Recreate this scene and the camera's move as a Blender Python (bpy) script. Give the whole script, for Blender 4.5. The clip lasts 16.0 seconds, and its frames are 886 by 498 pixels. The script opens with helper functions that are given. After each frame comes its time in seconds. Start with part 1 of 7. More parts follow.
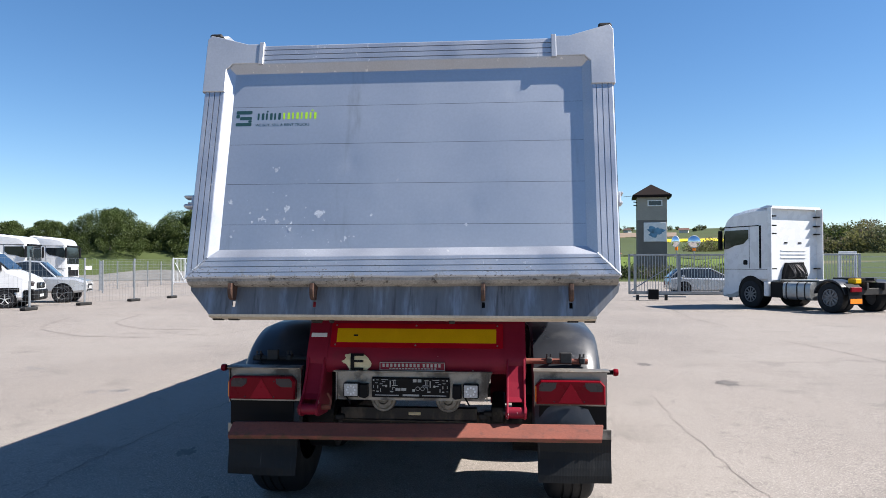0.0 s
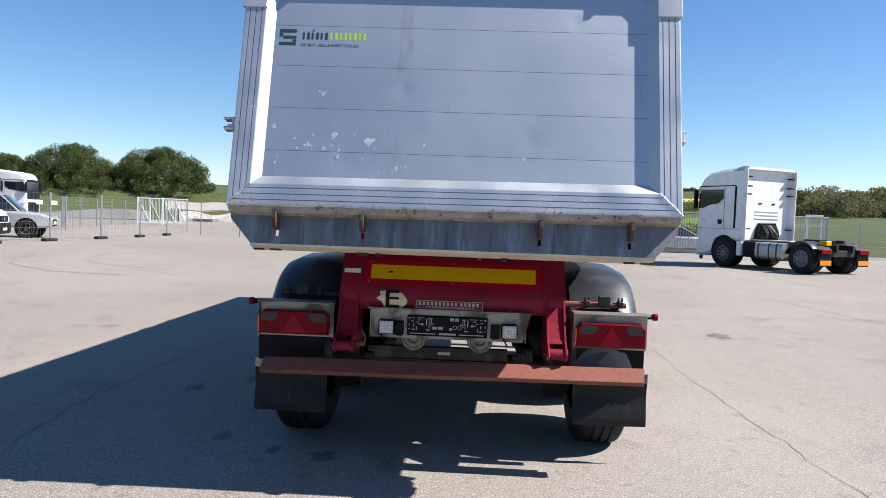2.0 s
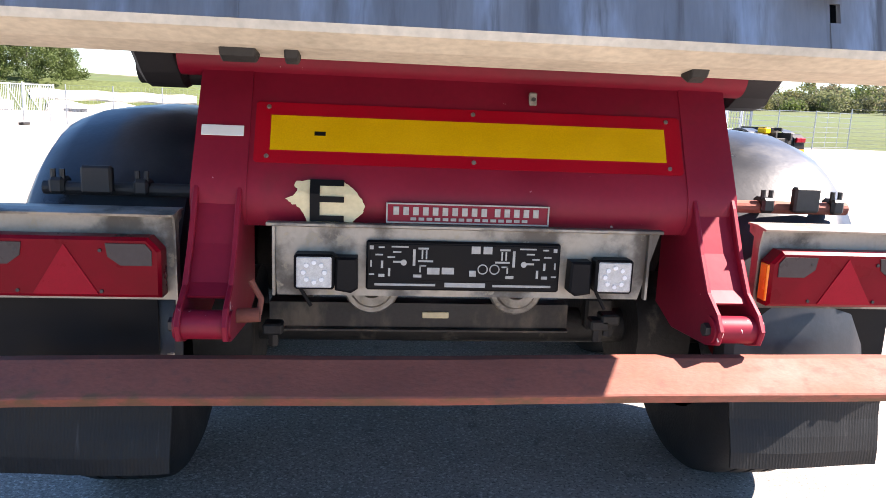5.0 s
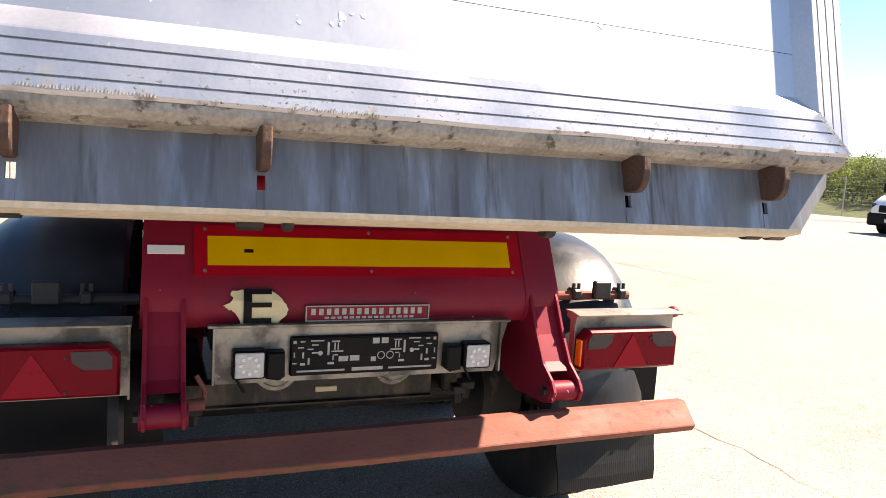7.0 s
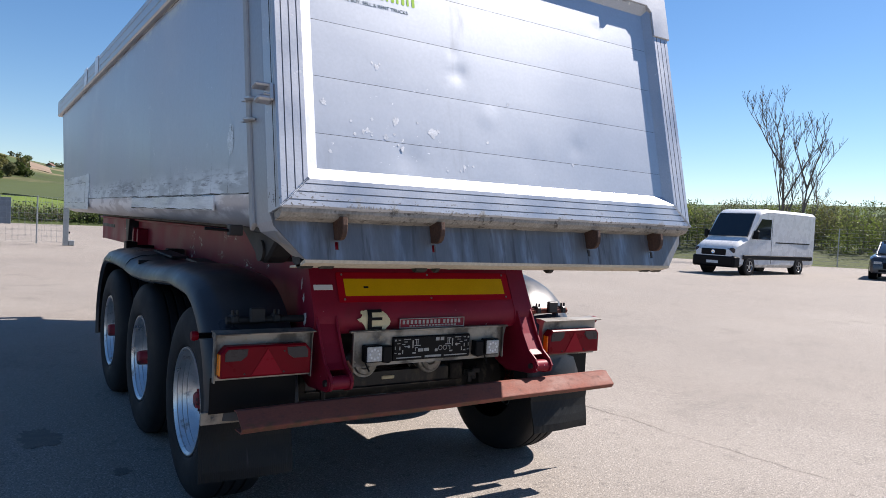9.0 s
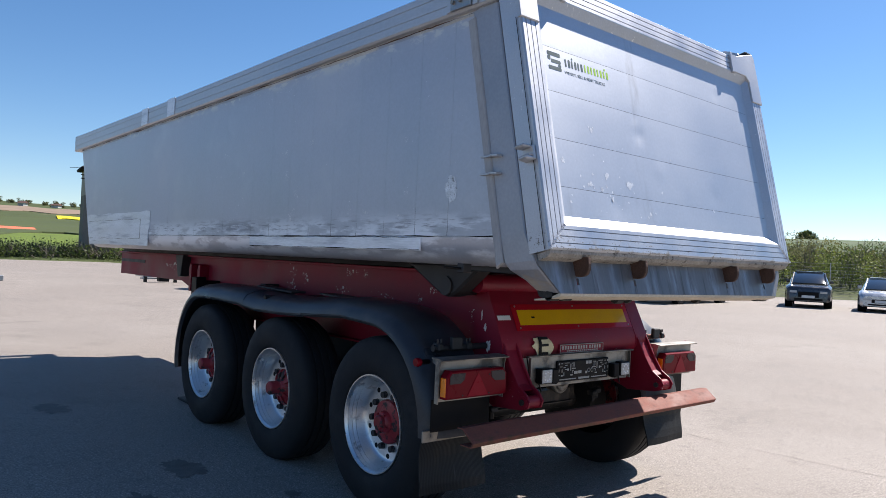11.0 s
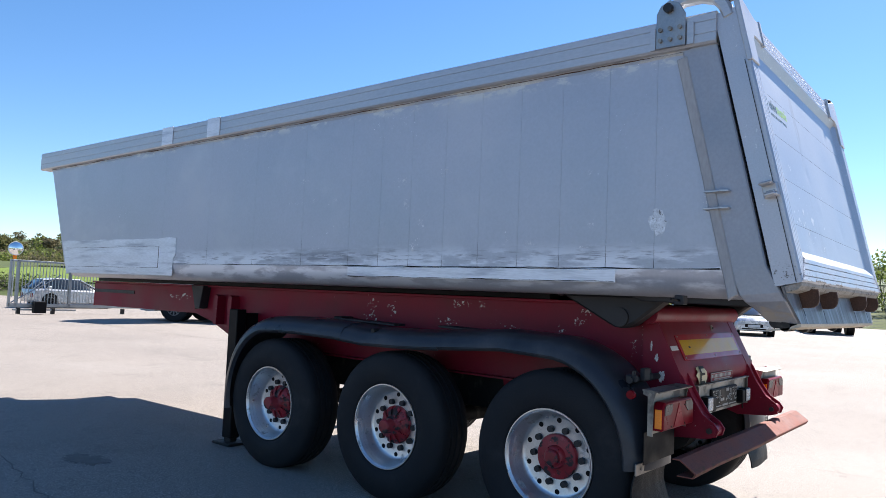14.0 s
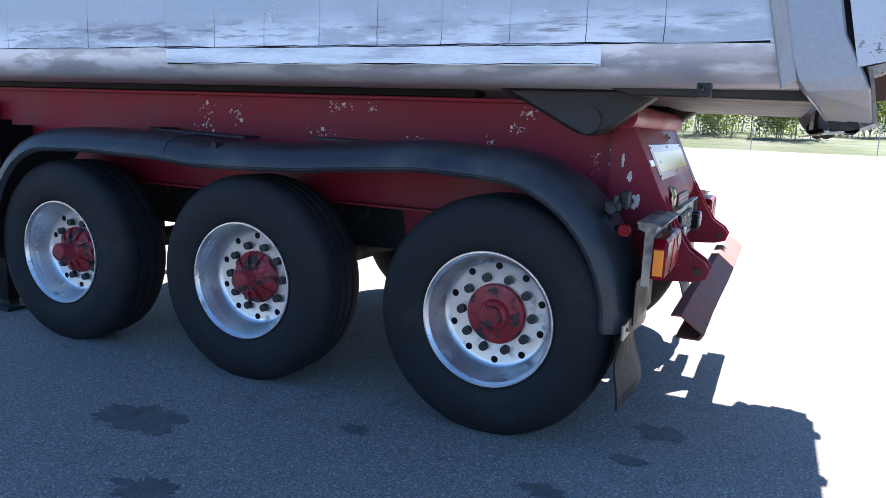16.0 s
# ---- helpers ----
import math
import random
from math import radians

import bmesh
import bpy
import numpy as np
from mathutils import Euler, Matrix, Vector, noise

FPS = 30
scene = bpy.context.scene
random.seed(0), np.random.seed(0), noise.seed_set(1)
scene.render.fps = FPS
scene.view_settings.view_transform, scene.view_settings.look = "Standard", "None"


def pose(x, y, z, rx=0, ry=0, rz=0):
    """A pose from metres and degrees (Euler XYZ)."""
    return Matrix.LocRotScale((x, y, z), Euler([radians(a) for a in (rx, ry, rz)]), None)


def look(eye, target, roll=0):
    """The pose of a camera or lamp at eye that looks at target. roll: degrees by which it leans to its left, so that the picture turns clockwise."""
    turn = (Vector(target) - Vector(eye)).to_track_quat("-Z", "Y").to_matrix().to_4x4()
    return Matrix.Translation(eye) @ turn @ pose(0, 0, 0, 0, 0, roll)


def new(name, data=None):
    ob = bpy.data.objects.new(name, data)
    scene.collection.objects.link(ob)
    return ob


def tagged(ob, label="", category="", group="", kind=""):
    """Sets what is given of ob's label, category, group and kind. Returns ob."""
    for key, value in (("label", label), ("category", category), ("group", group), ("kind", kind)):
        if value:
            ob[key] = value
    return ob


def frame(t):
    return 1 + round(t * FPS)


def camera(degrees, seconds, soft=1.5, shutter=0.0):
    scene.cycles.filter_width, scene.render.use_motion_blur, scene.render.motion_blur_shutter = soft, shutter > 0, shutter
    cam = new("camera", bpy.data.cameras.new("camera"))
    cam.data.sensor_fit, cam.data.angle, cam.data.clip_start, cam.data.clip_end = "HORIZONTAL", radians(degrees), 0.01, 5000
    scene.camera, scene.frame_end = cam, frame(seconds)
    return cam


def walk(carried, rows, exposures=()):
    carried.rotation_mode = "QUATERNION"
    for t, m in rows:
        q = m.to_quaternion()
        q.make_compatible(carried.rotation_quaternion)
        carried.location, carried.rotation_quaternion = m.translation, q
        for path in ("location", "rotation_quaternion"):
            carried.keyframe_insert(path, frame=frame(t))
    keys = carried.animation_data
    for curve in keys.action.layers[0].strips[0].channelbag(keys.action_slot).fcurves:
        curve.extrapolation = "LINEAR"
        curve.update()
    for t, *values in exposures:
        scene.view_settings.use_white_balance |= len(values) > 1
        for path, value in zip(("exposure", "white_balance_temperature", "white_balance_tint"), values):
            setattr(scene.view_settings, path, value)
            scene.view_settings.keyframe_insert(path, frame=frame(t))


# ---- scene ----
cam = camera(63.5, 16.0, 0.6)
PATH = [
    (0, (0.576, -0.009, 1.663), (0.397, 1.982, 1.708), 0.0),
    (0.5, (0.512, -0.03, 1.662), (0.378, 1.965, 1.704), 0.5),
    (1, (0.456, -0.048, 1.66), (0.341, 1.949, 1.684), 1.1),
    (1.5, (0.309, -0.048, 1.632), (0.208, 1.95, 1.61), 1.7),
    (2, (0.069, 0.105, 1.561), (-0.01, 2.101, 1.471), 2.1),
    (2.5, (-0.228, 0.357, 1.512), (-0.239, 2.348, 1.321), 2.3),
    (3, (-0.336, 0.792, 1.435), (-0.27, 2.773, 1.165), 2.2),
    (3.5, (-0.416, 1.344, 1.378), (-0.259, 3.309, 1.041), 2.0),
    (3.7, (-0.407, 1.574, 1.35), (-0.224, 3.535, 1.002), 2.0),
    (5.8, (-0.294, 3.181, 1.237), (-0.093, 5.136, 0.865), 2.3),
    (6, (-0.319, 3.083, 1.29), (-0.115, 5.046, 0.969), 2.2),
    (6.5, (-0.564, 2.784, 1.454), (-0.025, 4.682, 1.139), 3.25),
    (7, (-0.754, 2.430, 1.493), (-0.003, 4.270, 1.270), 3.69),
    (7.5, (-1.095, 2.146, 1.484), (-0.215, 3.936, 1.330), 3.77),
    (8, (-1.471, 1.842, 1.516), (-0.519, 3.596, 1.386), 3.26),
    (8.2, (-1.621, 1.725, 1.526), (-0.633, 3.462, 1.410), 3.06),
    (9.25, (-2.530, 1.270, 1.542), (-1.399, 2.919, 1.497), 2.95),
    (10.3, (-3.371, 1.354, 1.546), (-2.140, 2.931, 1.567), 2.86),
    (10.5, (-3.496, 1.469, 1.525), (-2.248, 3.032, 1.548), 2.66),
    (11, (-3.813, 1.789, 1.501), (-2.520, 3.314, 1.538), 2.67),
    (11.5, (-4.081, 2.168, 1.515), (-2.738, 3.649, 1.566), 2.41),
    (12, (-4.243, 2.639, 1.506), (-2.841, 4.063, 1.588), 2.08),
    (12.5, (-4.530, 2.954, 1.465), (-3.061, 4.304, 1.604), 2.20),
    (13, (-4.697, 3.100, 1.449), (-3.188, 4.403, 1.616), 2.14),
    (13.5, (-4.994, 3.135, 1.445), (-3.460, 4.408, 1.611), 2.19),
    (14, (-5.084, 3.181, 1.440), (-3.532, 4.435, 1.572), 2.46),
    (14.5, (-5.078, 3.254, 1.448), (-3.497, 4.478, 1.495), 2.67),
    (15, (-4.804, 3.526, 1.380), (-3.174, 4.682, 1.311), 2.88),
    (15.5, (-4.468, 3.922, 1.337), (-2.749, 4.920, 1.112), 2.97),
    (16, (-4.073, 4.343, 1.310), (-2.276, 5.157, 0.971), 2.38),
]
EXPOSURES = [(0.0, 1.1, 6500, 12), (2.5, 1.1, 6550, 13), (3.7, 1.15, 6900, 15), (5.8, 3.2, 7400, 20), (6.2, 3.0, 8300, 20), (6.5, 2.6, 9000, 19), (7.0, 2.0, 8300, 18), (7.5, 1.4, 6950, 16), (8.2, 1.05, 6700, 15),
             (10.3, 0.95, 6600, 14), (11.0, 1.0, 6600, 14), (12.5, 1.38, 6700, 13), (14.0, 1.40, 6500, 13), (14.5, 1.45, 6400, 14), (15.0, 1.5, 6250, 15), (15.5, 1.8, 6200, 16), (16.0, 2.2, 6250, 15)]
walk(cam, [(t, look(eye, target, roll)) for t, eye, target, roll in PATH], EXPOSURES)

# ---- light ----
SUN = Vector((0.926, -0.02, 1.0)).normalized()
sun_data = bpy.data.lights.new("sun", "SUN")
sun_data.energy, sun_data.angle, sun_data.color = 5.0, radians(0.53), (1.0, 0.955, 0.89)
sun = new("sun", sun_data)
sun.matrix_world = look(SUN * 60, (0, 0, 0))

world = bpy.data.worlds.new("world")
scene.world = world
world.use_nodes = True
wn = world.node_tree
sky = wn.nodes.new("ShaderNodeTexSky")
sky.sky_type, sky.sun_disc = "NISHITA", False
sky.sun_elevation = math.asin(SUN.z)
sky.sun_rotation = math.atan2(SUN.x, SUN.y)
sky.altitude, sky.air_density, sky.dust_density, sky.ozone_density = 900, 1.0, 0.2, 3.0
sat = wn.nodes.new("ShaderNodeHueSaturation")
sat.inputs["Saturation"].default_value = 1.2
wn.links.new(sky.outputs[0], sat.inputs["Color"])
wn.links.new(sat.outputs[0], wn.nodes["Background"].inputs[0])
wn.nodes["Background"].inputs[1].default_value = 0.071


# ---- materials ----
def mat(name, color, rough=0.5, metal=0.0, vary=0.12, scale=6.0, fine=0.06, fine_scale=90.0, bump=0.0, bump_scale=120.0,
        coat=0.0, stretch=(1, 1, 1), rough_vary=0.1, random_tint=0.0, spec=0.5, transmission=0.0):
    """A surface with a broad and a fine variation of its colour, and fine relief."""
    m = bpy.data.materials.new(name)
    m.use_nodes = True
    t = m.node_tree
    n, l = t.nodes, t.links
    b = n["Principled BSDF"]
    b.inputs["Metallic"].default_value = metal
    b.inputs["Specular IOR Level"].default_value = spec
    b.inputs["Coat Weight"].default_value = coat
    b.inputs["Coat Roughness"].default_value = 0.08
    b.inputs["Transmission Weight"].default_value = transmission
    co = n.new("ShaderNodeTexCoord")
    mp = n.new("ShaderNodeMapping")
    mp.inputs["Scale"].default_value = stretch
    l.new(co.outputs["Object"], mp.inputs[0])
    broad, grain = n.new("ShaderNodeTexNoise"), n.new("ShaderNodeTexNoise")
    for tex, s, d in ((broad, scale, 5), (grain, fine_scale, 3)):
        tex.inputs["Scale"].default_value, tex.inputs["Detail"].default_value = s, d
        l.new(mp.outputs[0], tex.inputs[0])
    mul = n.new("ShaderNodeMix")
    mul.data_type, mul.blend_type = "RGBA", "MULTIPLY"
    mul.inputs[0].default_value = 1.0
    mul.inputs[6].default_value = (*color, 1)
    ramp = n.new("ShaderNodeMapRange")
    ramp.inputs[1].default_value, ramp.inputs[2].default_value = 0.3, 0.7
    ramp.inputs[3].default_value, ramp.inputs[4].default_value = 1 - vary, 1 + vary
    l.new(broad.outputs["Fac"], ramp.inputs[0])
    fr = n.new("ShaderNodeMapRange")
    fr.inputs[1].default_value, fr.inputs[2].default_value = 0.3, 0.7
    fr.inputs[3].default_value, fr.inputs[4].default_value = 1 - fine, 1 + fine
    l.new(grain.outputs["Fac"], fr.inputs[0])
    k = n.new("ShaderNodeMath")
    k.operation = "MULTIPLY"
    l.new(ramp.outputs[0], k.inputs[0])
    l.new(fr.outputs[0], k.inputs[1])
    last = k.outputs[0]
    if random_tint:
        info, rr, k2 = n.new("ShaderNodeObjectInfo"), n.new("ShaderNodeMapRange"), n.new("ShaderNodeMath")
        rr.inputs[3].default_value, rr.inputs[4].default_value = 1 - random_tint, 1 + random_tint
        k2.operation = "MULTIPLY"
        l.new(info.outputs["Random"], rr.inputs[0])
        l.new(last, k2.inputs[0])
        l.new(rr.outputs[0], k2.inputs[1])
        last = k2.outputs[0]
    cc = n.new("ShaderNodeCombineColor")
    for i in range(3):
        l.new(last, cc.inputs[i])
    l.new(cc.outputs[0], mul.inputs[7])
    l.new(mul.outputs[2], b.inputs["Base Color"])
    rv = n.new("ShaderNodeMapRange")
    rv.inputs[1].default_value, rv.inputs[2].default_value = 0.3, 0.7
    rv.inputs[3].default_value, rv.inputs[4].default_value = max(0.02, rough - rough_vary), min(1, rough + rough_vary)
    l.new(broad.outputs["Fac"], rv.inputs[0])
    l.new(rv.outputs[0], b.inputs["Roughness"])
    if bump:
        bn, bt = n.new("ShaderNodeBump"), n.new("ShaderNodeTexNoise")
        bt.inputs["Scale"].default_value, bt.inputs["Detail"].default_value = bump_scale, 4
        bn.inputs["Strength"].default_value, bn.inputs["Distance"].default_value = bump, 0.01
        l.new(mp.outputs[0], bt.inputs[0])
        l.new(bt.outputs["Fac"], bn.inputs["Height"])
        l.new(bn.outputs[0], b.inputs["Normal"])
    return m


def worn(m, color, scale, low, high, rough=None, metal=None, stretch=(1, 1, 1), band=None, blotch=0.0, blotch_scale=2.0):
    """Lays spots of another colour (chips, rust, bare metal, dirt) over a material; band=(axis, z0, z1, z2, z3) keeps them to a strip of the thing."""
    t = m.node_tree
    n, l = t.nodes, t.links
    b = n["Principled BSDF"]
    co, mp, tex, rr = n.new("ShaderNodeTexCoord"), n.new("ShaderNodeMapping"), n.new("ShaderNodeTexNoise"), n.new("ShaderNodeMapRange")
    mp.inputs["Scale"].default_value = stretch
    mp.inputs["Location"].default_value = (3.1 * low, 7.7 * scale, 1.3)
    l.new(co.outputs["Object"], mp.inputs[0])
    l.new(mp.outputs[0], tex.inputs[0])
    tex.inputs["Scale"].default_value, tex.inputs["Detail"].default_value, tex.inputs["Roughness"].default_value = scale, 6, 0.6
    rr.inputs[1].default_value, rr.inputs[2].default_value = low, high
    rr.interpolation_type = "SMOOTHSTEP"
    src = tex.outputs["Fac"]
    if blotch:
        t2, ad, s2 = n.new("ShaderNodeTexNoise"), n.new("ShaderNodeMath"), n.new("ShaderNodeMath")
        t2.inputs["Scale"].default_value, t2.inputs["Detail"].default_value = blotch_scale, 2
        l.new(co.outputs["Object"], t2.inputs[0])
        s2.operation, s2.inputs[1].default_value = "SUBTRACT", 0.5
        l.new(t2.outputs["Fac"], s2.inputs[0])
        ad.operation, ad.inputs[1].default_value = "MULTIPLY_ADD", blotch
        l.new(s2.outputs[0], ad.inputs[0])
        l.new(src, ad.inputs[2])
        src = ad.outputs[0]
    l.new(src, rr.inputs[0])
    fac = rr.outputs[0]
    if band:
        sp = n.new("ShaderNodeSeparateXYZ")
        l.new(co.outputs["Object"], sp.inputs[0])
        for a, c in ((band[1], band[2]), (band[4], band[3])):
            e, k = n.new("ShaderNodeMapRange"), n.new("ShaderNodeMath")
            e.inputs[1].default_value, e.inputs[2].default_value = a, c
            e.interpolation_type = "SMOOTHSTEP"
            l.new(sp.outputs[band[0]], e.inputs[0])
            k.operation = "MULTIPLY"
            l.new(fac, k.inputs[0])
            l.new(e.outputs[0], k.inputs[1])
            fac = k.outputs[0]
    for sock, value in (("Base Color", (*color, 1)), ("Roughness", rough), ("Metallic", metal)):
        if value is None:
            continue
        s = b.inputs[sock]
        mx = n.new("ShaderNodeMix")
        if sock == "Base Color":
            mx.data_type = "RGBA"
            a_in, b_in, out = mx.inputs[6], mx.inputs[7], mx.outputs[2]
        else:
            a_in, b_in, out = mx.inputs[2], mx.inputs[3], mx.outputs[0]
        if s.is_linked:
            l.new(s.links[0].from_socket, a_in)
        else:
            a_in.default_value = s.default_value
        b_in.default_value = value
        l.new(fac, mx.inputs[0])
        l.new(out, s)
    return m




# painted aluminium of the tipper body: grey lacquer, scoured to bare metal along its foot
M_BODY = mat("grey_body_lacquer", (0.43, 0.455, 0.51), 0.40, 0.35, 0.08, 0.9, 0.035, 60, 0.05, 30, rough_vary=0.07)
worn(M_BODY, (0.50, 0.52, 0.56), 1.1, 0.50, 0.75, stretch=(1, 1, 1.3))
worn(M_BODY, (0.74, 0.77, 0.82), 6.0, 0.43, 0.60, 0.42, 0.2, (1, 0.6, 2.6), band=(2, 1.48, 1.58, 1.66, 1.82), blotch=0.7, blotch_scale=1.4)
worn(M_BODY, (0.29, 0.305, 0.335), 16.0, 0.50, 0.66, 0.6, 0.2, (1, 0.4, 3.8), band=(2, 1.655, 1.70, 1.72, 1.80), blotch=0.5, blotch_scale=1.1)
worn(M_BODY, (0.80, 0.81, 0.83), 45.0, 0.73, 0.745, 0.5, 0.3, (1, 1, 1.5), blotch=0.32, blotch_scale=1.1)
worn(M_BODY, (0.60, 0.60, 0.58), 7.0, 0.50, 0.60, 0.5, 0.5, (1, 1.1, 2.5), band=(2, 2.74, 2.80, 2.86, 2.87), blotch=0.6, blotch_scale=1.4)
M_GATE = mat("grey_gate_lacquer", (0.45, 0.48, 0.525), 0.50, 0.82, 0.05, 1.5, 0.03, 70, 0.03, 24, rough_vary=0.04)
worn(M_GATE, (0.80, 0.81, 0.82), 40.0, 0.72, 0.735, 0.45, 0.2, (1, 1, 1.2), band=(2, 1.72, 1.80, 2.05, 2.25), blotch=0.3, blotch_scale=1.3)
worn(M_GATE, (0.30, 0.31, 0.33), 2.5, 0.58, 0.8, stretch=(2, 1, 0.35))
M_FRAME = mat("brushed_gate_frame", (0.47, 0.49, 0.53), 0.46, 0.72, 0.09, 3, 0.05, 110, 0.05, 40, stretch=(1, 1, 1))
worn(M_FRAME, (0.20, 0.19, 0.17), 14.0, 0.58, 0.68, 0.7, 0.1, (1, 1, 1), band=(2, 1.40, 1.5, 1.58, 1.66), blotch=0.45)
worn(M_FRAME, (0.12, 0.11, 0.10), 60.0, 0.62, 0.66, 0.8, 0.0, (1, 1, 1.6), band=(2, 1.40, 1.5, 1.60, 1.70), blotch=0.35, blotch_scale=3.0)
worn(M_FRAME, (0.66, 0.66, 0.66), 30.0, 0.68, 0.72, 0.4, 0.6, (1, 1, 0.8), blotch=0.35, blotch_scale=1.5)
M_RAIL = mat("grey_top_rail", (0.47, 0.485, 0.51), 0.4, 0.5, 0.08, 2, 0.05, 80, 0.04, 40, stretch=(1, 0.3, 1))
M_BARE = mat("bare_brushed_aluminium", (0.72, 0.75, 0.80), 0.38, 0.25, 0.12, 5, 0.08, 70, 0.05, 60, stretch=(1, 0.25, 2))
worn(M_BARE, (0.42, 0.45, 0.51), 3.0, 0.49, 0.70, 0.45, 0.4, (1, 0.5, 5))
M_APRON = mat("weathered_apron_sheet", (0.145, 0.150, 0.160), 0.5, 0.35, 0.18, 3, 0.06, 60, 0.05, 40, stretch=(2.5, 1, 0.3))
worn(M_APRON, (0.28, 0.30, 0.33), 4.0, 0.50, 0.74, 0.4, 0.6, (2.6, 1, 0.35))
worn(M_APRON, (0.075, 0.078, 0.085), 5.5, 0.54, 0.72, 0.6, 0.2, (4, 1, 0.3))
# post base darker than the tub's, its shade put into the colour; scuffs over it
M_POST = mat("scuffed_shaded_post_lacquer", (0.31, 0.33, 0.37), 0.42, 0.35, 0.12, 2, 0.05, 60, 0.06, 30)
worn(M_POST, (0.34, 0.31, 0.27), 7.0, 0.42, 0.60, 0.7, 0.1, (1, 1, 2), band=(2, 1.30, 1.36, 1.46, 1.54))
worn(M_POST, (0.30, 0.31, 0.33), 3.0, 0.54, 0.8, stretch=(1, 6, 0.5))
# rib in a duller, darker grey than the tub wall
M_RIB = mat("dull_grey_rib", (0.34, 0.345, 0.355), 0.6, 0.2, 0.1, 3, 0.08, 70, stretch=(1, 1, 0.3))
M_UNDER = mat("black_painted_steel", (0.014, 0.014, 0.016), 0.6, 0.0, 0.25, 7, 0.1, 80)
# apron flange: warm ground bounce put into a pale dirty cream
M_FLANGE = mat("bounce_lit_cream_sheet", (0.50, 0.45, 0.36), 0.75, 0.1, 0.15, 4, 0.12, 60, 0.1, 50)
M_DIRT = mat("grimy_sill", (0.30, 0.28, 0.25), 0.75, 0.1, 0.25, 9, 0.2, 90, 0.3, 60)
worn(M_DIRT, (0.08, 0.07, 0.06), 24.0, 0.56, 0.68, 0.85, 0.0)
M_RED = mat("red_chassis_paint", (0.195, 0.006, 0.022), 0.50, 0.0, 0.16, 2.5, 0.05, 60, 0.04, 25, spec=0.28)
worn(M_RED, (0.15, 0.012, 0.02), 4.0, 0.55, 0.75, 0.55)
worn(M_RED, (0.55, 0.47, 0.45), 48.0, 0.73, 0.745, 0.7, 0.1, (1, 1, 0.6), blotch=0.30, blotch_scale=1.9)
M_RUST = mat("faded_rusty_red_paint", (0.195, 0.058, 0.038), 0.78, 0.0, 0.15, 9, 0.1, 140, 0.12, 110, stretch=(0.5, 1, 1))
worn(M_RUST, (0.115, 0.047, 0.036), 34.0, 0.50, 0.80, 0.85, 0.0, (0.7, 1, 1), blotch=0.15, blotch_scale=1.6)
worn(M_RUST, (0.12, 0.058, 0.030), 22.0, 0.42, 0.62, 0.85, 0.0, (0.6, 1, 1), band=(2, 0.53, 0.545, 0.572, 0.584))
M_HOOK = mat("rusted_hook_iron", (0.085, 0.046, 0.032), 0.7, 0.3, 0.3, 14, 0.2, 120, 0.3, 80)
M_TYRE = mat("tyre_rubber", (0.012, 0.013, 0.015), 0.74, 0.0, 0.2, 7, 0.1, 120, 0.15, 100, spec=0.3)
worn(M_TYRE, (0.030, 0.030, 0.031), 3.5, 0.55, 0.8, 0.8)
M_PLASTIC = mat("black_fender_plastic", (0.026, 0.029, 0.036), 0.36, 0.0, 0.2, 4, 0.06, 90, 0.05, 60, spec=0.4)
worn(M_PLASTIC, (0.065, 0.066, 0.069), 3.0, 0.48, 0.80, 0.5, 0.0, (1, 1, 1))
M_FLAP = mat("black_rubber_flap", (0.011, 0.012, 0.013), 0.55, 0.0, 0.25, 5, 0.1, 120, 0.1, 70, stretch=(4, 1, 0.6), spec=0.25)
worn(M_FLAP, (0.055, 0.055, 0.056), 7.0, 0.60, 0.80, 0.7, 0.0, (8, 1, 0.7))
M_BLACK = mat("black_plastic", (0.005, 0.005, 0.006), 0.5, 0.0, 0.1, 8, spec=0.14)
M_DARK = mat("dark_greasy_steel", (0.020, 0.019, 0.018), 0.65, 0.3, 0.3, 8, 0.15, 80, 0.2, 60)
worn(M_DARK, (0.075, 0.064, 0.052), 11.0, 0.56, 0.70, 0.8, 0.0, (1, 1, 0.5))
M_STEEL = mat("stainless_sheet", (0.31, 0.29, 0.26), 0.5, 0.9, 0.1, 4, 0.05, 80, 0.04, 40)
worn(M_STEEL, (0.10, 0.085, 0.07), 6.0, 0.47, 0.66, 0.65, 0.2, blotch=0.45, blotch_scale=2.6)
worn(M_STEEL, (0.30, 0.26, 0.20), 26.0, 0.58, 0.68, 0.7, 0.1)
M_RIM = mat("polished_wheel_rim", (0.72, 0.72, 0.72), 0.36, 0.92, 0.06, 9, 0.05, 120, 0.05, 90)
worn(M_RIM, (0.36, 0.35, 0.34), 14.0, 0.56, 0.72, 0.6, 0.5, blotch=0.2, blotch_scale=5.0)
M_HUB = mat("red_hub_paint", (0.27, 0.014, 0.022), 0.42, 0.0, 0.2, 14, 0.08, 120, 0.1, 60)
worn(M_HUB, (0.03, 0.02, 0.02), 14.0, 0.52, 0.60, 0.7)
worn(M_HUB, (0.36, 0.06, 0.07), 22.0, 0.60, 0.68, 0.6)
M_NUT = mat("dull_steel_nut", (0.045, 0.045, 0.047), 0.5, 0.7, 0.2, 30)
M_LENS = mat("red_lamp_lens", (0.165, 0.001, 0.008), 0.34, 0.0, 0.1, 12, 0.03, 160, spec=0.12)
M_TRI = mat("bright_red_triangle", (0.27, 0.002, 0.014), 0.36, 0.0, 0.05, 30, 0.06, 240, spec=0.15)
M_SMOKE = mat("smoked_clear_lens", (0.055, 0.045, 0.045), 0.3, 0.0, 0.08, 14, spec=0.2)
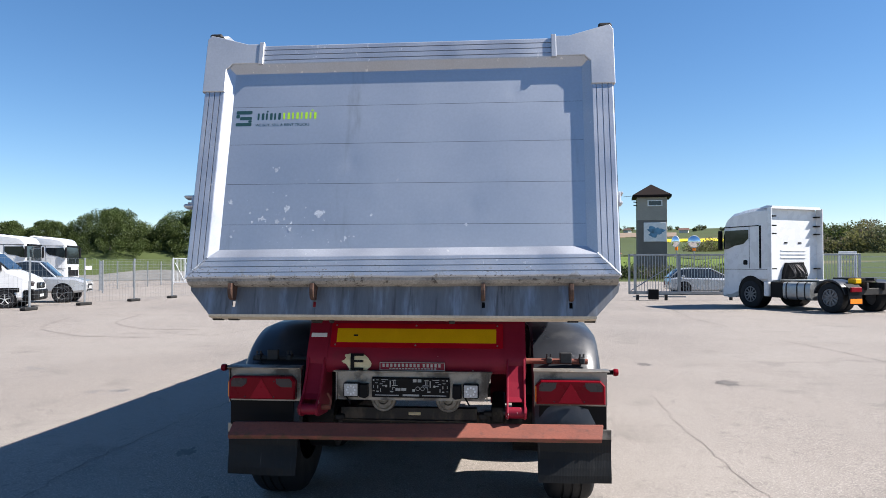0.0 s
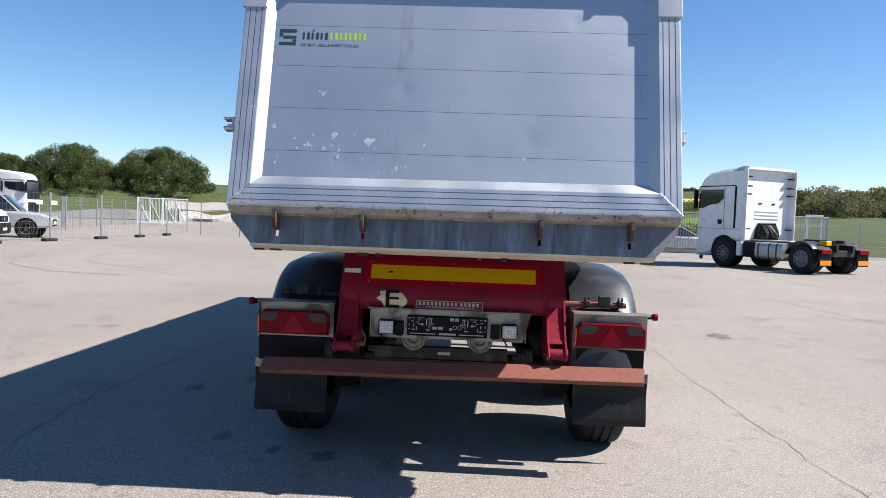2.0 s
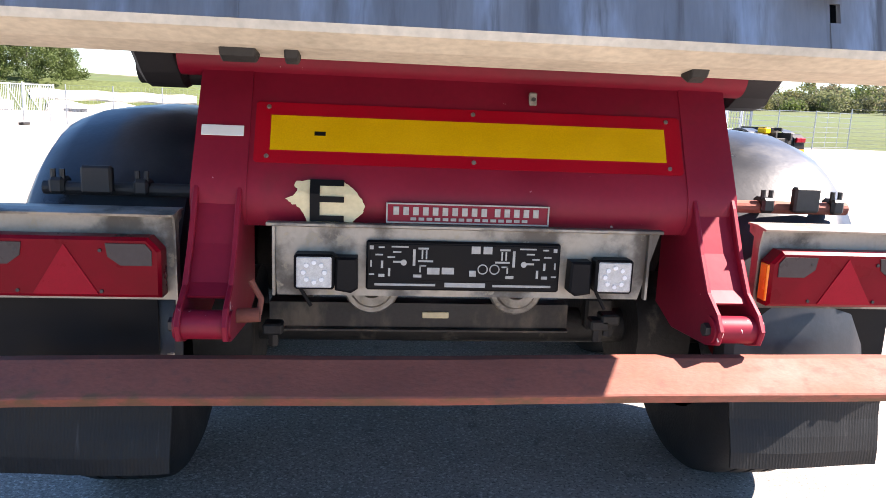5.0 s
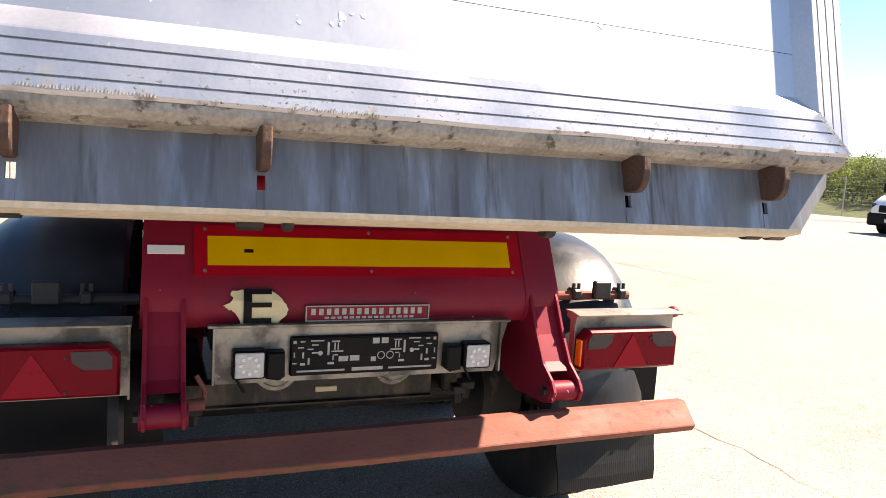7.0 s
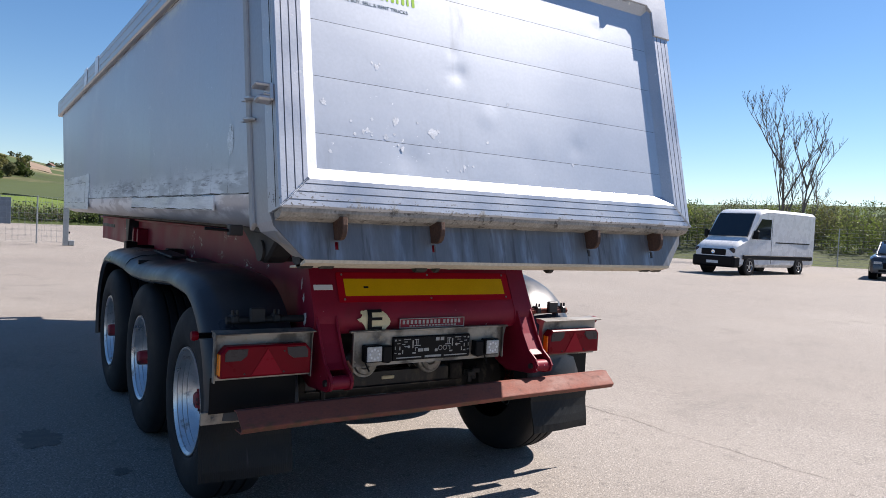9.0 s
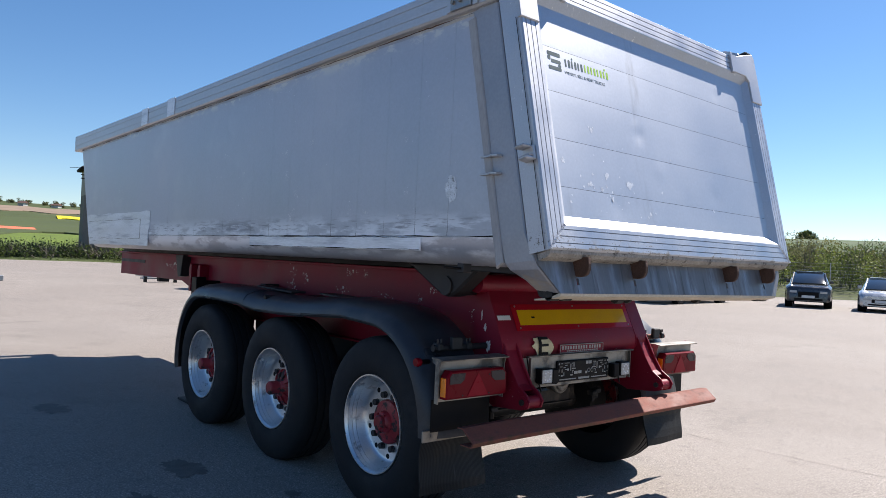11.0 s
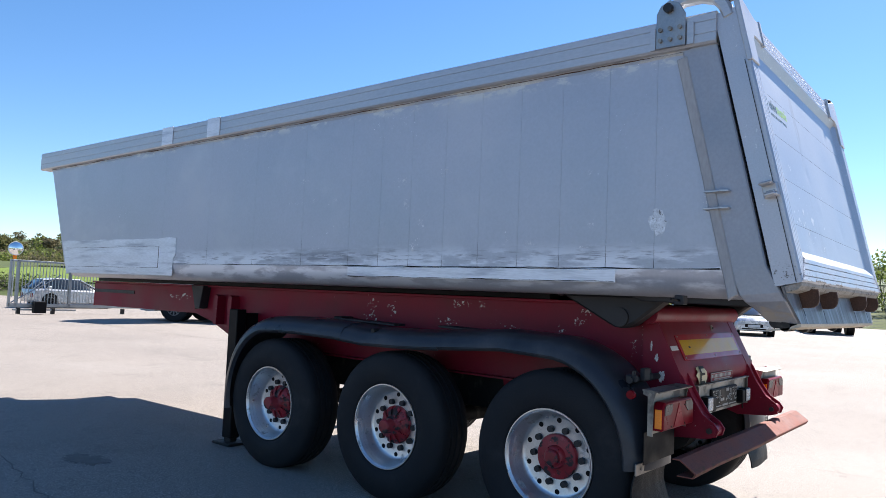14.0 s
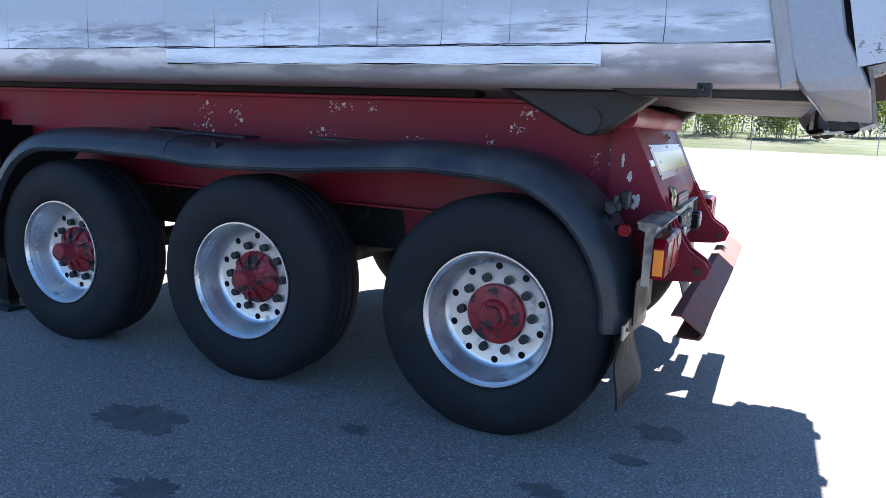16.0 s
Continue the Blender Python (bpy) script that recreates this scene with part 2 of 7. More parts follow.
M_AMBER = mat("amber_lens", (0.85, 0.22, 0.008), 0.2, 0.0, 0.05, 20)
M_YELLOW = mat("yellow_reflective_sheet", (0.62, 0.35, 0.002), 0.5, 0.0, 0.05, 8, 0.07, 260, coat=0.5, spec=0.1)
M_REDSHEET = mat("red_reflective_sheet", (0.33, 0.002, 0.012), 0.5, 0.0, 0.06, 8, 0.05, 200, coat=0.5, spec=0.1)
M_RIM_DULL = mat("dull_lorry_rim", (0.17, 0.17, 0.175), 0.5, 0.6, 0.15, 10, 0.1, 60)
M_WHITE = mat("white_lacquer", (0.68, 0.69, 0.70), 0.28, 0.0, 0.03, 3, 0.02, 60, coat=0.4)
M_CREAM = mat("peeling_cream_sticker", (0.64, 0.55, 0.34), 0.55, 0.0, 0.1, 20, 0.05, 90)
M_SILVER = mat("silver_car_paint", (0.50, 0.52, 0.54), 0.28, 0.55, 0.03, 3, 0.02, 90, coat=0.5)
M_GREYCAR = mat("dark_grey_car_paint", (0.055, 0.06, 0.068), 0.25, 0.4, 0.04, 3, 0.02, 90, coat=0.6)
M_GLASS = mat("dark_window_glass", (0.012, 0.016, 0.020), 0.05, 0.0, 0.05, 3, coat=0.5, rough_vary=0.02)
M_CHROME = mat("mirror_chrome", (0.85, 0.86, 0.87), 0.06, 1.0, 0.02, 5, rough_vary=0.02)
M_GALV = mat("galvanised_steel", (0.34, 0.355, 0.365), 0.45, 0.8, 0.12, 8, 0.06, 90)
M_LED = mat("led_lens", (0.46, 0.46, 0.45), 0.18, 0.0, 0.15, 60, 0.1, 300)
M_LOGO = mat("dark_green_vinyl", (0.014, 0.055, 0.058), 0.4)
M_LIME = mat("lime_vinyl", (0.36, 0.62, 0.035), 0.4)
M_FLAKE = mat("chipped_to_bare_metal", (0.62, 0.63, 0.65), 0.5, 0.5, 0.15, 40, 0.15, 200)
M_SCUFF = mat("sanded_grey_patch", (0.60, 0.615, 0.645), 0.45, 0.5, 0.2, 25, 0.2, 140)
worn(M_SCUFF, (0.12, 0.12, 0.12), 38.0, 0.58, 0.64, 0.7, 0.1)
M_PRIMER = mat("chipped_to_primer", (0.60, 0.54, 0.51), 0.7, 0.0, 0.25, 40, 0.2, 160)
M_BLUECAR = mat("pale_blue_grey_car_paint", (0.26, 0.30, 0.33), 0.28, 0.45, 0.03, 3, 0.02, 90, coat=0.5)
M_GREASE = mat("oily_dusty_plate", (0.020, 0.018, 0.016), 0.6, 0.0, 0.3, 8, 0.2, 90, 0.15, 50)
worn(M_GREASE, (0.13, 0.108, 0.082), 6.0, 0.46, 0.66, 0.85, 0.0, (1, 1, 0.5), blotch=0.4, blotch_scale=3.0)
M_SKID = mat("worn_tyre_mark", (0.193, 0.169, 0.148), 0.85, 0.0, 0.15, 2, 0.4, 110)
M_PEEL = mat("peeling_sealant", (0.52, 0.50, 0.47), 0.7, 0.1, 0.2, 6, 0.1, 80)
worn(M_PEEL, (0.36, 0.37, 0.40), 5.0, 0.46, 0.52, 0.5, 0.3, (1, 0.6, 1), blotch=0.3)
M_PLATE = mat("pale_number_plate", (0.62, 0.63, 0.62), 0.4)
M_CUT = mat("dull_pale_print", (0.34, 0.335, 0.32), 0.5, 0.0, 0.15, 60)


# ---- mesh tools ----
def part(name, bm, material, parent=None, label="", smooth=False):
    """Links a bmesh as ONE mesh object, under a thing or a part if a parent is given."""
    bmesh.ops.recalc_face_normals(bm, faces=bm.faces)
    me = bpy.data.meshes.new(name)
    bm.to_mesh(me)
    bm.free()
    me.materials.append(material)
    if smooth:
        me.polygons.foreach_set("use_smooth", [True] * len(me.polygons))
        me.set_sharp_from_angle(angle=radians(35))
    ob = new(name, me)
    if parent is not None:
        ob.parent = parent
    if label:
        ob["label"] = label
    return ob


def thing(name, x, y, z, label, category, group="", kind="", turn=0.0):
    ob = new(name)
    ob.matrix_basis = pose(x, y, z, 0, 0, turn)
    return tagged(ob, label, category, group, kind)


def box(x0, x1, y0, y1, z0, z1, b=0.004, bm=None):
    """A box with its edges eased by b."""
    bm = bm or bmesh.new()
    m = Matrix.Translation(((x0 + x1) / 2, (y0 + y1) / 2, (z0 + z1) / 2)) @ Matrix.Diagonal((x1 - x0, y1 - y0, z1 - z0, 1))
    vs = bmesh.ops.create_cube(bm, size=1, matrix=m)["verts"]
    if b:
        es = list({e for v in vs for e in v.link_edges})
        bmesh.ops.bevel(bm, geom=es, offset=b, segments=1, affect="EDGES", profile=0.5)
    return bm


def tube(a, c, r, n=16, r2=None, bm=None):
    """A round bar from a to c."""
    bm = bm or bmesh.new()
    a, c = Vector(a), Vector(c)
    d = c - a
    m = Matrix.Translation((a + c) / 2) @ d.to_track_quat("Z", "Y").to_matrix().to_4x4()
    bmesh.ops.create_cone(bm, cap_ends=True, segments=n, radius1=r, radius2=r if r2 is None else r2, depth=d.length, matrix=m)
    return bm


def prism(points, axis, a, c, b=0.0, bm=None):
    """An outline of 2D points drawn out along an axis from a to c. For x the points are (y, z), for y (x, z), for z (x, y)."""
    bm = bm or bmesh.new()
    put = {"x": lambda p, t: (t, p[0], p[1]), "y": lambda p, t: (p[0], t, p[1]), "z": lambda p, t: (p[0], p[1], t)}[axis]
    low = [bm.verts.new(put(p, a)) for p in points]
    high = [bm.verts.new(put(p, c)) for p in points]
    n = len(points)
    fs = [bm.faces.new(low), bm.faces.new(list(reversed(high)))]
    fs += [bm.faces.new((low[i], high[i], high[(i + 1) % n], low[(i + 1) % n])) for i in range(n)]
    if b:
        bmesh.ops.recalc_face_normals(bm, faces=fs)
        es = list({e for f in fs[:2] for e in f.edges})
        bmesh.ops.bevel(bm, geom=es, offset=b, segments=1, affect="EDGES", profile=0.5)
    return bm


def loft(rings, bm=None, caps=True, closed=True):
    """A skin over rings of equal length."""
    bm = bm or bmesh.new()
    vs = [[bm.verts.new(p) for p in r] for r in rings]
    n = len(rings[0])
    for a, c in zip(vs, vs[1:]):
        for i in range(n if closed else n - 1):
            j = (i + 1) % n
            bm.faces.new((a[i], a[j], c[j], c[i]))
    if caps:
        bm.faces.new(list(reversed(vs[0])))
        bm.faces.new(vs[-1])
    return bm


def spin(profile, n=40, axis="x", centre=(0, 0, 0), bm=None, caps=False):
    """A solid of revolution: profile of (along, radius) round the x axis through the centre."""
    cx, cy, cz = centre
    rings = []
    for i in range(n):
        t = 2 * math.pi * i / n
        c, s = math.cos(t), math.sin(t)
        if axis == "x":
            rings.append([(cx + u, cy + r * c, cz + r * s) for u, r in profile])
        elif axis == "y":
            rings.append([(cx + r * c, cy + u, cz + r * s) for u, r in profile])
        else:
            rings.append([(cx + r * c, cy + r * s, cz + u) for u, r in profile])
    bm = bm or bmesh.new()
    vs = [[bm.verts.new(p) for p in r] for r in rings]
    for i in range(n):
        a, c = vs[i], vs[(i + 1) % n]
        for k in range(len(profile) - 1):
            bm.faces.new((a[k], c[k], c[k + 1], a[k + 1]))
    return bm


def letters(name, words, size, m, material, parent, depth=0.001):
    """Built-in lettering as a mesh, lying in the pose m (its x along the line, its y up)."""
    cu = bpy.data.curves.new(name, "FONT")
    cu.body, cu.size, cu.extrude = words, size, depth
    ob = bpy.data.objects.new(name, cu)
    scene.collection.objects.link(ob)
    me = bpy.data.meshes.new_from_object(ob.evaluated_get(bpy.context.evaluated_depsgraph_get()))
    bpy.data.objects.remove(ob)
    me.transform(m)
    me.materials.clear()
    me.materials.append(material)
    out = new(name, me)
    out.parent = parent
    return out


def rod_mesh(lines, r, name, material, parent=None, sides=4):
    """Thin bars along straight lines, as one mesh."""
    verts, faces = [], []
    for a, c in lines:
        a, c = Vector(a), Vector(c)
        q = (c - a).to_track_quat("Z", "Y")
        k = len(verts)
        for p in (a, c):
            for i in range(sides):
                t = 2 * math.pi * (i + 0.5) / sides
                verts.append(p + q @ Vector((r * math.cos(t), r * math.sin(t), 0)))
        for i in range(sides):
            j = (i + 1) % sides
            faces.append((k + i, k + j, k + sides + j, k + sides + i))
    me = bpy.data.meshes.new(name)
    me.from_pydata(verts, [], faces)
    me.materials.append(material)
    ob = new(name, me)
    if parent is not None:
        ob.parent = parent
    return ob


# ---- ground ----
def ground_material():
    """Old pale asphalt: stone grain, broad bleached and grey patches, oil stains and hair cracks."""
    m = mat("worn_pale_asphalt", (0.212, 0.185, 0.162), 0.85, 0.0, 0.10, 0.35, 0.45, 110, 0.5, 190, rough_vary=0.05)
    worn(m, (0.25, 0.222, 0.195), 0.16, 0.42, 0.66)
    worn(m, (0.165, 0.146, 0.128), 1.1, 0.54, 0.75)
    worn(m, (0.11, 0.105, 0.10), 0.9, 0.685, 0.75, 0.6)
    worn(m, (0.150, 0.133, 0.118), 9.0, 0.56, 0.72)
    worn(m, (0.29, 0.262, 0.235), 26.0, 0.58, 0.70)
    worn(m, (0.40, 0.36, 0.32), 75.0, 0.55, 0.62)
    worn(m, (0.105, 0.095, 0.085), 85.0, 0.54, 0.62)
    return m


M_YARD = ground_material()
M_GRASS = mat("spring_grass", (0.056, 0.070, 0.024), 0.9, 0.0, 0.25, 0.12, 0.3, 3.0, spec=0.2)
worn(M_GRASS, (0.056, 0.078, 0.026), 0.012, 0.45, 0.58)
worn(M_GRASS, (0.17, 0.145, 0.085), 0.006, 0.55, 0.62, stretch=(1, 2.5, 1))
worn(M_GRASS, (0.075, 0.100, 0.028), 0.02, 0.60, 0.66)
M_RAPE = mat("flowering_rapeseed", (0.60, 0.48, 0.025), 0.9, 0.0, 0.1, 0.1, spec=0.2)
M_REDROOF = mat("orange_red_tiles", (0.62, 0.14, 0.07), 0.8, 0.0, 0.1, 0.5)
M_LEAF = mat("fresh_green_leaves", (0.072, 0.100, 0.028), 0.6, 0.0, 0.3, 0.6, 0.25, 3.0, spec=0.3)
M_LEAF_PALE = mat("budding_leaves", (0.15, 0.19, 0.045), 0.6, 0.0, 0.35, 0.4, 0.25, 3.0, spec=0.3)
M_OLIVE = mat("olive_spring_leaves", (0.135, 0.135, 0.05), 0.7, 0.0, 0.3, 0.3, 0.25, 2.0, spec=0.3)
M_BUDS = mat("brown_budding_twigs", (0.14, 0.125, 0.072), 0.8, 0.0, 0.3, 0.3, 0.25, 2.0, spec=0.2)
M_LEAF_WOOD = mat("mixed_spring_foliage", (0.108, 0.118, 0.055), 0.7, 0.0, 0.45, 0.15, 0.3, 2.0, spec=0.3)
for m_leaf in (M_LEAF, M_LEAF_PALE, M_LEAF_WOOD, M_OLIVE, M_BUDS):
    # light shines through young leaves
    lt = m_leaf.node_tree
    lb = lt.nodes["Principled BSDF"]
    tr, mx = lt.nodes.new("ShaderNodeBsdfTranslucent"), lt.nodes.new("ShaderNodeMixShader")
    mx.inputs[0].default_value = 0.45
    lt.links.new(lb.inputs["Base Color"].links[0].from_socket, tr.inputs[0])
    lt.links.new(lb.outputs[0], mx.inputs[1])
    lt.links.new(tr.outputs[0], mx.inputs[2])
    lt.links.new(mx.outputs[0], lt.nodes["Material Output"].inputs[0])
M_BARK = mat("grey_bark", (0.14, 0.12, 0.10), 0.9, 0.0, 0.25, 6, 0.2, 40, 0.4, 30)


def slope(x):
    """The yard falls level on one side and climbs gently on the other."""
    return 0.010 * min(60, max(0.0, x - 3.0))


def rise(x, y):
    """The height of the land: level round the yard, a bank beyond it, then hills up to the skyline."""
    d = math.hypot(x, y)
    az = math.degrees(math.atan2(x, y))
    table = ((0, 0), (74, 0), (84, 0.9), (120, 2.6), (250, 7.0), (450, 16.5), (720, 29.5), (1000, 35), (4800, 33))
    h = 33.0
    for (a, ha), (c, hc) in zip(table, table[1:]):
        if a <= d < c:
            k = (d - a) / (c - a)
            h = ha + (hc - ha) * k
            break
    far = min(1.0, max(0.0, (d - 200) / 500))
    h *= 1 + far * (0.16 * math.sin(math.radians(az * 4.1 + 20)) + 0.10 * math.sin(math.radians(az * 9.3)) + 0.04 * math.sin(math.radians(az * 23)))
    if -80 < az < -9 and d < 160:
        side = min(1, (az + 80) / 8, (-9 - az) / 5)
        bank = min(1, max(0, (d - 92) / 8)) * 3.6 + min(1, max(0, (d - 100) / 60)) * 1.5
        h = h * (1 - side) + bank * side
    if -16 < az < 5:
        # a green hill that closes the valley
        h += 22.0 * min(1, (az + 16) / 8, (5 - az) / 7) * min(1.0, max(0.0, (d - 300) / 220))
    if 45 < az < 120:
        # a long grassy rise on the sunny side
        h += 8.5 * min(1, (az - 45) / 14, (120 - az) / 14) * min(1.0, max(0.0, (d - 150) / 300))
    return h + slope(x)


def land():
    verts, faces = [], []
    radii = [0.0, 10, 25, 45, 60, 70, 74, 78, 84, 92, 96, 100, 108, 120, 135, 150, 165, 180, 200, 220, 250, 270, 290, 310, 330, 350, 370, 390, 410, 430, 450, 480, 510, 540, 570, 600, 640, 680, 720, 820, 1000, 1500, 2600, 4800]
    n = 180
    for r in radii:
        for i in range(n):
            t = 2 * math.pi * i / n
            x, y = r * math.sin(t), r * math.cos(t)
            verts.append((x, y, rise(x, y) - (0.06 if r > 73 else 0.9)))
    for k in range(1, len(radii) - 1):
        for i in range(n):
            j = (i + 1) % n
            faces.append((k * n + i, k * n + j, (k + 1) * n + j, (k + 1) * n + i))
    faces.append([n + i for i in range(n)])
    me = bpy.data.meshes.new("ground")
    me.from_pydata(verts, [], faces)
    me.materials.append(M_GRASS)
    me.polygons.foreach_set("use_smooth", [True] * len(me.polygons))
    return tagged(new("ground", me), "green spring fields rising to low hills", "ground", kind="structure")


land()
WEST = [(3, -50), (-80, -50), (-84, 20), (-78, 46), (-60, 66), (-40, 80), (-20, 86), (-12, 82), (-6, 73), (3, 73)]
EAST = [(3, 73), (15, 70.5), (18, 50), (19, 41), (26, 40.5), (33, 34), (36, 26), (42, 19), (52, 13), (54, -20), (48, -50), (3, -50)]


def paving():
    """The two level fields of asphalt, with a hem down into the ground."""
    bm = bmesh.new()
    for outline in (WEST, EAST):
        top = [bm.verts.new((x, y, slope(x) - 0.03)) for x, y in outline]
        low = [bm.verts.new((v.co.x, v.co.y, v.co.z - 1.2)) for v in top]
        f = bm.faces.new(top)
        f.normal_update()
        if f.normal.z < 0:
            f.normal_flip()
        for i in range(len(top)):
            j = (i + 1) % len(top)
            if outline[i][0] == 3 and outline[j][0] == 3:
                continue
            bm.faces.new((top[i], top[j], low[j], low[i]))
    me = bpy.data.meshes.new("pavement")
    bm.to_mesh(me)
    bm.free()
    me.materials.append(M_YARD)
    return new("pavement", me)


yard = paving()
tagged(yard, "bleached cracked asphalt of a lorry yard", "pavement", kind="structure")
M_CRACK = mat("open_crack", (0.135, 0.118, 0.104), 0.95)
M_STAIN = mat("oil_stain", (0.115, 0.102, 0.090), 0.75, 0.0, 0.35, 14, 0.4, 110)


def crack(line, width, seed):
    """An open crack that wanders along a line."""
    r = random.Random(seed)
    pts = []
    for (x0, y0), (x1, y1) in zip(line, line[1:]):
        n = max(3, int(math.hypot(x1 - x0, y1 - y0) / 0.14))
        pts += [(x0 + (x1 - x0) * k / n, y0 + (y1 - y0) * k / n) for k in range(n)]
    bm = bmesh.new()
    last = None
    for k, (x, y) in enumerate(pts):
        q = pts[min(k + 1, len(pts) - 1)] if k + 1 < len(pts) else pts[k - 1]
        d = Vector((q[0] - x, q[1] - y, 0))
        d = Vector((0, 1, 0)) if d.length < 1e-6 else d.normalized()
        s = Vector((-d.y, d.x, 0))
        c = Vector((x, y, slope(x) - 0.027)) + s * r.uniform(-0.035, 0.035)
        w = width * r.uniform(0.35, 1.1)
        row = (bm.verts.new(c - s * w), bm.verts.new(c + s * w))
        if last:
            bm.faces.new((last[0], row[0], row[1], last[1]))
        last = row
    part("crack", bm, M_CRACK, yard)


crack([(-2.9, 4.6), (-3.03, 5.8), (-3.01, 6.9), (-2.94, 7.6), (-2.85, 8.5), (-2.6, 10)], 0.007, 1)
crack([(2.44, 9.6), (2.39, 8.0), (2.40, 7.0), (2.41, 6.1), (2.46, 5.5), (2.44, 4.8), (2.6, 3.6)], 0.004, 2)
crack([(6.6, 16.2), (6.9, 14.2), (7.0, 12.9), (7.3, 10.5)], 0.012, 3)
crack([(6.9, 30), (6.32, 23.2), (6.47, 19.8)], 0.016, 4)
crack([(-9.0, 17.0), (-7.8, 17.1), (-6.5, 16.7), (-6.0, 18.9)], 0.012, 5)
crack([(-10.5, 14.3), (-4.2, 14.6), (2.0, 14.2)], 0.004, 6)


def stain(x, y, r0, seed):
    bm = bmesh.new()
    ring = []
    for k in range(90):
        t = 2 * math.pi * k / 90
        r = r0 * (1 + 0.45 * noise.noise(Vector((math.cos(t) * 1.6 + seed * 3.3, math.sin(t) * 1.6, seed))) + 0.12 * math.sin(6 * t + seed) + 0.35 * noise.noise(Vector((math.cos(t) * 7, math.sin(t) * 7, seed * 1.7))))
        ring.append(bm.verts.new((x + 0.75 * r * math.cos(t), y + 1.15 * r * math.sin(t), slope(x) - 0.0275)))
    bm.faces.new(ring)
    part("stain", bm, M_STAIN, yard)


for k, (x, y, r0) in enumerate(((-1.88, 6.79, 0.17), (-1.62, 5.0, 0.07), (-1.2, 4.76, 0.06), (-0.85, 4.68, 0.10), (-2.32, 6.27, 0.12), (3.7, 10.6, 0.22), (-2.2, 9.2, 0.18), (2.9, 12.5, 0.14), (-1.5, 5.9, 0.06))):
    stain(x, y, r0, k + 1)


def tyre_mark(line, w):
    """A faint worn arc left by turning lorries."""
    pts = [Vector((x, y, 0)) for x, y in line]
    path = []
    for i in range(len(pts) - 1):
        a, b, c, d = pts[max(0, i - 1)], pts[i], pts[i + 1], pts[min(len(pts) - 1, i + 2)]
        for k in range(8):
            t = k / 8
            path.append(0.5 * (2 * b + (c - a) * t + (2 * a - 5 * b + 4 * c - d) * t * t + (3 * b - a - 3 * c + d) * t ** 3))
    bm = bmesh.new()
    last = None
    for p, q in zip(path, path[1:]):
        side = Vector((-(q - p).y, (q - p).x, 0)).normalized() * w * (0.7 + 0.6 * noise.noise(p * 0.6))
        row = (bm.verts.new((p.x - side.x, p.y - side.y, -0.0268)), bm.verts.new((p.x + side.x, p.y + side.y, -0.0268)))
        if last:
            bm.faces.new((last[0], row[0], row[1], last[1]))
        last = row
    part("tyre_mark", bm, M_SKID, yard)


tyre_mark([(-13.4, 21.8), (-12.6, 19.6), (-11.8, 18.1), (-11.1, 17.4), (-10.2, 16.7), (-9.6, 16.3), (-8.8, 16.2), (-7.5, 16.0)], 0.07)
tyre_mark([(-11.9, 23.4), (-11.1, 20.6), (-10.4, 19.5), (-9.6, 18.7), (-8.7, 18.2), (-7.2, 18.2)], 0.07)


def draped(name, az0, az1, d0, d1, material, label, lift=0.35):
    """A field lying on the hillside."""
    verts, faces = [], []
    n, k = 24, 6
    for j in range(-1, k + 2):
        for i in range(-1, n + 2):
            ci, cj = min(n, max(0, i)), min(k, max(0, j))
            t = math.radians(az0 + (az1 - az0) * ci / n)
            d = d0 + (d1 - d0) * cj / k + (d1 - d0) * 0.08 * math.sin(ci * 0.9)
            x, y = d * math.sin(t), d * math.cos(t)
            verts.append((x, y, rise(x, y) + lift - (0 if (ci, cj) == (i, j) else 5)))
    w = n + 3
    for j in range(k + 2):
        for i in range(n + 2):
            c = j * w + i
            faces.append((c, c + 1, c + w + 1, c + w))
    me = bpy.data.meshes.new(name)
    me.from_pydata(verts, [], faces)
    me.materials.append(material)
    return tagged(new(name, me), label, "field", kind="structure")


M_SOIL = mat("ploughed_soil", (0.20, 0.145, 0.10), 0.95, 0.0, 0.15, 0.05)
M_FIELD = mat("young_wheat", (0.062, 0.080, 0.028), 0.9, 0.0, 0.12, 0.03, 0.1, 1.0, spec=0.2)
M_GRAVEL = mat("grey_gravel", (0.15, 0.146, 0.138), 0.95, 0.0, 0.15, 0.3, 0.15, 8)
draped("gravel_bank", -62, -24.5, 84, 93.6, M_GRAVEL, "pale gravel bank beyond the fences", 0.06)
M_LANE = mat("pale_side_road", (0.27, 0.25, 0.22), 0.9, 0.0, 0.1, 0.4)
draped("side_road", -23.5, -13, 94.6, 96.8, M_LANE, "pale side road beyond the yard", 0.12)
draped("gravel_heap", -22.5, -11, 87, 93.4, mat("pale_rubble", (0.30, 0.29, 0.27), 0.95, 0.0, 0.3, 1.5, 0.4, 6.0), "heap of pale gravel by the side road", 0.3)
draped("rapeseed_field", 11.2, 17.5, 322, 372, M_RAPE, "bright yellow rapeseed field on a hillside", 0.3)
draped("ploughed_field", 3.0, 13.0, 430, 560, M_SOIL, "brown ploughed field on a hillside", 0.25)
M_CROP = mat("bright_young_crop", (0.105, 0.150, 0.026), 0.9, 0.0, 0.15, 0.15, 0.2, 2.0, spec=0.2)
draped("young_crop", -12, 22, 82.5, 122, M_CROP, "bright green young crop behind the yard", 0.12)
draped("wheat_field", -12, 22, 122, 300, M_FIELD, "smooth green field of young wheat", 0.2)
M_MEADOW = mat("dark_meadow", (0.055, 0.088, 0.030), 0.9, 0.0, 0.15, 0.03, 0.1, 1.0, spec=0.2)
draped("hill_meadow", 49, 100, 210, 640, M_MEADOW, "dark green meadow up to the hilltop", 0.3)


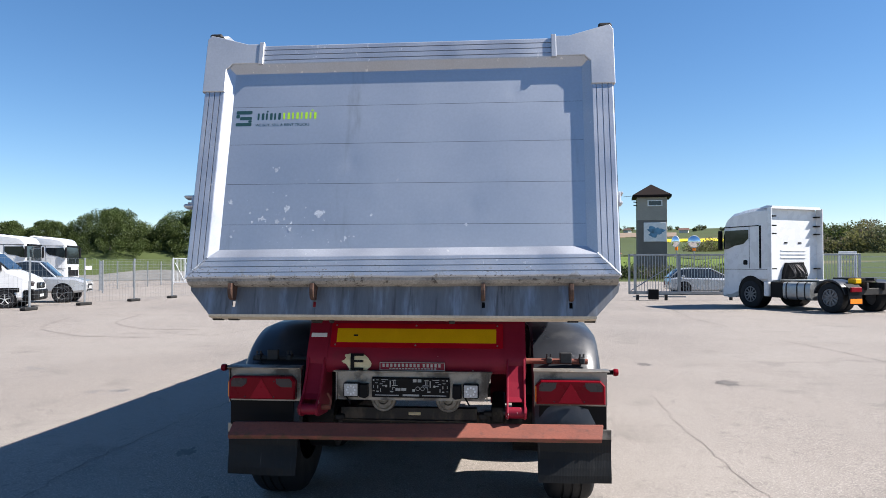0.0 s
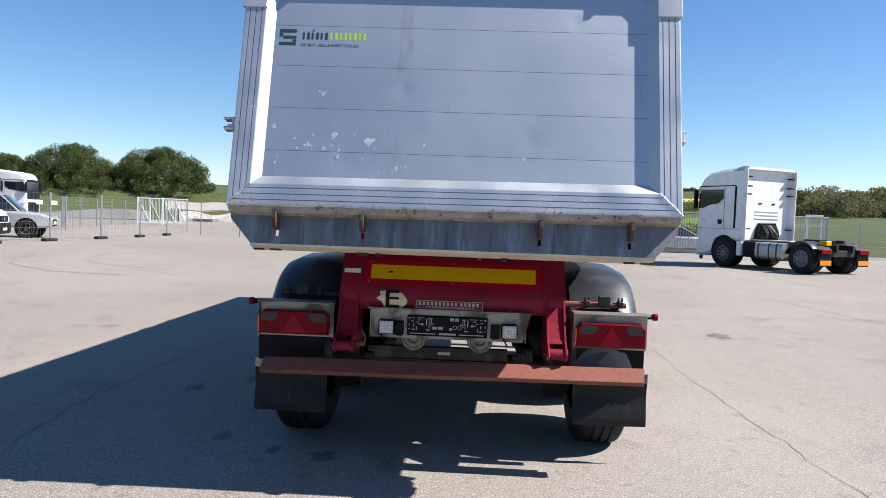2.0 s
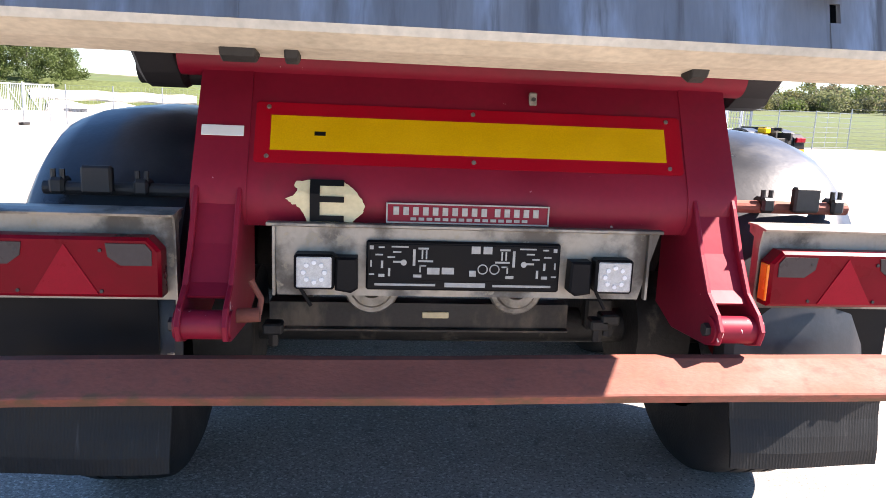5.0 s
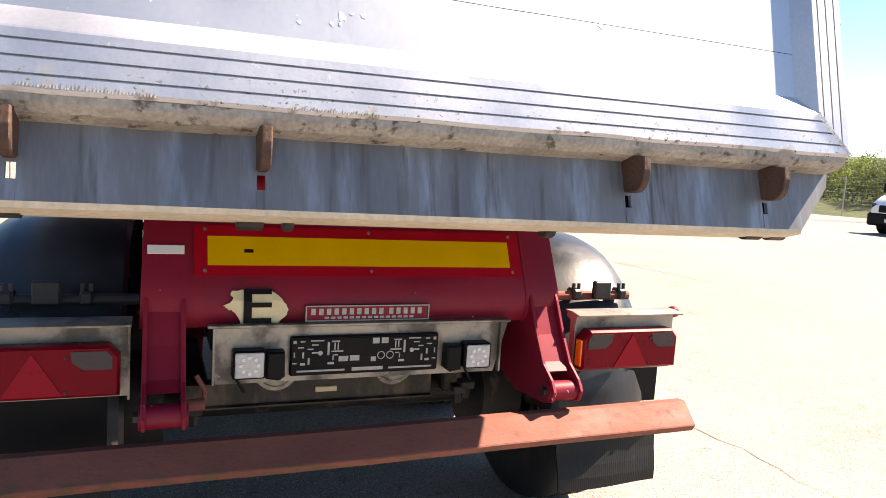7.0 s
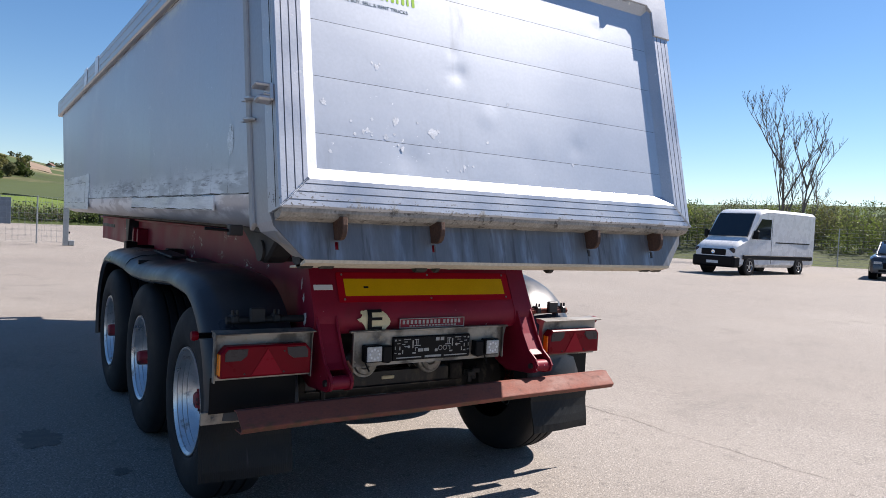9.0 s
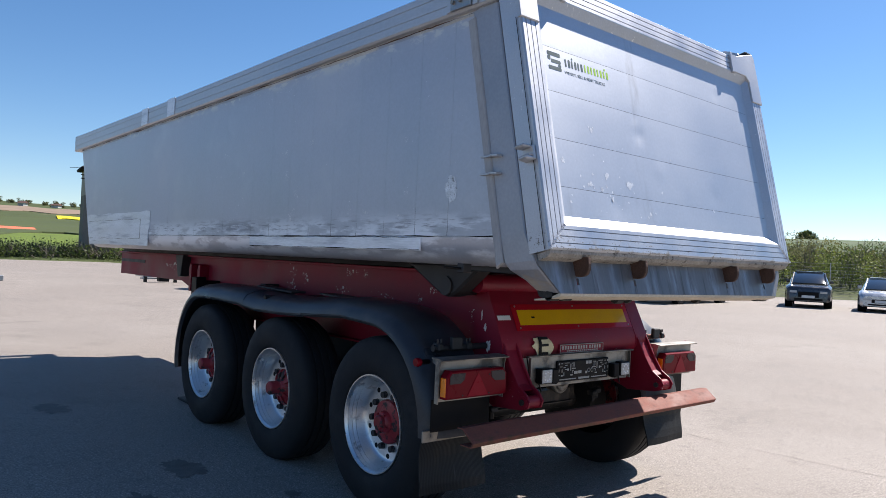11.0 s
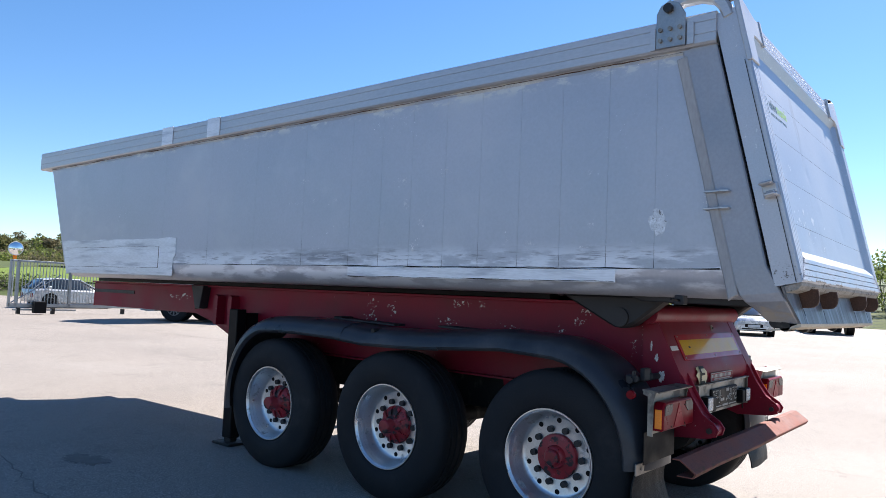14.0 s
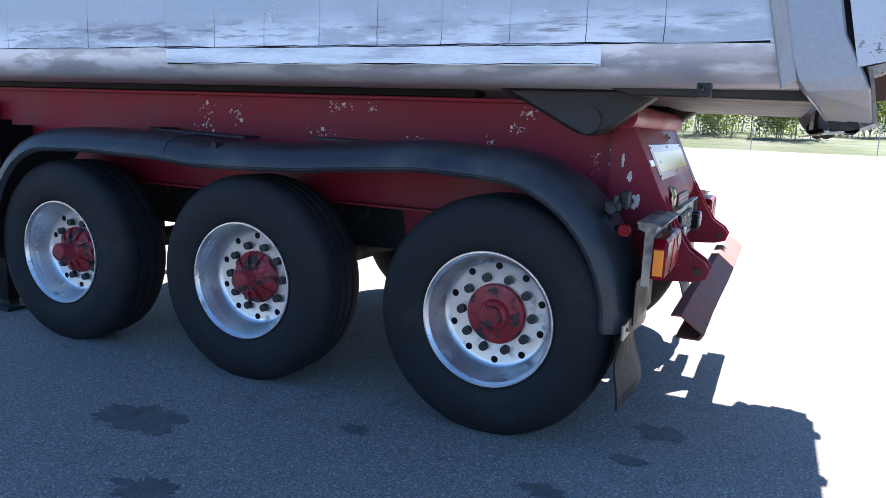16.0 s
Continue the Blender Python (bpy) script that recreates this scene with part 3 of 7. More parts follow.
# ---- the tipper trailer ----
trailer = thing("tipper_trailer", -0.045, 0, 0, "grey aluminium tipper semi-trailer on a red three-axle chassis", "trailer")

# tailgate: its plane leans forward by twelve and a half degrees
UP, OUT = Vector((0, 0.217, 0.976)), Vector((0, -0.976, 0.217))


def gate_at(u, v, w):
    return Vector((u, 4.0, 1.6)) + UP * v + OUT * w


GATE = Matrix(((1, 0, 0, 0), (0, UP.y, OUT.y, 4.0), (0, UP.z, OUT.z, 1.6), (0, 0, 0, 1)))

# the body
BACK = lambda z: 4.335 + 0.222 * (z - 1.6)
FRONT = lambda z: 11.98 + 0.45 * (z - 1.48)
SIDE = 1.225


def tub_section():
    out = [(-SIDE, 2.87), (-SIDE, 1.64)]
    out += [(-SIDE + 0.14 * (1 - math.cos(a)), 1.64 - 0.15 * math.sin(a)) for a in [math.pi / 2 * k / 6 for k in range(1, 7)]]
    right = [(-x, z) for x, z in reversed(out)]
    return out + right


def tub_floor():
    sec = tub_section()[1:-1]
    inner = [(x * 0.97, z + 0.03) for x, z in reversed(sec)]
    ring = sec + inner
    return loft([[(x, f(z), z) for x, z in ring] for f in (lambda z: BACK(z) - 0.02, FRONT)])


tub = part("tub_floor", tub_floor(), M_BODY, trailer, "scoured rounded foot of the tipper body", smooth=True)

# the side walls, built of upright boards
board_y = [4.48, 4.76, 5.05, 5.36, 5.66, 5.97, 6.27, 6.58, 6.88, 7.20, 7.75, 8.40, 9.10, 9.90, 10.80, 11.70, 13.1]
for sx in (-1, 1):
    for i, (a, c) in enumerate(zip(board_y, board_y[1:])):
        g = 0.00045
        z0, z1 = 1.642, 2.862
        a0 = lambda z, a=a, i=i: BACK(z) - 0.02 if i == 0 else a + g
        c0 = lambda z, c=c, i=i: FRONT(z) if i == len(board_y) - 2 else min(c - g, FRONT(z))
        x0, x1 = sx * (SIDE - 0.035), sx * SIDE
        if a > FRONT(z0) - 0.05:
            continue
        pts = [(a0(z0), z0), (c0(z0), z0), (c0(z1), z1), (a0(z1), z1)]
        part("wall_board", prism(pts, "x", x0, x1, 0.0004), M_BODY, trailer)
front_wall = loft([[(-SIDE + 0.01, FRONT(z) - 0.03, z), (SIDE - 0.01, FRONT(z) - 0.03, z), (SIDE - 0.01, FRONT(z) + 0.01, z), (-SIDE + 0.01, FRONT(z) + 0.01, z)] for z in (1.52, 2.86)])
part("front_wall", front_wall, M_BODY, trailer)
part("inner_floor", prism([(-1.15, 4.5), (1.15, 4.5), (1.15, 12.0), (-1.15, 12.0)], "z", 1.53, 1.56), M_DARK, trailer)

# top rails, deeper towards the front
for sx in (-1, 1):
    def rail_ring(y, zb, zt):
        xo, xi = sx * (SIDE + 0.04), sx * (SIDE - 0.09)
        h = zt - zb
        pts = [(xo - sx * 0.01, zb), (xo, zb + 0.012), (xo, zb + h * 0.30), (xo - sx * 0.004, zb + h * 0.31), (xo - sx * 0.004, zb + h * 0.34),
               (xo, zb + h * 0.35), (xo, zb + h * 0.68), (xo - sx * 0.004, zb + h * 0.69), (xo - sx * 0.004, zb + h * 0.72), (xo, zb + h * 0.73),
               (xo, zt - 0.012), (xo - sx * 0.012, zt), (xi, zt), (xi, zb)]
        return [(x, y, z) for x, z in pts]
    rings = [rail_ring(y, 2.852 - 0.037 * (y - 4.5) / 8.3, 2.998 + 0.027 * (y - 4.5) / 8.3 + 0.006 * max(0.0, 9.0 - y) + 0.003 * math.sin(y * 3)) for y in
             (4.43, 5.5, 6.5, 7.5, 8.5, 9.5, 10.5, 11.5, 12.3, 12.84)]
    rail = part("top_rail", loft(rings), M_RAIL, trailer)
    for y in (8.95, 9.75):
        zt = 2.998 + 0.027 * (y - 4.5) / 8.3
        part("weld_sleeve", box(sx * (SIDE + 0.044) - 0.004, sx * (SIDE + 0.044) + 0.004, y, y + 0.2, 2.84, zt + 0.003, 0.002), M_BARE, rail, "pale welded sleeve")
front_rail = box(-SIDE - 0.03, SIDE + 0.03, 12.70, 12.86, 2.815, 3.02, 0.01)
part("front_rail", front_rail, M_RAIL, trailer)

# wear on upright plates: chips, patches and cracks
def flake(x, y, z, a, c, seed, n=22):
    """An irregular patch lying on an upright side."""
    bm = bmesh.new()
    ring = []
    for k in range(n):
        t = 2 * math.pi * k / n
        f = 1 + 0.5 * noise.noise(Vector((1.3 * math.cos(t), 1.3 * math.sin(t), seed * 2.7))) + 0.35 * noise.noise(Vector((4 * math.cos(t), 4 * math.sin(t), seed * 1.9)))
        ring.append(bm.verts.new((x, y + a * f * math.cos(t), z + c * f * math.sin(t))))
    bm.faces.new(ring)
    return bm


def chips(x, y, z, a, c, seed, bm):
    """A scatter of small chips of paint."""
    r = random.Random(seed)
    for k in range(20):
        cy, cz = y + r.gauss(0, 0.55) * a, z + r.gauss(0, 0.55) * c
        q = r.uniform(0.05, 0.16) if k else 0.34
        h = q * min(a, c)
        w = h * r.uniform(0.8, max(1, min(3.5, a / c)))
        turn = r.uniform(-0.5, 0.5)
        ring = []
        for i in range(7):
            t = 2 * math.pi * (i + r.uniform(-0.3, 0.3)) / 7
            f = r.uniform(0.6, 1.2)
            dy, dz = w * f * math.cos(t), h * f * math.sin(t)
            ring.append(bm.verts.new((x + math.copysign(0.00012 * k, x), cy + dy * math.cos(turn) - dz * math.sin(turn), cz + dy * math.sin(turn) + dz * math.cos(turn))))
        bm.faces.new(ring)


def seam(x, y0, y1, z, w, seed, fall=0.0):
    bm = bmesh.new()
    n = int((y1 - y0) / 0.04)
    last = None
    for k in range(n + 1):
        y = y0 + (y1 - y0) * k / n
        m = z - fall * k / n + 0.006 * noise.noise(Vector((y * 5, seed, 0))) + 0.003 * noise.noise(Vector((y * 21, seed, 2)))
        h = w * max(0.12, 0.55 + 1.1 * noise.noise(Vector((y * 3.3, seed * 5, 7))))
        row = (bm.verts.new((x, y, m - h)), bm.verts.new((x, y, m + h)))
        if last:
            bm.faces.new((last[0], row[0], row[1], last[1]))
        last = row
    return bm


# repair plates along the foot
tub_chips = bmesh.new()
for sx in (-1, 1):
    part("repair_plate", prism([(9.67, 1.53), (11.97, 1.53), (12.13, 1.90)] + [(12.1 - 2.44 * k / 24, 1.905 + 0.012 * noise.noise(Vector((k * 1.7, 0.3, 2.2)))) for k in range(1, 24)]
                               + [(9.63 + (0.035 if k > 5 else 0.0) + 0.014 * noise.noise(Vector((k * 1.3, 4.4, 1.1))), 1.90 - 0.034 * k) for k in range(10)], "x", sx * (SIDE + 0.0005), sx * (SIDE + 0.0045)), M_BARE, trailer, "scoured bare metal repair plate")
    for y0, y1, z, s in ((9.94, 11.95, 1.606, 21), (9.94, 12.02, 1.822, 22)):
        part("cracked_seam", seam(sx * (SIDE + 0.0060), y0, y1, z, 0.0024, s), M_BLACK, trailer)
    part("plate_joint", box(min(sx * (SIDE + 0.003), sx * (SIDE + 0.0056)), max(sx * (SIDE + 0.003), sx * (SIDE + 0.0056)), 9.936, 9.944, 1.604, 1.824, 0), M_BLACK, trailer)
    part("rub_strip", box(min(sx * (SIDE - 0.006), sx * (SIDE + 0.007)), max(sx * (SIDE - 0.006), sx * (SIDE + 0.007)), 4.985, 7.19, 1.560, 1.640, 0.003), M_BARE, trailer, "bright bare metal rubbing strip")
    part("spot_repair", flake(sx * (SIDE + 0.0015), 4.74, 1.90, 0.052, 0.060, 7), M_SCUFF, trailer, "sanded oval patch of bare metal")
    for y, z, a, c, s in ((7.72, 2.33, 0.06, 0.02, 1), (7.80, 2.16, 0.10, 0.012, 2), (7.62, 2.165, 0.03, 0.015, 3), (6.63, 2.09, 0.035, 0.03, 4), (6.47, 1.95, 0.03, 0.035, 5), (6.53, 1.80, 0.04, 0.04, 6),
                          (6.66, 2.26, 0.06, 0.025, 7), (5.75, 1.82, 0.02, 0.035, 8), (5.58, 1.79, 0.035, 0.03, 9), (5.17, 2.21, 0.015, 0.02, 10), (5.15, 1.90, 0.02, 0.015, 11),
                          (7.38, 2.16, 0.025, 0.02, 12), (6.27, 2.30, 0.05, 0.02, 13), (5.19, 1.76, 0.035, 0.015, 14), (4.47, 2.0, 0.025, 0.07, 15)):
        chips(sx * (SIDE + 0.0015), y, z, a, c, s, tub_chips)
    # open weld seams, wandering along the foot
    for y0, y1, z, s in ((4.40, 9.78, 1.645, 1), (4.99, 7.18, 1.566, 2)):
        part("cracked_seam", seam(sx * (SIDE + (0.0015 if s == 1 else 0.0085)), y0, y1, z, 0.0032, s), M_BLACK, trailer)
    part("cracked_seam", seam(sx * (SIDE + 0.0085), 4.99, 7.18, 1.638, 0.0028, 3), M_BLACK, trailer)
    part("cracked_seam", seam(sx * (SIDE + 0.0022), 4.62, 12.6, 2.842, 0.0045, 4, 0.036), M_HOOK, trailer, "rusty gap under the top rail")
    part("peeled_edge", seam(sx * (SIDE + 0.0012), 4.62, 12.6, 2.829, 0.016, 9, 0.036), M_PEEL, trailer, "peeling pale sealant under the rail")

crack_rng = random.Random(12)
for sx in (-1, 1):
    for y in board_y[1:-4]:
        bm, last, h = bmesh.new(), None, crack_rng.uniform(0.08, 0.22)
        for k in range(8):
            z, w = 1.645 + h * k / 7, 0.0014 * (1 - k / 8)
            m = y + 0.002 * crack_rng.uniform(-1, 1)
            row = (bm.verts.new((sx * (SIDE + 0.001), m - w, z)), bm.verts.new((sx * (SIDE + 0.001), m + w, z)))
            if last:
                bm.faces.new((last[0], last[1], row[1], row[0]))
            last = row
        part("joint_crack", bm, M_BLACK, trailer)
tagged(part("chipped_paint", tub_chips, M_FLAKE, trailer), kind="stuff")

# slanting rear posts
for sx in (-1, 1):
    rings = []
    for x, a, c in ((1.112, (4.044, 1.378), (4.195, 1.384)), (1.160, (4.058, 1.425), (4.23, 1.432)), (1.225, (4.077, 1.488), (4.275, 1.478)), (1.234, (4.096, 1.53), (4.30, 1.51)),
                    (SIDE + 0.012, None, 0.10), (SIDE + 0.012, None, 0.70), (SIDE + 0.012, None, 1.345)):
        if a is None:
            p, q = gate_at(0, c, -0.15), gate_at(0, c, -0.335)
            a, c = (p.y, p.z), (q.y, q.z)
        xi = 1.09
        xb = x - 0.006
        rings.append([(sx * xb, a[0], a[1]), (sx * x, a[0] + 0.008, a[1]), (sx * x, c[0] - 0.008, c[1]), (sx * xb, c[0], c[1]), (sx * xi, c[0], c[1]), (sx * xi, a[0], a[1])])
    post = part("rear_post", loft(rings), M_POST, trailer, "slanting grey rear post with a scuffed foot")
    pts = [gate_at(0, v, w) for v, w in ((-0.02, -0.315), (1.31, -0.315), (1.31, -0.372), (-0.04, -0.368))]
    part("rib", prism([(p.y, p.z) for p in pts], "x", sx * (SIDE - 0.004), sx * (SIDE + 0.021), 0.006), M_RIB, post, "raised welded rib")
    pts = [gate_at(0, v, w) for v, w in ((-0.06, -0.105), (1.36, -0.105), (1.36, -0.15), (-0.06, -0.15))]
    part("rubber_seal", prism([(p.y, p.z) for p in pts], "x", sx * 1.08, sx * 1.205), M_BLACK, post, "black rubber seal in the gap of the gate")
    for z in (1.955, 2.045) if sx < 0 else ():
        tab = prism([(4.48, SIDE - 0.004), (4.365, SIDE - 0.004), (4.345, SIDE + 0.018), (4.352, SIDE + 0.045), (4.385, SIDE + 0.058), (4.415, SIDE + 0.042), (4.44, SIDE + 0.034), (4.48, SIDE + 0.040)], "z", z, z + 0.011, 0.002)
        for v in tab.verts:
            v.co.x, v.co.y = sx * v.co.y, v.co.x
        part("lug", tab, M_RAIL, post, "grey sheet steel lug")
    # the hinge on top: a bolted plate, a pin and a bent arm to the gate
    hinge = part("hinge_plate", prism([(4.588, 2.862), (4.752, 2.862), (4.752, 3.06), (4.728, 3.105), (4.678, 3.13), (4.625, 3.105), (4.588, 3.04)], "x",
                                      sx * (SIDE + 0.044), sx * (SIDE + 0.060), 0.003), M_GALV, trailer, "bolted steel hinge plate")
    for by in (4.615, 4.670, 4.725):
        for bz in (2.905, 2.965):
            part("bolt", tube((sx * (SIDE + 0.058), by, bz), (sx * (SIDE + 0.074), by, bz), 0.0125, 6), M_STEEL, hinge)
    part("hinge_pin", tube((sx * (SIDE - 0.02), 4.68, 3.08), (sx * (SIDE + 0.085), 4.68, 3.08), 0.026, 14), M_NUT, hinge)
    for y0, y1 in ((4.545, 4.582), (4.758, 4.79)):
        part("edge_plate", box(min(sx * (SIDE + 0.041), sx * (SIDE + 0.052)), max(sx * (SIDE + 0.041), sx * (SIDE + 0.052)), y0, y1, 2.862, 2.985, 0.002), M_RAIL, hinge)
    arm_pts = [(4.68, 3.105), (4.62, 3.135), (4.52, 3.135), (4.44, 3.105), (4.395, 3.05), (4.372, 2.99)]
    arm = bmesh.new()
    rings = []
    for k, (y, z) in enumerate(arm_pts):
        p, q = arm_pts[max(0, k - 1)], arm_pts[min(len(arm_pts) - 1, k + 1)]
        t = Vector((0, q[0] - p[0], q[1] - p[1])).normalized()
        s = Vector((1, 0, 0)).cross(t)
        c = Vector((sx * (SIDE - 0.005), y, z))
        rings.append([c + Vector((0.035 * i, 0, 0)) + s * 0.032 * j for i, j in ((-1, -0.6), (-0.6, -1), (0.6, -1), (1, -0.6), (1, 0.6), (0.6, 1), (-0.6, 1), (-1, 0.6))])
    part("hinge_arm", loft(rings, arm), M_RAIL, trailer, "bent hinge arm of the gate", smooth=True)

# rear beam under the gate with its slotted apron
slots = (-0.97, -0.49, 0.485, 0.975)
apron = [(-1.25, 1.56), (-1.238, 1.51), (-1.115, 1.378)]
for s in slots:
    apron += [(s - 0.0095, 1.378), (s - 0.0095, 1.452), (s + 0.0095, 1.452), (s + 0.0095, 1.378)]
apron += [(1.115, 1.378), (1.238, 1.51), (1.25, 1.56)]
sheet_bm = prism(apron, "y", 4.085, 4.097)
for v in sheet_bm.verts:
    v.co.y -= 0.29 * (1.56 - v.co.z)
part("apron", sheet_bm, M_APRON, trailer, "slotted grey sheet apron below the gate")
for i, (a, c) in enumerate(zip((-1.115,) + slots, slots + (1.115,))):
    part("apron_flange", prism([(4.032, 1.378), (4.036, 1.364), (4.10, 1.345), (4.20, 1.333), (4.20, 1.341), (4.10, 1.354), (4.046, 1.378)], "x", a, c), M_FLANGE, trailer, "folded flange of the apron, pale dirty cream with painted bounce light")
# unseen backing, added so the right-hand slots read dark
part("slot_backing", box(0.40, 1.09, 4.150, 4.170, 1.375, 1.475, 0.003), M_UNDER, trailer, "black backing added behind the apron to darken its slots")
for s in slots:
    lip = prism([(4.0305, 1.378), (4.0435, 1.420), (4.050, 1.420), (4.040, 1.378)], "x", s - 0.0096, s + 0.0096)
    part("slot_end", lip, M_APRON, trailer)
for sx in (-1, 1):
    for x in (0.99, 1.085):
        part("lock_rod_end", tube((sx * x - 0.03, 4.11, 1.362), (sx * x + 0.03, 4.11, 1.362), 0.026, 14), M_DARK, trailer, "dark greasy lock rod end")
    part("post_bush", tube((sx * 1.03, 4.15, 1.385), (sx * 1.112, 4.15, 1.385), 0.036, 18), M_DARK, trailer, "dark round bush at the foot of the post")

# the gate itself
gate = new("tailgate")
gate.parent = trailer
profile = [(0.0, -0.132), (0.0, -0.008), (0.008, 0.0), (0.030, 0.0), (0.031, -0.008), (0.0345, -0.008), (0.0355, 0.0), (0.064, 0.0), (0.065, -0.008), (0.0685, -0.008),
           (0.0695, 0.0), (0.098, 0.0), (0.099, -0.008), (0.1025, -0.008), (0.1035, 0.0), (0.122, 0.0), (0.127, -0.002), (0.178, -0.034), (0.178, -0.10)]
U0, V0, V1, VR = 1.245, -0.014, 1.47, 0.006
corners = {"bottom": ((-U0, V0, 1, 1), (U0, VR, -1, 1)), "right": ((U0, VR, -1, 1), (U0, V1, -1, -1)), "top": ((U0, V1, -1, -1), (-U0, V1, 1, -1)), "left": ((-U0, V1, 1, -1), (-U0, V0, 1, 1))}
for side, ends in corners.items():
    rings = [[gate_at(u + du * d, v + dv * d, w) for d, w in profile] for u, v, du, dv in ends]
    n = 14
    mids = []
    for k in range(n + 1):
        f = k / n
        wob = 0.0 if side != "bottom" else 0.0022 * math.sin(k * 2.3) * (0 < k < n)
        mids.append([p.lerp(q, f) + UP * wob * (1 if i < 3 else 0) for i, (p, q) in enumerate(zip(*rings))])
    part("gate_frame", loft(mids), M_FRAME, gate, "ribbed brushed aluminium frame of the gate")
for sx in (-1, 1):
    weld, vb = bmesh.new(), VR if sx > 0 else V0
    wr = random.Random(6)
    for k in range(26):
        f = k / 26
        p, q = gate_at(sx * (U0 - 0.124 * f - 0.003), vb + 0.124 * f + 0.003, 0.001), gate_at(sx * (U0 - 0.124 * (f + 0.045)), vb + 0.124 * (f + 0.045), 0.001)
        tube(p, q, wr.uniform(0.0045, 0.0075), 6, bm=weld)
    part("mitre_weld", weld, M_BARE, gate, "rough weld bead in the corner of the frame")
seams = [0.120, 0.316, 0.568, 0.822, 1.068, 1.302]
for a, c in zip(seams, seams[1:]):
    bm = bmesh.new()
    nx, nv = 84, 10
    grid = []
    for j in range(nv + 1):
        row = []
        for i in range(nx + 1):
            u = -1.074 + 2.148 * i / nx
            v = a + 0.0009 + (c - a - 0.0018) * j / nv
            w = -0.0335 + 0.0002 * noise.noise(Vector((u * 2.2, v * 3.1, 4.0)))
            for du, dv, rad, deep in ((-0.315, 0.70, 0.042, 0.007), (-0.345, 0.73, 0.022, -0.004), (-0.33, 0.805, 0.018, 0.004), (0.42, 0.40, 0.05, 0.004), (-0.62, 0.245, 0.07, 0.005), (0.10, 0.30, 0.08, 0.003), (0.66, 1.13, 0.03, 0.004), (-0.15, 0.50, 0.05, -0.003)):
                w -= 0.6 * deep * math.exp(-((u - du) ** 2 + (v - dv) ** 2) / (rad * rad))
            if j in (0, nv):
                w -= 0.0002
            row.append(bm.verts.new(gate_at(u, v, w)))
        grid.append(row)
    for j in range(nv):
        for i in range(nx):
            bm.faces.new((grid[j][i], grid[j][i + 1], grid[j + 1][i + 1], grid[j + 1][i]))
    part("gate_board", bm, M_GATE, gate, "broad grey aluminium board with dents", smooth=True)
bm = bmesh.new()
for a, c in ((-1.082, 1.082),):
    vs = [bm.verts.new(gate_at(u, v, -0.042)) for u, v in ((a, 0.12), (c, 0.12), (c, 1.30), (a, 1.30))]
    bm.faces.new(vs)
part("gate_backing", bm, M_DARK, gate)
sill = loft([[gate_at(u, v + 0.008 * (u + 1.235) + 0.003 * noise.noise(Vector((u * 9, v * 5, 2))), w) for v, w in ((-0.013, -0.010), (-0.030, -0.014), (-0.046, -0.035), (-0.052, -0.10), (-0.02, -0.104))] for u in [-1.235 + 2.47 * k / 60 for k in range(61)]])
part("gate_sill", sill, M_DIRT, gate, "grimy chipped lower edge of the gate")
for sx in (-1, 1):
    pts = [(sx * 1.256, 1.16), (sx * 1.256, 1.515), (sx * 1.235, 1.545), (sx * 1.19, 1.535), (sx * 0.99, 1.478), (sx * 0.90, 1.478), (sx * 0.90, 1.345), (sx * 1.08, 1.345), (sx * 1.115, 1.31), (sx * 1.115, 1.16)]
    bm = prism(pts, "z", -0.02, 0.008, 0.004)
    bm.transform(GATE)
    cast = part("corner_casting", bm, M_RAIL, gate, "cast corner plate of the gate")
    bm = prism([(sx * 0.885, 1.338), (sx * 0.915, 1.338), (sx * 0.915, 1.487), (sx * 0.885, 1.487)], "z", -0.02, 0.014, 0.003)
    bm.transform(GATE)
    part("collar", bm, M_RAIL, cast)
    bm = box(min(sx * 1.17, sx * 1.25), max(sx * 1.17, sx * 1.25), 1.535, 1.565, -0.08, 0.0, 0.01)
    bm.transform(GATE)
    part("knuckle", bm, M_DARK, cast)
    # latch block on the edge of the gate
    reach = 1.318 if sx < 0 else 1.28
    bm = box(min(sx * 1.245, sx * 1.262), max(sx * 1.245, sx * 1.262), 0.425, 0.498, -0.088, -0.012, 0.006)
    bm = box(min(sx * 1.25, sx * reach), max(sx * 1.25, sx * reach), 0.487, 0.501, -0.088, -0.025, 0.006, bm)
    bm = box(min(sx * 1.25, sx * (reach - 0.006)), max(sx * 1.25, sx * (reach - 0.006)), 0.424, 0.446, -0.078, -0.018, 0.008, bm)
    bm = box(min(sx * 1.25, sx * (reach - 0.03)), max(sx * 1.25, sx * (reach - 0.03)), 0.446, 0.456, -0.07, -0.02, 0.004, bm)
    bm.transform(GATE)
    part("latch_block", bm, M_RAIL, gate, "worn latch block on the gate edge")
for x in slots:
    outline = [(4.08, 1.560), (3.985, 1.560), (3.978, 1.525), (3.979, 1.498), (3.988, 1.477), (4.004, 1.465), (4.03, 1.460), (4.083, 1.462)]
    part("hook", prism(outline, "x", x - 0.0115, x + 0.0115, 0.003), M_HOOK, gate, "dark rusty lock hook")

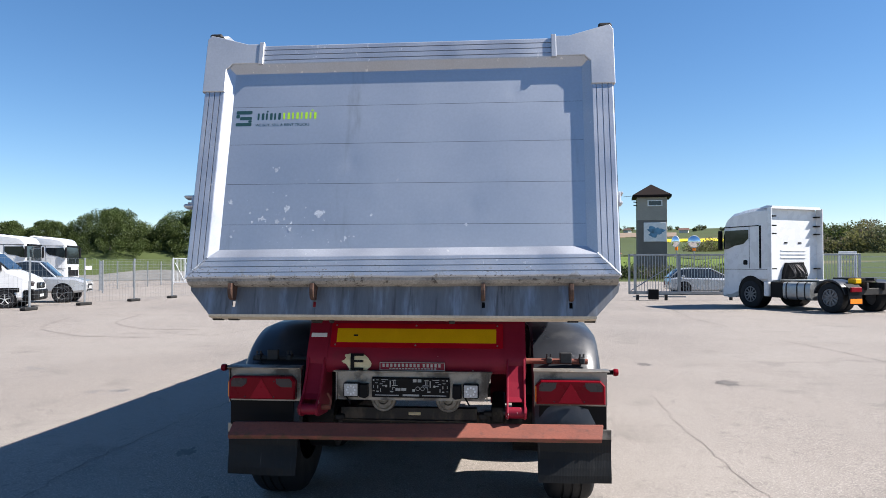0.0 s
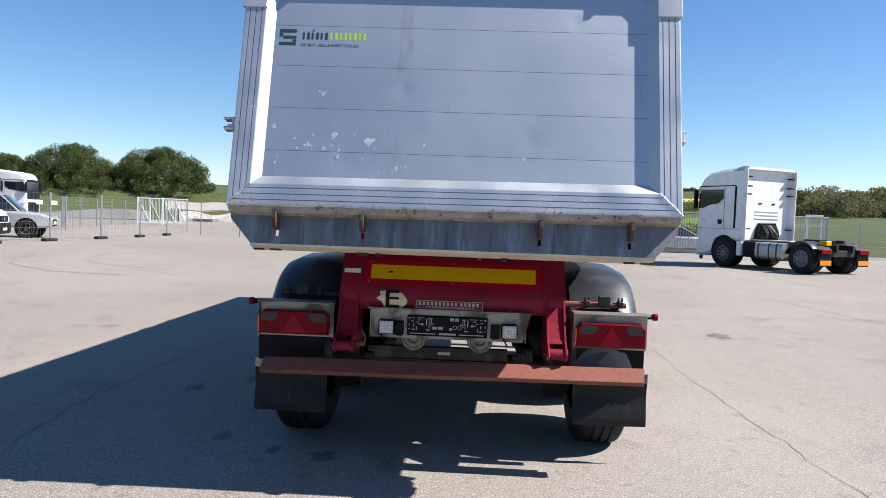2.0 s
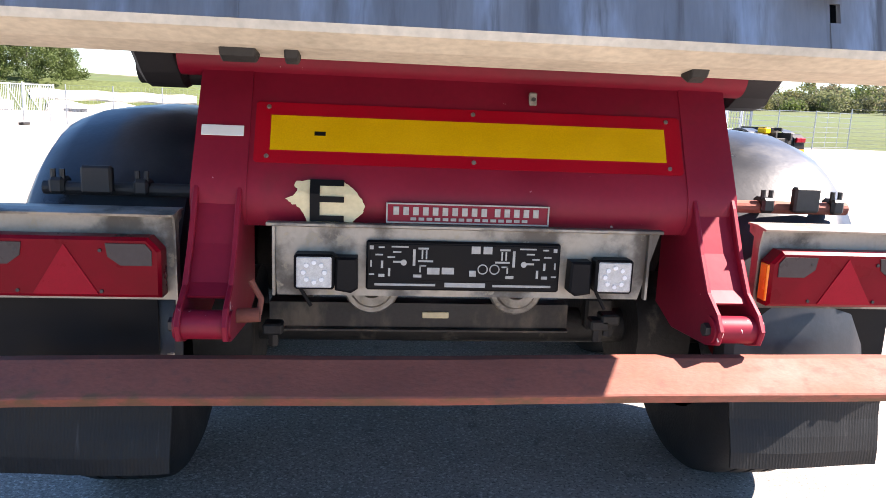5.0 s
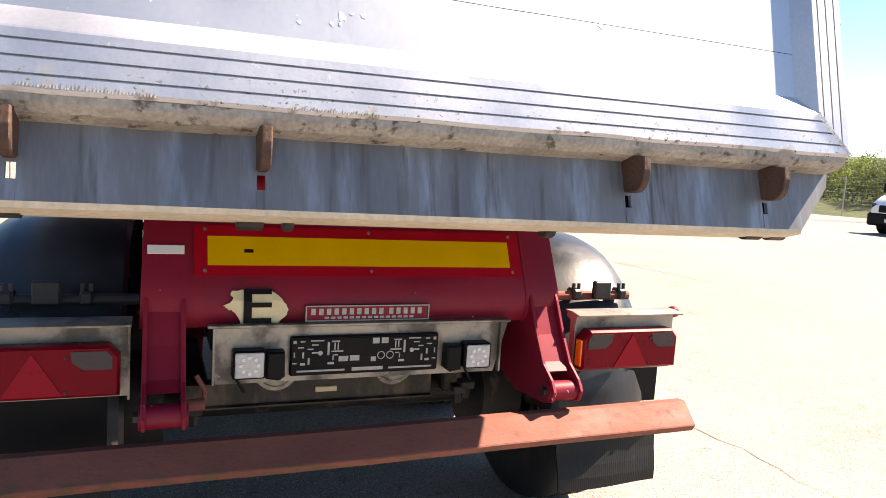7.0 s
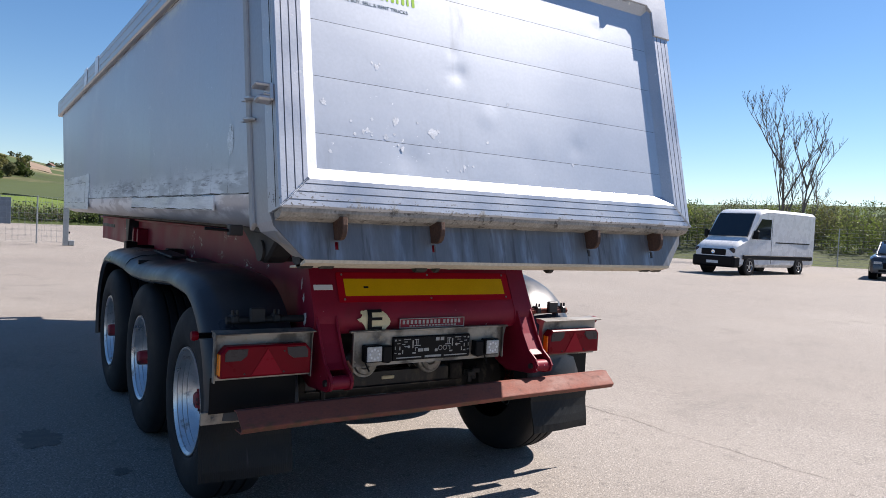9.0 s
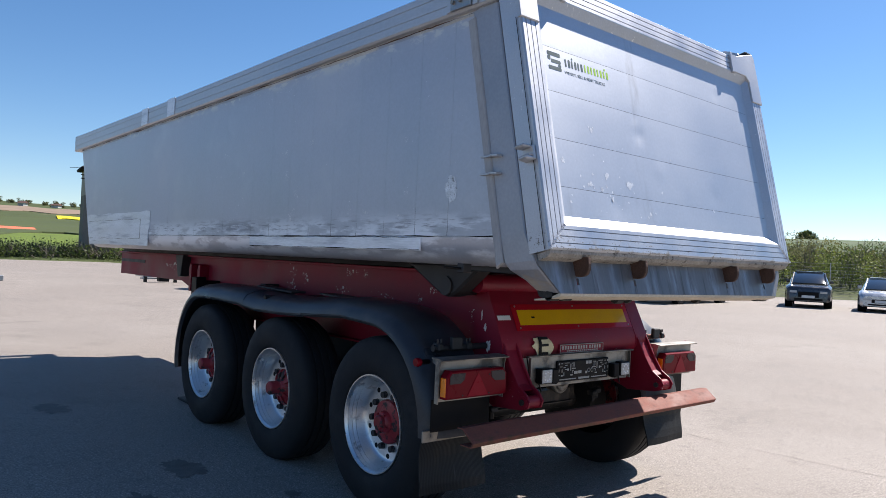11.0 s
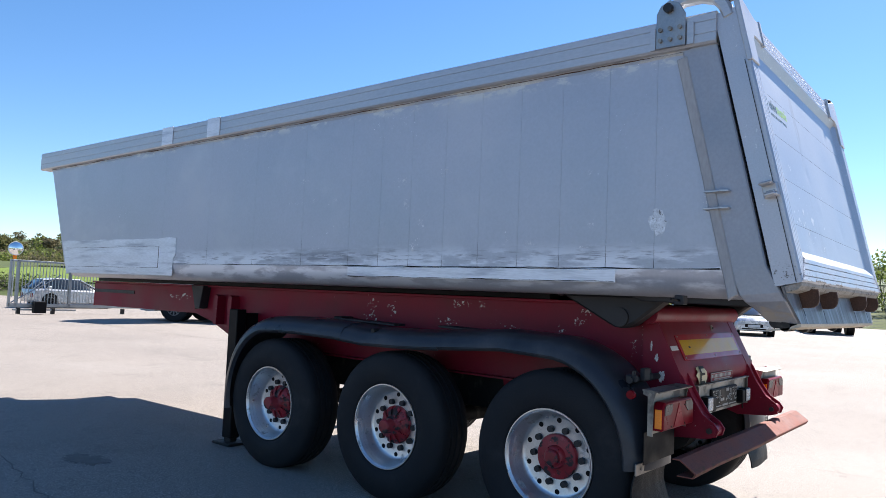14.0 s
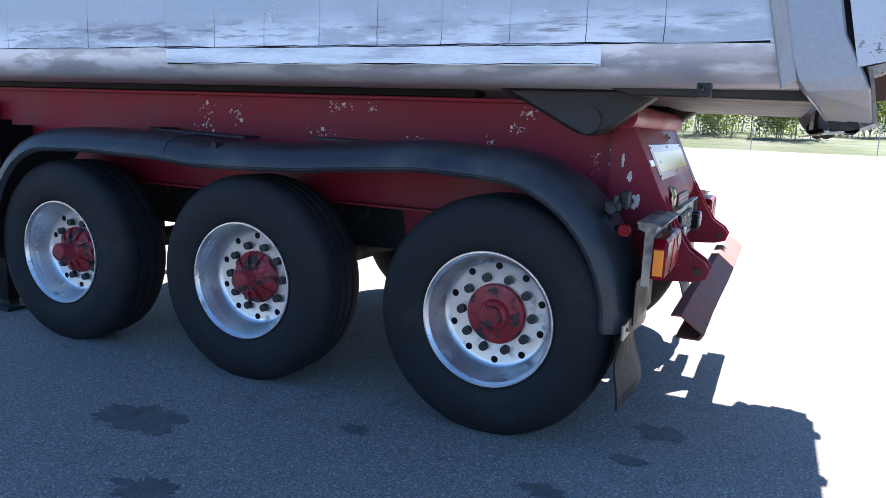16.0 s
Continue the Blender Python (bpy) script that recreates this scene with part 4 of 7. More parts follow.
# ragged sealant left hanging along the foot of the gate, in small teeth
rng = random.Random(23)
bm = bmesh.new()
for k in range(150):
    u = -1.12 + 0.0064 * k + rng.uniform(-0.001, 0.001)
    if noise.noise(Vector((u * 4, 0.7, 3.1))) < -0.12:
        continue
    h, a = rng.uniform(0.005, 0.013), rng.uniform(0.0012, 0.0022)
    vs = [bm.verts.new(gate_at(u + du, V0 + dv, w)) for w in (0.0005, 0.0016) for du, dv in ((-a, 0.010), (a, 0.010), (a * 0.6, 0.010 + h), (-a * 0.5, 0.010 + h * 0.9))]
    for q in ((4, 5, 6, 7), (0, 3, 2, 1), (0, 1, 5, 4), (1, 2, 6, 5), (2, 3, 7, 6), (3, 0, 4, 7)):
        bm.faces.new([vs[i] for i in q])
tagged(part("sealant_teeth", bm, M_DIRT, gate, "ragged dark sealant along the foot of the gate"), kind="stuff")

# paint chips on the gate, gathered low down
rng = random.Random(17)
bm = bmesh.new()
for u, v, s in ((-0.761, 0.654, 16), (-0.824, 0.354, 15), (-0.678, 0.416, 20), (-0.48, 0.38, 30), (-0.733, 0.333, 17), (-0.654, 0.287, 14), (-1.024, 0.454, 15), (-1.004, 0.244, 12), (-0.169, 0.371, 10), (-0.023, 0.586, 10),
                (0.385, 0.31, 12), (-0.317, 0.235, 14), (-0.267, 0.242, 9), (-0.798, 0.41, 9), (-0.844, 0.347, 11), (-0.884, 0.333, 9), (-0.69, 0.353, 10), (-0.565, 0.422, 8), (-0.416, 0.208, 7), (-0.342, 0.214, 7), (-0.9, 0.389, 8)):
    for q in range(3 if s > 12 else 1):
        du, dv = (rng.uniform(-0.025, 0.025), rng.uniform(-0.02, 0.02)) if q else (0, 0)
        k = s * 0.0008 * (1 if not q else 0.4)
        ring = []
        for i in range(14):
            t = 2 * math.pi * i / 14
            f = rng.uniform(0.55, 1.25)
            ring.append(bm.verts.new(gate_at(u + du + k * f * math.cos(t), v + dv + k * 1.15 * f * math.sin(t), -0.0331 + 0.0001 * q)))
        bm.faces.new(ring)
tagged(part("chipped_paint", bm, M_FLAKE, gate), kind="stuff")
for sx in (-1, 1):
    for w0, w1 in ((-0.032, -0.029),):
        pts = [gate_at(0, v, w) for v, w in ((-0.01, w0), (1.17, w0), (1.17, w1), (-0.01, w1))]
        part("edge_groove", prism([(p.y, p.z) for p in pts], "x", sx * 1.249, sx * 1.2512), M_UNDER, gate)

# sticker on the gate: plain shapes in place of a trade name
logo = new("trade_sticker")
logo.parent = trailer


def vinyl(name, shapes, material):
    bm = bmesh.new()
    for pts in shapes:
        vs = [bm.verts.new(gate_at(u, v, -0.0329)) for u, v in pts]
        bm.faces.new(vs)
    return part(name, bm, material, logo)


def vbar(u0, u1, v0, v1, c=0.004):
    return [(u0 + c, v0), (u1 - c, v0), (u1, v0 + c), (u1, v1 - c), (u1 - c, v1), (u0 + c, v1), (u0, v1 - c), (u0, v0 + c)]


L0, LV = -1.04, 0.945
vinyl("emblem", [vbar(L0, L0 + 0.10, LV + 0.078, LV + 0.10), vbar(L0, L0 + 0.022, LV + 0.052, LV + 0.076), vbar(L0 + 0.024, L0 + 0.10, LV + 0.040, LV + 0.060),
                 vbar(L0 + 0.078, L0 + 0.10, LV + 0.022, LV + 0.038), vbar(L0, L0 + 0.10, LV, LV + 0.021)], M_LOGO)
vinyl("dark_bar", [vbar(L0 + 0.135 + k * 0.026, L0 + 0.147 + k * 0.026 + 0.004 * (k % 2), LV + 0.038, LV + 0.083) for k in range(6)] + [vbar(L0 + 0.190, L0 + 0.202, LV + 0.087, LV + 0.10)], M_LOGO)
vinyl("lime_bar", [vbar(L0 + 0.295 + k * 0.0275, L0 + 0.307 + k * 0.0275 + 0.004 * (k % 2), LV + 0.040, LV + 0.085) for k in range(8)] + [vbar(L0 + 0.47, L0 + 0.483, LV + 0.089, LV + 0.102)], M_LIME)
letters("slogan", "WE BUY, SELL & RENT TRUCKS", 0.0245, GATE @ pose(L0 + 0.125, LV - 0.003, -0.0329), M_LOGO, logo, 0.0001)

# ---- chassis ----
beam_chips = bmesh.new()
for sx in (-1, 1):
    xa, xc = sx * 0.655, sx * 0.70
    web = [(12.33, 1.425), (12.33, 1.145), (10.05, 1.15), (9.75, 1.08), (9.35, 0.93), (9.2, 0.90), (5.35, 0.875), (5.1, 0.93), (4.97, 1.05), (4.97, 1.38), (5.1, 1.45)]
    beam = part("chassis_beam", prism(web, "x", xa, xc, 0.004), M_RED, trailer, "chipped dark red chassis beam")
    part("lower_flange", prism([(9.35, 0.925), (9.2, 0.892), (5.35, 0.868), (5.35, 0.88), (9.2, 0.905), (9.35, 0.94)], "x", sx * 0.60, sx * 0.76), M_RED, beam)
    for y, z, a, c, s in ((5.09, 1.19, 0.012, 0.05, 1), (5.03, 1.24, 0.01, 0.04, 2), (5.0, 1.16, 0.02, 0.03, 3), (10.4, 1.32, 0.12, 0.03, 4), (7.42, 1.34, 0.03, 0.05, 5), (7.42, 1.21, 0.05, 0.04, 6), (6.49, 1.39, 0.04, 0.02, 7),
                          (5.62, 1.24, 0.02, 0.015, 8), (5.49, 1.31, 0.03, 0.02, 9), (5.44, 1.39, 0.03, 0.02, 10), (6.6, 1.25, 0.05, 0.02, 11), (6.29, 1.38, 0.02, 0.02, 12), (7.2, 1.33, 0.03, 0.03, 13), (6.0, 1.22, 0.06, 0.02, 14)):
        chips(sx * 0.7015, y, z, 1.5 * a, 1.5 * c, s + 40, beam_chips)
    part("upper_flange", box(min(sx * 0.60, sx * 0.745), max(sx * 0.60, sx * 0.745), 5.3, 12.33, 1.43, 1.45, 0.003), M_RED, beam)
    for y in (9.52, 9.28):
        part("gusset", prism([(y, 1.06), (y + 0.05, 1.06), (y + 0.06, 1.30), (y + 0.03, 1.36), (y - 0.01, 1.345)], "x", sx * 0.695, sx * 0.80, 0.003), M_RED, beam, "red gusset fin")
    part("nose_slot", box(min(sx * 0.699, sx * 0.706), max(sx * 0.699, sx * 0.706), 11.35, 12.332, 1.312, 1.352, 0.002), M_UNDER, beam, "dark slot with a rod")
    part("guide_bracket", prism([(10.0, 1.445), (9.78, 1.445), (9.83, 1.21), (9.91, 1.20)], "x", sx * 0.70, sx * 0.80, 0.004), M_UNDER, trailer, "dark body guide bracket")
    part("rubber_pad", box(min(sx * 0.60, sx * 0.73), max(sx * 0.60, sx * 0.73), 5.7, 12.2, 1.452, 1.49, 0.004), M_BLACK, trailer)
    # rear tipping hinge
    part("tipping_bracket", prism([(4.70, 1.492), (5.50, 1.492), (5.40, 1.44), (5.17, 1.318), (5.13, 1.300), (5.085, 1.293), (5.04, 1.301), (4.99, 1.33), (4.90, 1.40), (4.79, 1.484)], "x", sx * 0.802, sx * 0.93, 0.014), M_UNDER, trailer, "black steel tipping hinge bracket")
    part("tipping_pin", tube((sx * 0.70, 5.088, 1.36), (sx * 0.945, 5.088, 1.36), 0.058, 24), M_UNDER, trailer)
    for y in (5.2, 6.35, 7.55):
        part("fender_bar", tube((sx * 0.70, y + 0.55, 1.165), (sx * 1.22, y + 0.55, 1.165), 0.018, 10), M_DARK, trailer)
tagged(part("chipped_paint", beam_chips, M_PRIMER, trailer), kind="stuff")
for y in (12.2, 10.6, 8.9, 7.4, 6.1):
    part("cross_member", box(-0.655, 0.655, y - 0.06, y + 0.06, 1.17 if y > 10 else 1.0, 1.38, 0.005), M_RED, trailer)
part("nose_plate", box(-0.70, 0.70, 12.33, 12.36, 1.14, 1.43, 0.004), M_RED, trailer)

rod = part("rod_bracket", box(-1.262, -1.20, 4.575, 4.625, 1.45, 1.50, 0.004), M_UNDER, trailer, "black bracket under the edge of the tub")
part("sensor_rod", tube((-1.25, 4.6, 1.472), (-1.369, 4.6, 1.478), 0.007, 8), M_BLACK, rod, "thin black rod sticking out")

# the rear panel, folded out of sheet
prof = [(5.02, 1.37), (4.94, 1.37), (4.912, 1.315), (4.806, 1.095), (4.782, 1.045), (4.775, 1.00), (4.782, 0.965), (4.81, 0.935), (4.87, 0.925), (5.02, 0.925)]
panel = part("rear_panel", prism(prof, "x", -0.60, 0.60), M_RED, trailer, "folded dark red rear panel", smooth=True)
for sx in (-1, 1):
    rings = [[(sx * 0.60, y - 0.003, z) for y, z in prof], [(sx * (0.735 + 0.02 * (1.4 - z)), y - 0.001, z) for y, z in prof]]
    cheek = part("rear_cheek", loft(rings), M_RED, trailer, smooth=True)
    for y, z, a, c, s in ((4.925, 1.12, 0.03, 0.03, 3), (4.89, 1.01, 0.045, 0.05, 6), (4.96, 1.19, 0.015, 0.04, 9)):
        part("bare_patch", flake(sx * (0.7375 + 0.02 * (1.4 - z) + 0.0015), y, z, a * 0.4, c * 0.7, s), M_PRIMER, cheek, "grey patch of bare primer")
part("hinge_tube", tube((-0.80, 4.962, 1.386), (0.80, 4.962, 1.386), 0.060, 28), M_RED, trailer, "red hinge tube across the tail", smooth=True)
part("under_beam", prism([(4.20, 1.495), (4.22, 1.452), (4.90, 1.462), (5.0, 1.497)], "x", -1.05, 1.05, 0.006), M_UNDER, trailer, "flat black steel beam under the tub")
for x, w in ((-0.50, 0.030), (-0.412, 0.012), (0.30, 0.016)):
    part("rusty_tab", prism([(4.12, 1.350), (4.18, 1.350), (4.175, 1.329), (4.15, 1.320), (4.13, 1.329)], "x", x - w, x + w, 0.003), M_DARK, trailer, "small rusty tab under the apron")
clip = part("panel_clip", box(0.160, 0.182, 4.893, 4.906, 1.278, 1.316, 0.003), M_STEEL, trailer, "small bolted clip on the rear panel")
part("clip_bolt", tube((0.171, 4.895, 1.297), (0.171, 4.884, 1.297), 0.006, 6), M_NUT, clip)
lock = part("locking_pin", tube((-0.625, 4.68, 0.720), (-0.552, 4.68, 0.724), 0.019, 12), M_RUST, trailer, "rusty locking pin with a bent handle", smooth=True)
part("pin_handle", tube((-0.556, 4.685, 0.724), (-0.551, 4.70, 0.762), 0.008, 8), M_RUST, lock)
part("pin_handle", tube((-0.551, 4.70, 0.760), (-0.578, 4.705, 0.808), 0.008, 8), M_RUST, lock)
for x, z in ((0.452, 0.582), (0.485, 0.600), (-0.565, 0.560)):
    part("rusty_bolt", tube((x, 5.02, z - 0.03), (x, 5.02, z + 0.03), 0.016, 6), M_DARK, trailer)
    part("bolt_plate", box(x - 0.03, x + 0.03, 4.99, 5.05, z + 0.01, z + 0.045, 0.006), M_DARK, trailer)
# slope of the marker plates
SL = Vector((0, 0.109, 0.225)).normalized()
SN = Vector((0, -SL.z, SL.y))
SLOPE = Matrix(((1, 0, 0, 0), (0, SL.y, SN.y, 4.806), (0, SL.z, SN.z, 1.095), (0, 0, 0, 1)))


def on_slope(bm, m=SLOPE):
    bm.transform(m)
    return bm


sheet = part("marker_plate", on_slope(prism([(-0.58, 0.008), (0.585, 0.008), (0.592, 0.014), (0.592, 0.176), (0.585, 0.182), (-0.58, 0.182), (-0.586, 0.176), (-0.586, 0.014)], "z", 0.002, 0.005)), M_REDSHEET, trailer, "red bordered reflective rear marker plate")
part("yellow_field", on_slope(box(-0.545, 0.545, 0.044, 0.144, 0.0045, 0.0062, 0)), M_YELLOW, sheet, "yellow reflective field")
for u in (-0.553, 0.0, 0.553):
    for v in (0.026, 0.168):
        part("rivet", on_slope(tube((u, v, 0.004), (u, v, 0.009), 0.007, 10, 0.005)), M_STEEL, sheet)
part("approval_mark", on_slope(box(-0.43, -0.40, 0.088, 0.10, 0.006, 0.0066, 0)), M_BLACK, sheet)
part("white_tag", on_slope(box(-0.725, -0.615, 0.080, 0.110, 0.003, 0.006, 0.001)), M_WHITE, trailer, "white reflective tag")

# the torn sticker with its letter
def panel_y(z, off):
    return 4.772 + 0.45 * max(0, z - 1.03) - off


torn = [(-0.472, 1.059), (-0.435, 1.064), (-0.346, 1.062), (-0.324, 1.046), (-0.303, 1.022), (-0.291, 0.999), (-0.297, 0.980), (-0.315, 0.965), (-0.324, 0.955), (-0.442, 0.955), (-0.451, 0.976), (-0.467, 0.995), (-0.491, 1.008), (-0.497, 1.016), (-0.479, 1.022), (-0.467, 1.037), (-0.476, 1.050)]
edge = []
for (x0, z0), (x1, z1) in zip(torn, torn[1:] + torn[:1]):
    for k in range(4):
        x, z = x0 + (x1 - x0) * k / 4, z0 + (z1 - z0) * k / 4
        j = 0.0035 * noise.noise(Vector((x * 160, z * 160, 5)))
        edge.append((x + j, max(0.955, z + j)))
bm = bmesh.new()
loft([[(-0.391 + (x + 0.391) * f, panel_y(1.010 + (z - 1.010) * f, 0.006), 1.010 + (z - 1.010) * f) for x, z in edge] for f in (0.02, 0.35, 0.7, 1.0)], bm, caps=False)
decal = part("torn_sticker", bm, M_CREAM, trailer, "peeling cream sticker with a black letter")
bm = bmesh.new()
for x0, x1, z0, z1 in ((-0.435, -0.409, 0.957, 1.03), (-0.435, -0.409, 1.03, 1.066), (-0.409, -0.346, 1.050, 1.066), (-0.409, -0.346, 1.008, 1.024), (-0.409, -0.346, 0.957, 0.973)):
    yy = lambda z: panel_y(z, 0.0105)
    bm.faces.new([bm.verts.new((x, yy(z), z)) for x, z in ((x0, z0), (x1, z0), (x1, z1), (x0, z1))])
part("letter_e", bm, M_BLACK, decal, "black capital letter E")

# dealer plate: framed, with plain bars for its writing
dealer = part("dealer_plate", box(-0.235, 0.205, 4.762, 4.780, 0.958, 1.012, 0.002), M_RED, trailer, "small framed metal plate")
for x0, x1, z0, z1 in ((-0.235, 0.205, 1.008, 1.012), (-0.235, 0.205, 0.958, 0.962), (-0.235, -0.231, 0.962, 1.008), (0.201, 0.205, 0.962, 1.008)):
    part("rim", box(x0, x1, 4.759, 4.763, z0, z1, 0.0005), M_CUT, dealer)
for x0, x1, z0, z1 in [(a, c, 0.980, 1.002) for a, c in [(-0.216 + 0.0262 * k, -0.216 + 0.0262 * k + 0.015) for k in range(10)] + [(0.056 + 0.0262 * k, 0.056 + 0.0262 * k + 0.015) for k in range(5)]] + [(-0.17 + 0.0215 * k, -0.17 + 0.0215 * k + 0.015, 0.966, 0.974) for k in range(15)]:
    part("writing_bar", box(x0, x1, 4.7595, 4.7625, z0, z1, 0.0004), M_CUT, dealer)

# number plate carrier with lights
carrier = part("plate_carrier", prism([(-0.518, 0.760), (-0.528, 0.948), (0.518, 0.948), (0.468, 0.760)], "y", 4.752, 4.757), M_STEEL, trailer, "dirty stainless carrier for the number plate")
part("top_lip", box(-0.545, 0.522, 4.735, 4.765, 0.946, 0.956, 0.002), M_STEEL, carrier)
for sx, x in ((-1, -0.525), (1, 0.485)):
    part("side_lip", box(x - 0.004, x + 0.004, 4.735, 4.756, 0.762, 0.947, 0.001), M_STEEL, carrier)
holder = part("plate_holder", box(-0.285, 0.238, 4.736, 4.752, 0.780, 0.914, 0.005), M_BLACK, carrier, "empty black plastic number plate holder")
part("holder_inset", box(-0.275, 0.228, 4.733, 4.738, 0.808, 0.906, 0.001), M_BLACK, holder)
slots_cut = ((0.010, 0.013, 0.010, 0.010), (0.033, 0.015, 0.016, 0.004), (0.025, 0.035, 0.020, 0.004), (0.012, 0.052, 0.004, 0.018), (0.009, 0.088, 0.014, 0.004), (0.040, 0.053, 0.006, 0.020), (0.034, 0.089, 0.016, 0.008), (0.067, 0.013, 0.045, 0.004), (0.071, 0.027, 0.022, 0.004),
             (0.057, 0.041, 0.020, 0.004), (0.059, 0.073, 0.006, 0.022), (0.072, 0.053, 0.030, 0.005), (0.124, 0.021, 0.007, 0.044), (0.138, 0.016, 0.028, 0.005), (0.147, 0.023, 0.004, 0.024), (0.158, 0.023, 0.004, 0.024), (0.138, 0.050, 0.040, 0.005), (0.142, 0.063, 0.018, 0.004), (0.142, 0.063, 0.004, 0.020), (0.126, 0.089, 0.022, 0.008))
for side in (-1, 1):
    for a, d, w, h in slots_cut:
        x0 = -0.286 + a if side < 0 else 0.237 - a - w
        part("cutout", box(x0, x0 + w, 4.7315, 4.7335, 0.914 - d - h, 0.914 - d, 0), M_CUT, holder)
    x = -0.186 if side < 0 else 0.137
    part("screw", tube((x, 4.734, 0.857), (x, 4.730, 0.857), 0.008, 12), M_CUT, holder)
for x0, z0, w, h in ((-0.123, 0.826, 0.033, 0.018), (-0.084, 0.827, 0.033, 0.018), (-0.006, 0.884, 0.024, 0.020), (0.026, 0.884, 0.024, 0.020), (-0.010, 0.822, 0.018, 0.016)):
    part("label_square", box(x0, x0 + w, 4.7312, 4.7334, z0, z0 + h, 0), M_CUT, holder)
for x in (0.026, 0.058):
    ring = spin([(-0.001, 0.011), (-0.001, 0.014), (0.001, 0.014), (0.001, 0.011), (-0.001, 0.011)], 20, "y", (x, 4.732, 0.842))
    part("cutout", ring, M_CUT, holder)
for x0, x1 in ((-0.262, -0.10), (0.055, 0.215)):
    part("writing_bar", box(x0, x1, 4.7335, 4.7362, 0.793, 0.799, 0), M_CUT, holder)
part("writing_bar", box(-0.075, 0.035, 4.7335, 4.7362, 0.791, 0.803, 0), M_CUT, holder)
for x in (-0.418, 0.380):
    lamp = part("work_light", box(x - 0.052, x + 0.052, 4.70, 4.752, 0.787, 0.880, 0.006), M_BLACK, carrier, "square work light with clear leds")
    part("lens", box(x - 0.045, x + 0.045, 4.697, 4.702, 0.793, 0.874, 0.003), M_LED, lamp)
    for k in range(8):
        t = 2 * math.pi * k / 8
        cx, cz = x + 0.027 * math.cos(t), 0.8335 + 0.026 * math.sin(t)
        part("led", tube((cx, 4.6985, cz), (cx, 4.694, cz), 0.008, 8, 0.006), M_WHITE, lamp)
    part("lead", tube((x - 0.04, 4.73, 0.788), (x - 0.01, 4.735, 0.735), 0.005, 6), M_BLACK, lamp)
for x in (-0.335, 0.288):
    part("plate_lamp", prism([(x - 0.03, 0.785), (x + 0.012, 0.778), (x + 0.03, 0.79), (x + 0.028, 0.873), (x - 0.028, 0.873)] if x < 0 else [(x - 0.03, 0.79), (x - 0.012, 0.778), (x + 0.03, 0.785), (x + 0.028, 0.873), (x - 0.028, 0.873)], "y", 4.70, 4.752, 0.006), M_BLACK, carrier)

# cross box below and behind
part("tail_beam", prism([(5.19, 0.622), (5.19, 0.540), (5.172, 0.535), (5.172, 0.529), (5.20, 0.529), (5.20, 0.615), (5.26, 0.615), (5.26, 0.622)], "x", -0.60, 0.40), M_GREASE, trailer, "greasy black tail beam")
part("type_plate", box(-0.098, -0.008, 5.183, 5.191, 0.572, 0.594, 0.003), M_CREAM, trailer)
for x in (-0.268, 0.198):
    part("air_spring", spin([(0, 0.0), (0, 0.030), (-0.012, 0.036), (-0.012, 0.062), (0, 0.07), (0, 0.084), (0.008, 0.090), (0.03, 0.090), (0.045, 0.078), (0.10, 0.078), (0.10, 0.0)], 32, "y", (x, 5.10, 0.700)), M_STEEL, trailer, smooth=True)

# swing arms of the bumper
for x in (-0.672, 0.675):
    plate = [(4.86, 1.075), (4.80, 1.07), (4.765, 1.02), (4.70, 0.90), (4.64, 0.81), (4.575, 0.768), (4.548, 0.73), (4.562, 0.69), (4.62, 0.672), (4.84, 0.655), (4.97, 0.70), (4.97, 1.02)]
    arm = part("bumper_arm", prism(plate, "x", x - 0.062, x - 0.048, 0.003), M_RED, trailer, "red plate arm that carries the bumper")
    part("second_plate", prism(plate, "x", x + 0.048, x + 0.062, 0.003), M_RED, arm)
    part("arm_web", prism([(4.808, 1.058), (4.722, 0.90), (4.662, 0.812), (4.628, 0.785), (4.634, 0.778), (4.672, 0.805), (4.738, 0.895), (4.822, 1.05)], "x", x - 0.048, x + 0.048), M_RED, arm)
    part("cross_pin", tube((x - 0.068, 4.598, 0.722), (x + 0.068, 4.598, 0.722), 0.036, 18), M_RED, arm, smooth=True)
    part("pin_bolt", tube((x - 0.082, 4.598, 0.722), (x - 0.066, 4.598, 0.722), 0.018, 6), M_NUT, arm)

# bumper: a folded channel, slightly bent
sec = [(4.665, 0.683), (4.625, 0.688), (4.537, 0.590), (4.534, 0.583), (4.548, 0.545), (4.556, 0.540), (4.64, 0.540), (4.64, 0.548), (4.561, 0.550), (4.556, 0.553), (4.545, 0.583), (4.627, 0.677), (4.665, 0.674)]
rings = []
for k in range(25):
    x = -1.187 + 2.385 * k / 24
    b = 0.003 * math.sin(k * 0.35) + 0.0008 * math.sin(k * 2.1)
    rings.append([(x + (0.02 if k == 24 and z > 0.62 else 0), y + b - 0.04 - 0.02 * (x / 1.2), 0.550 + (z - 0.540) * 0.62 + 0.0015 * math.sin(k * 0.5) + 0.017 * (x / 1.2)) for y, z in sec])
part("bumper", loft(rings), M_RUST, trailer, "bent rusty red folded steel bumper")

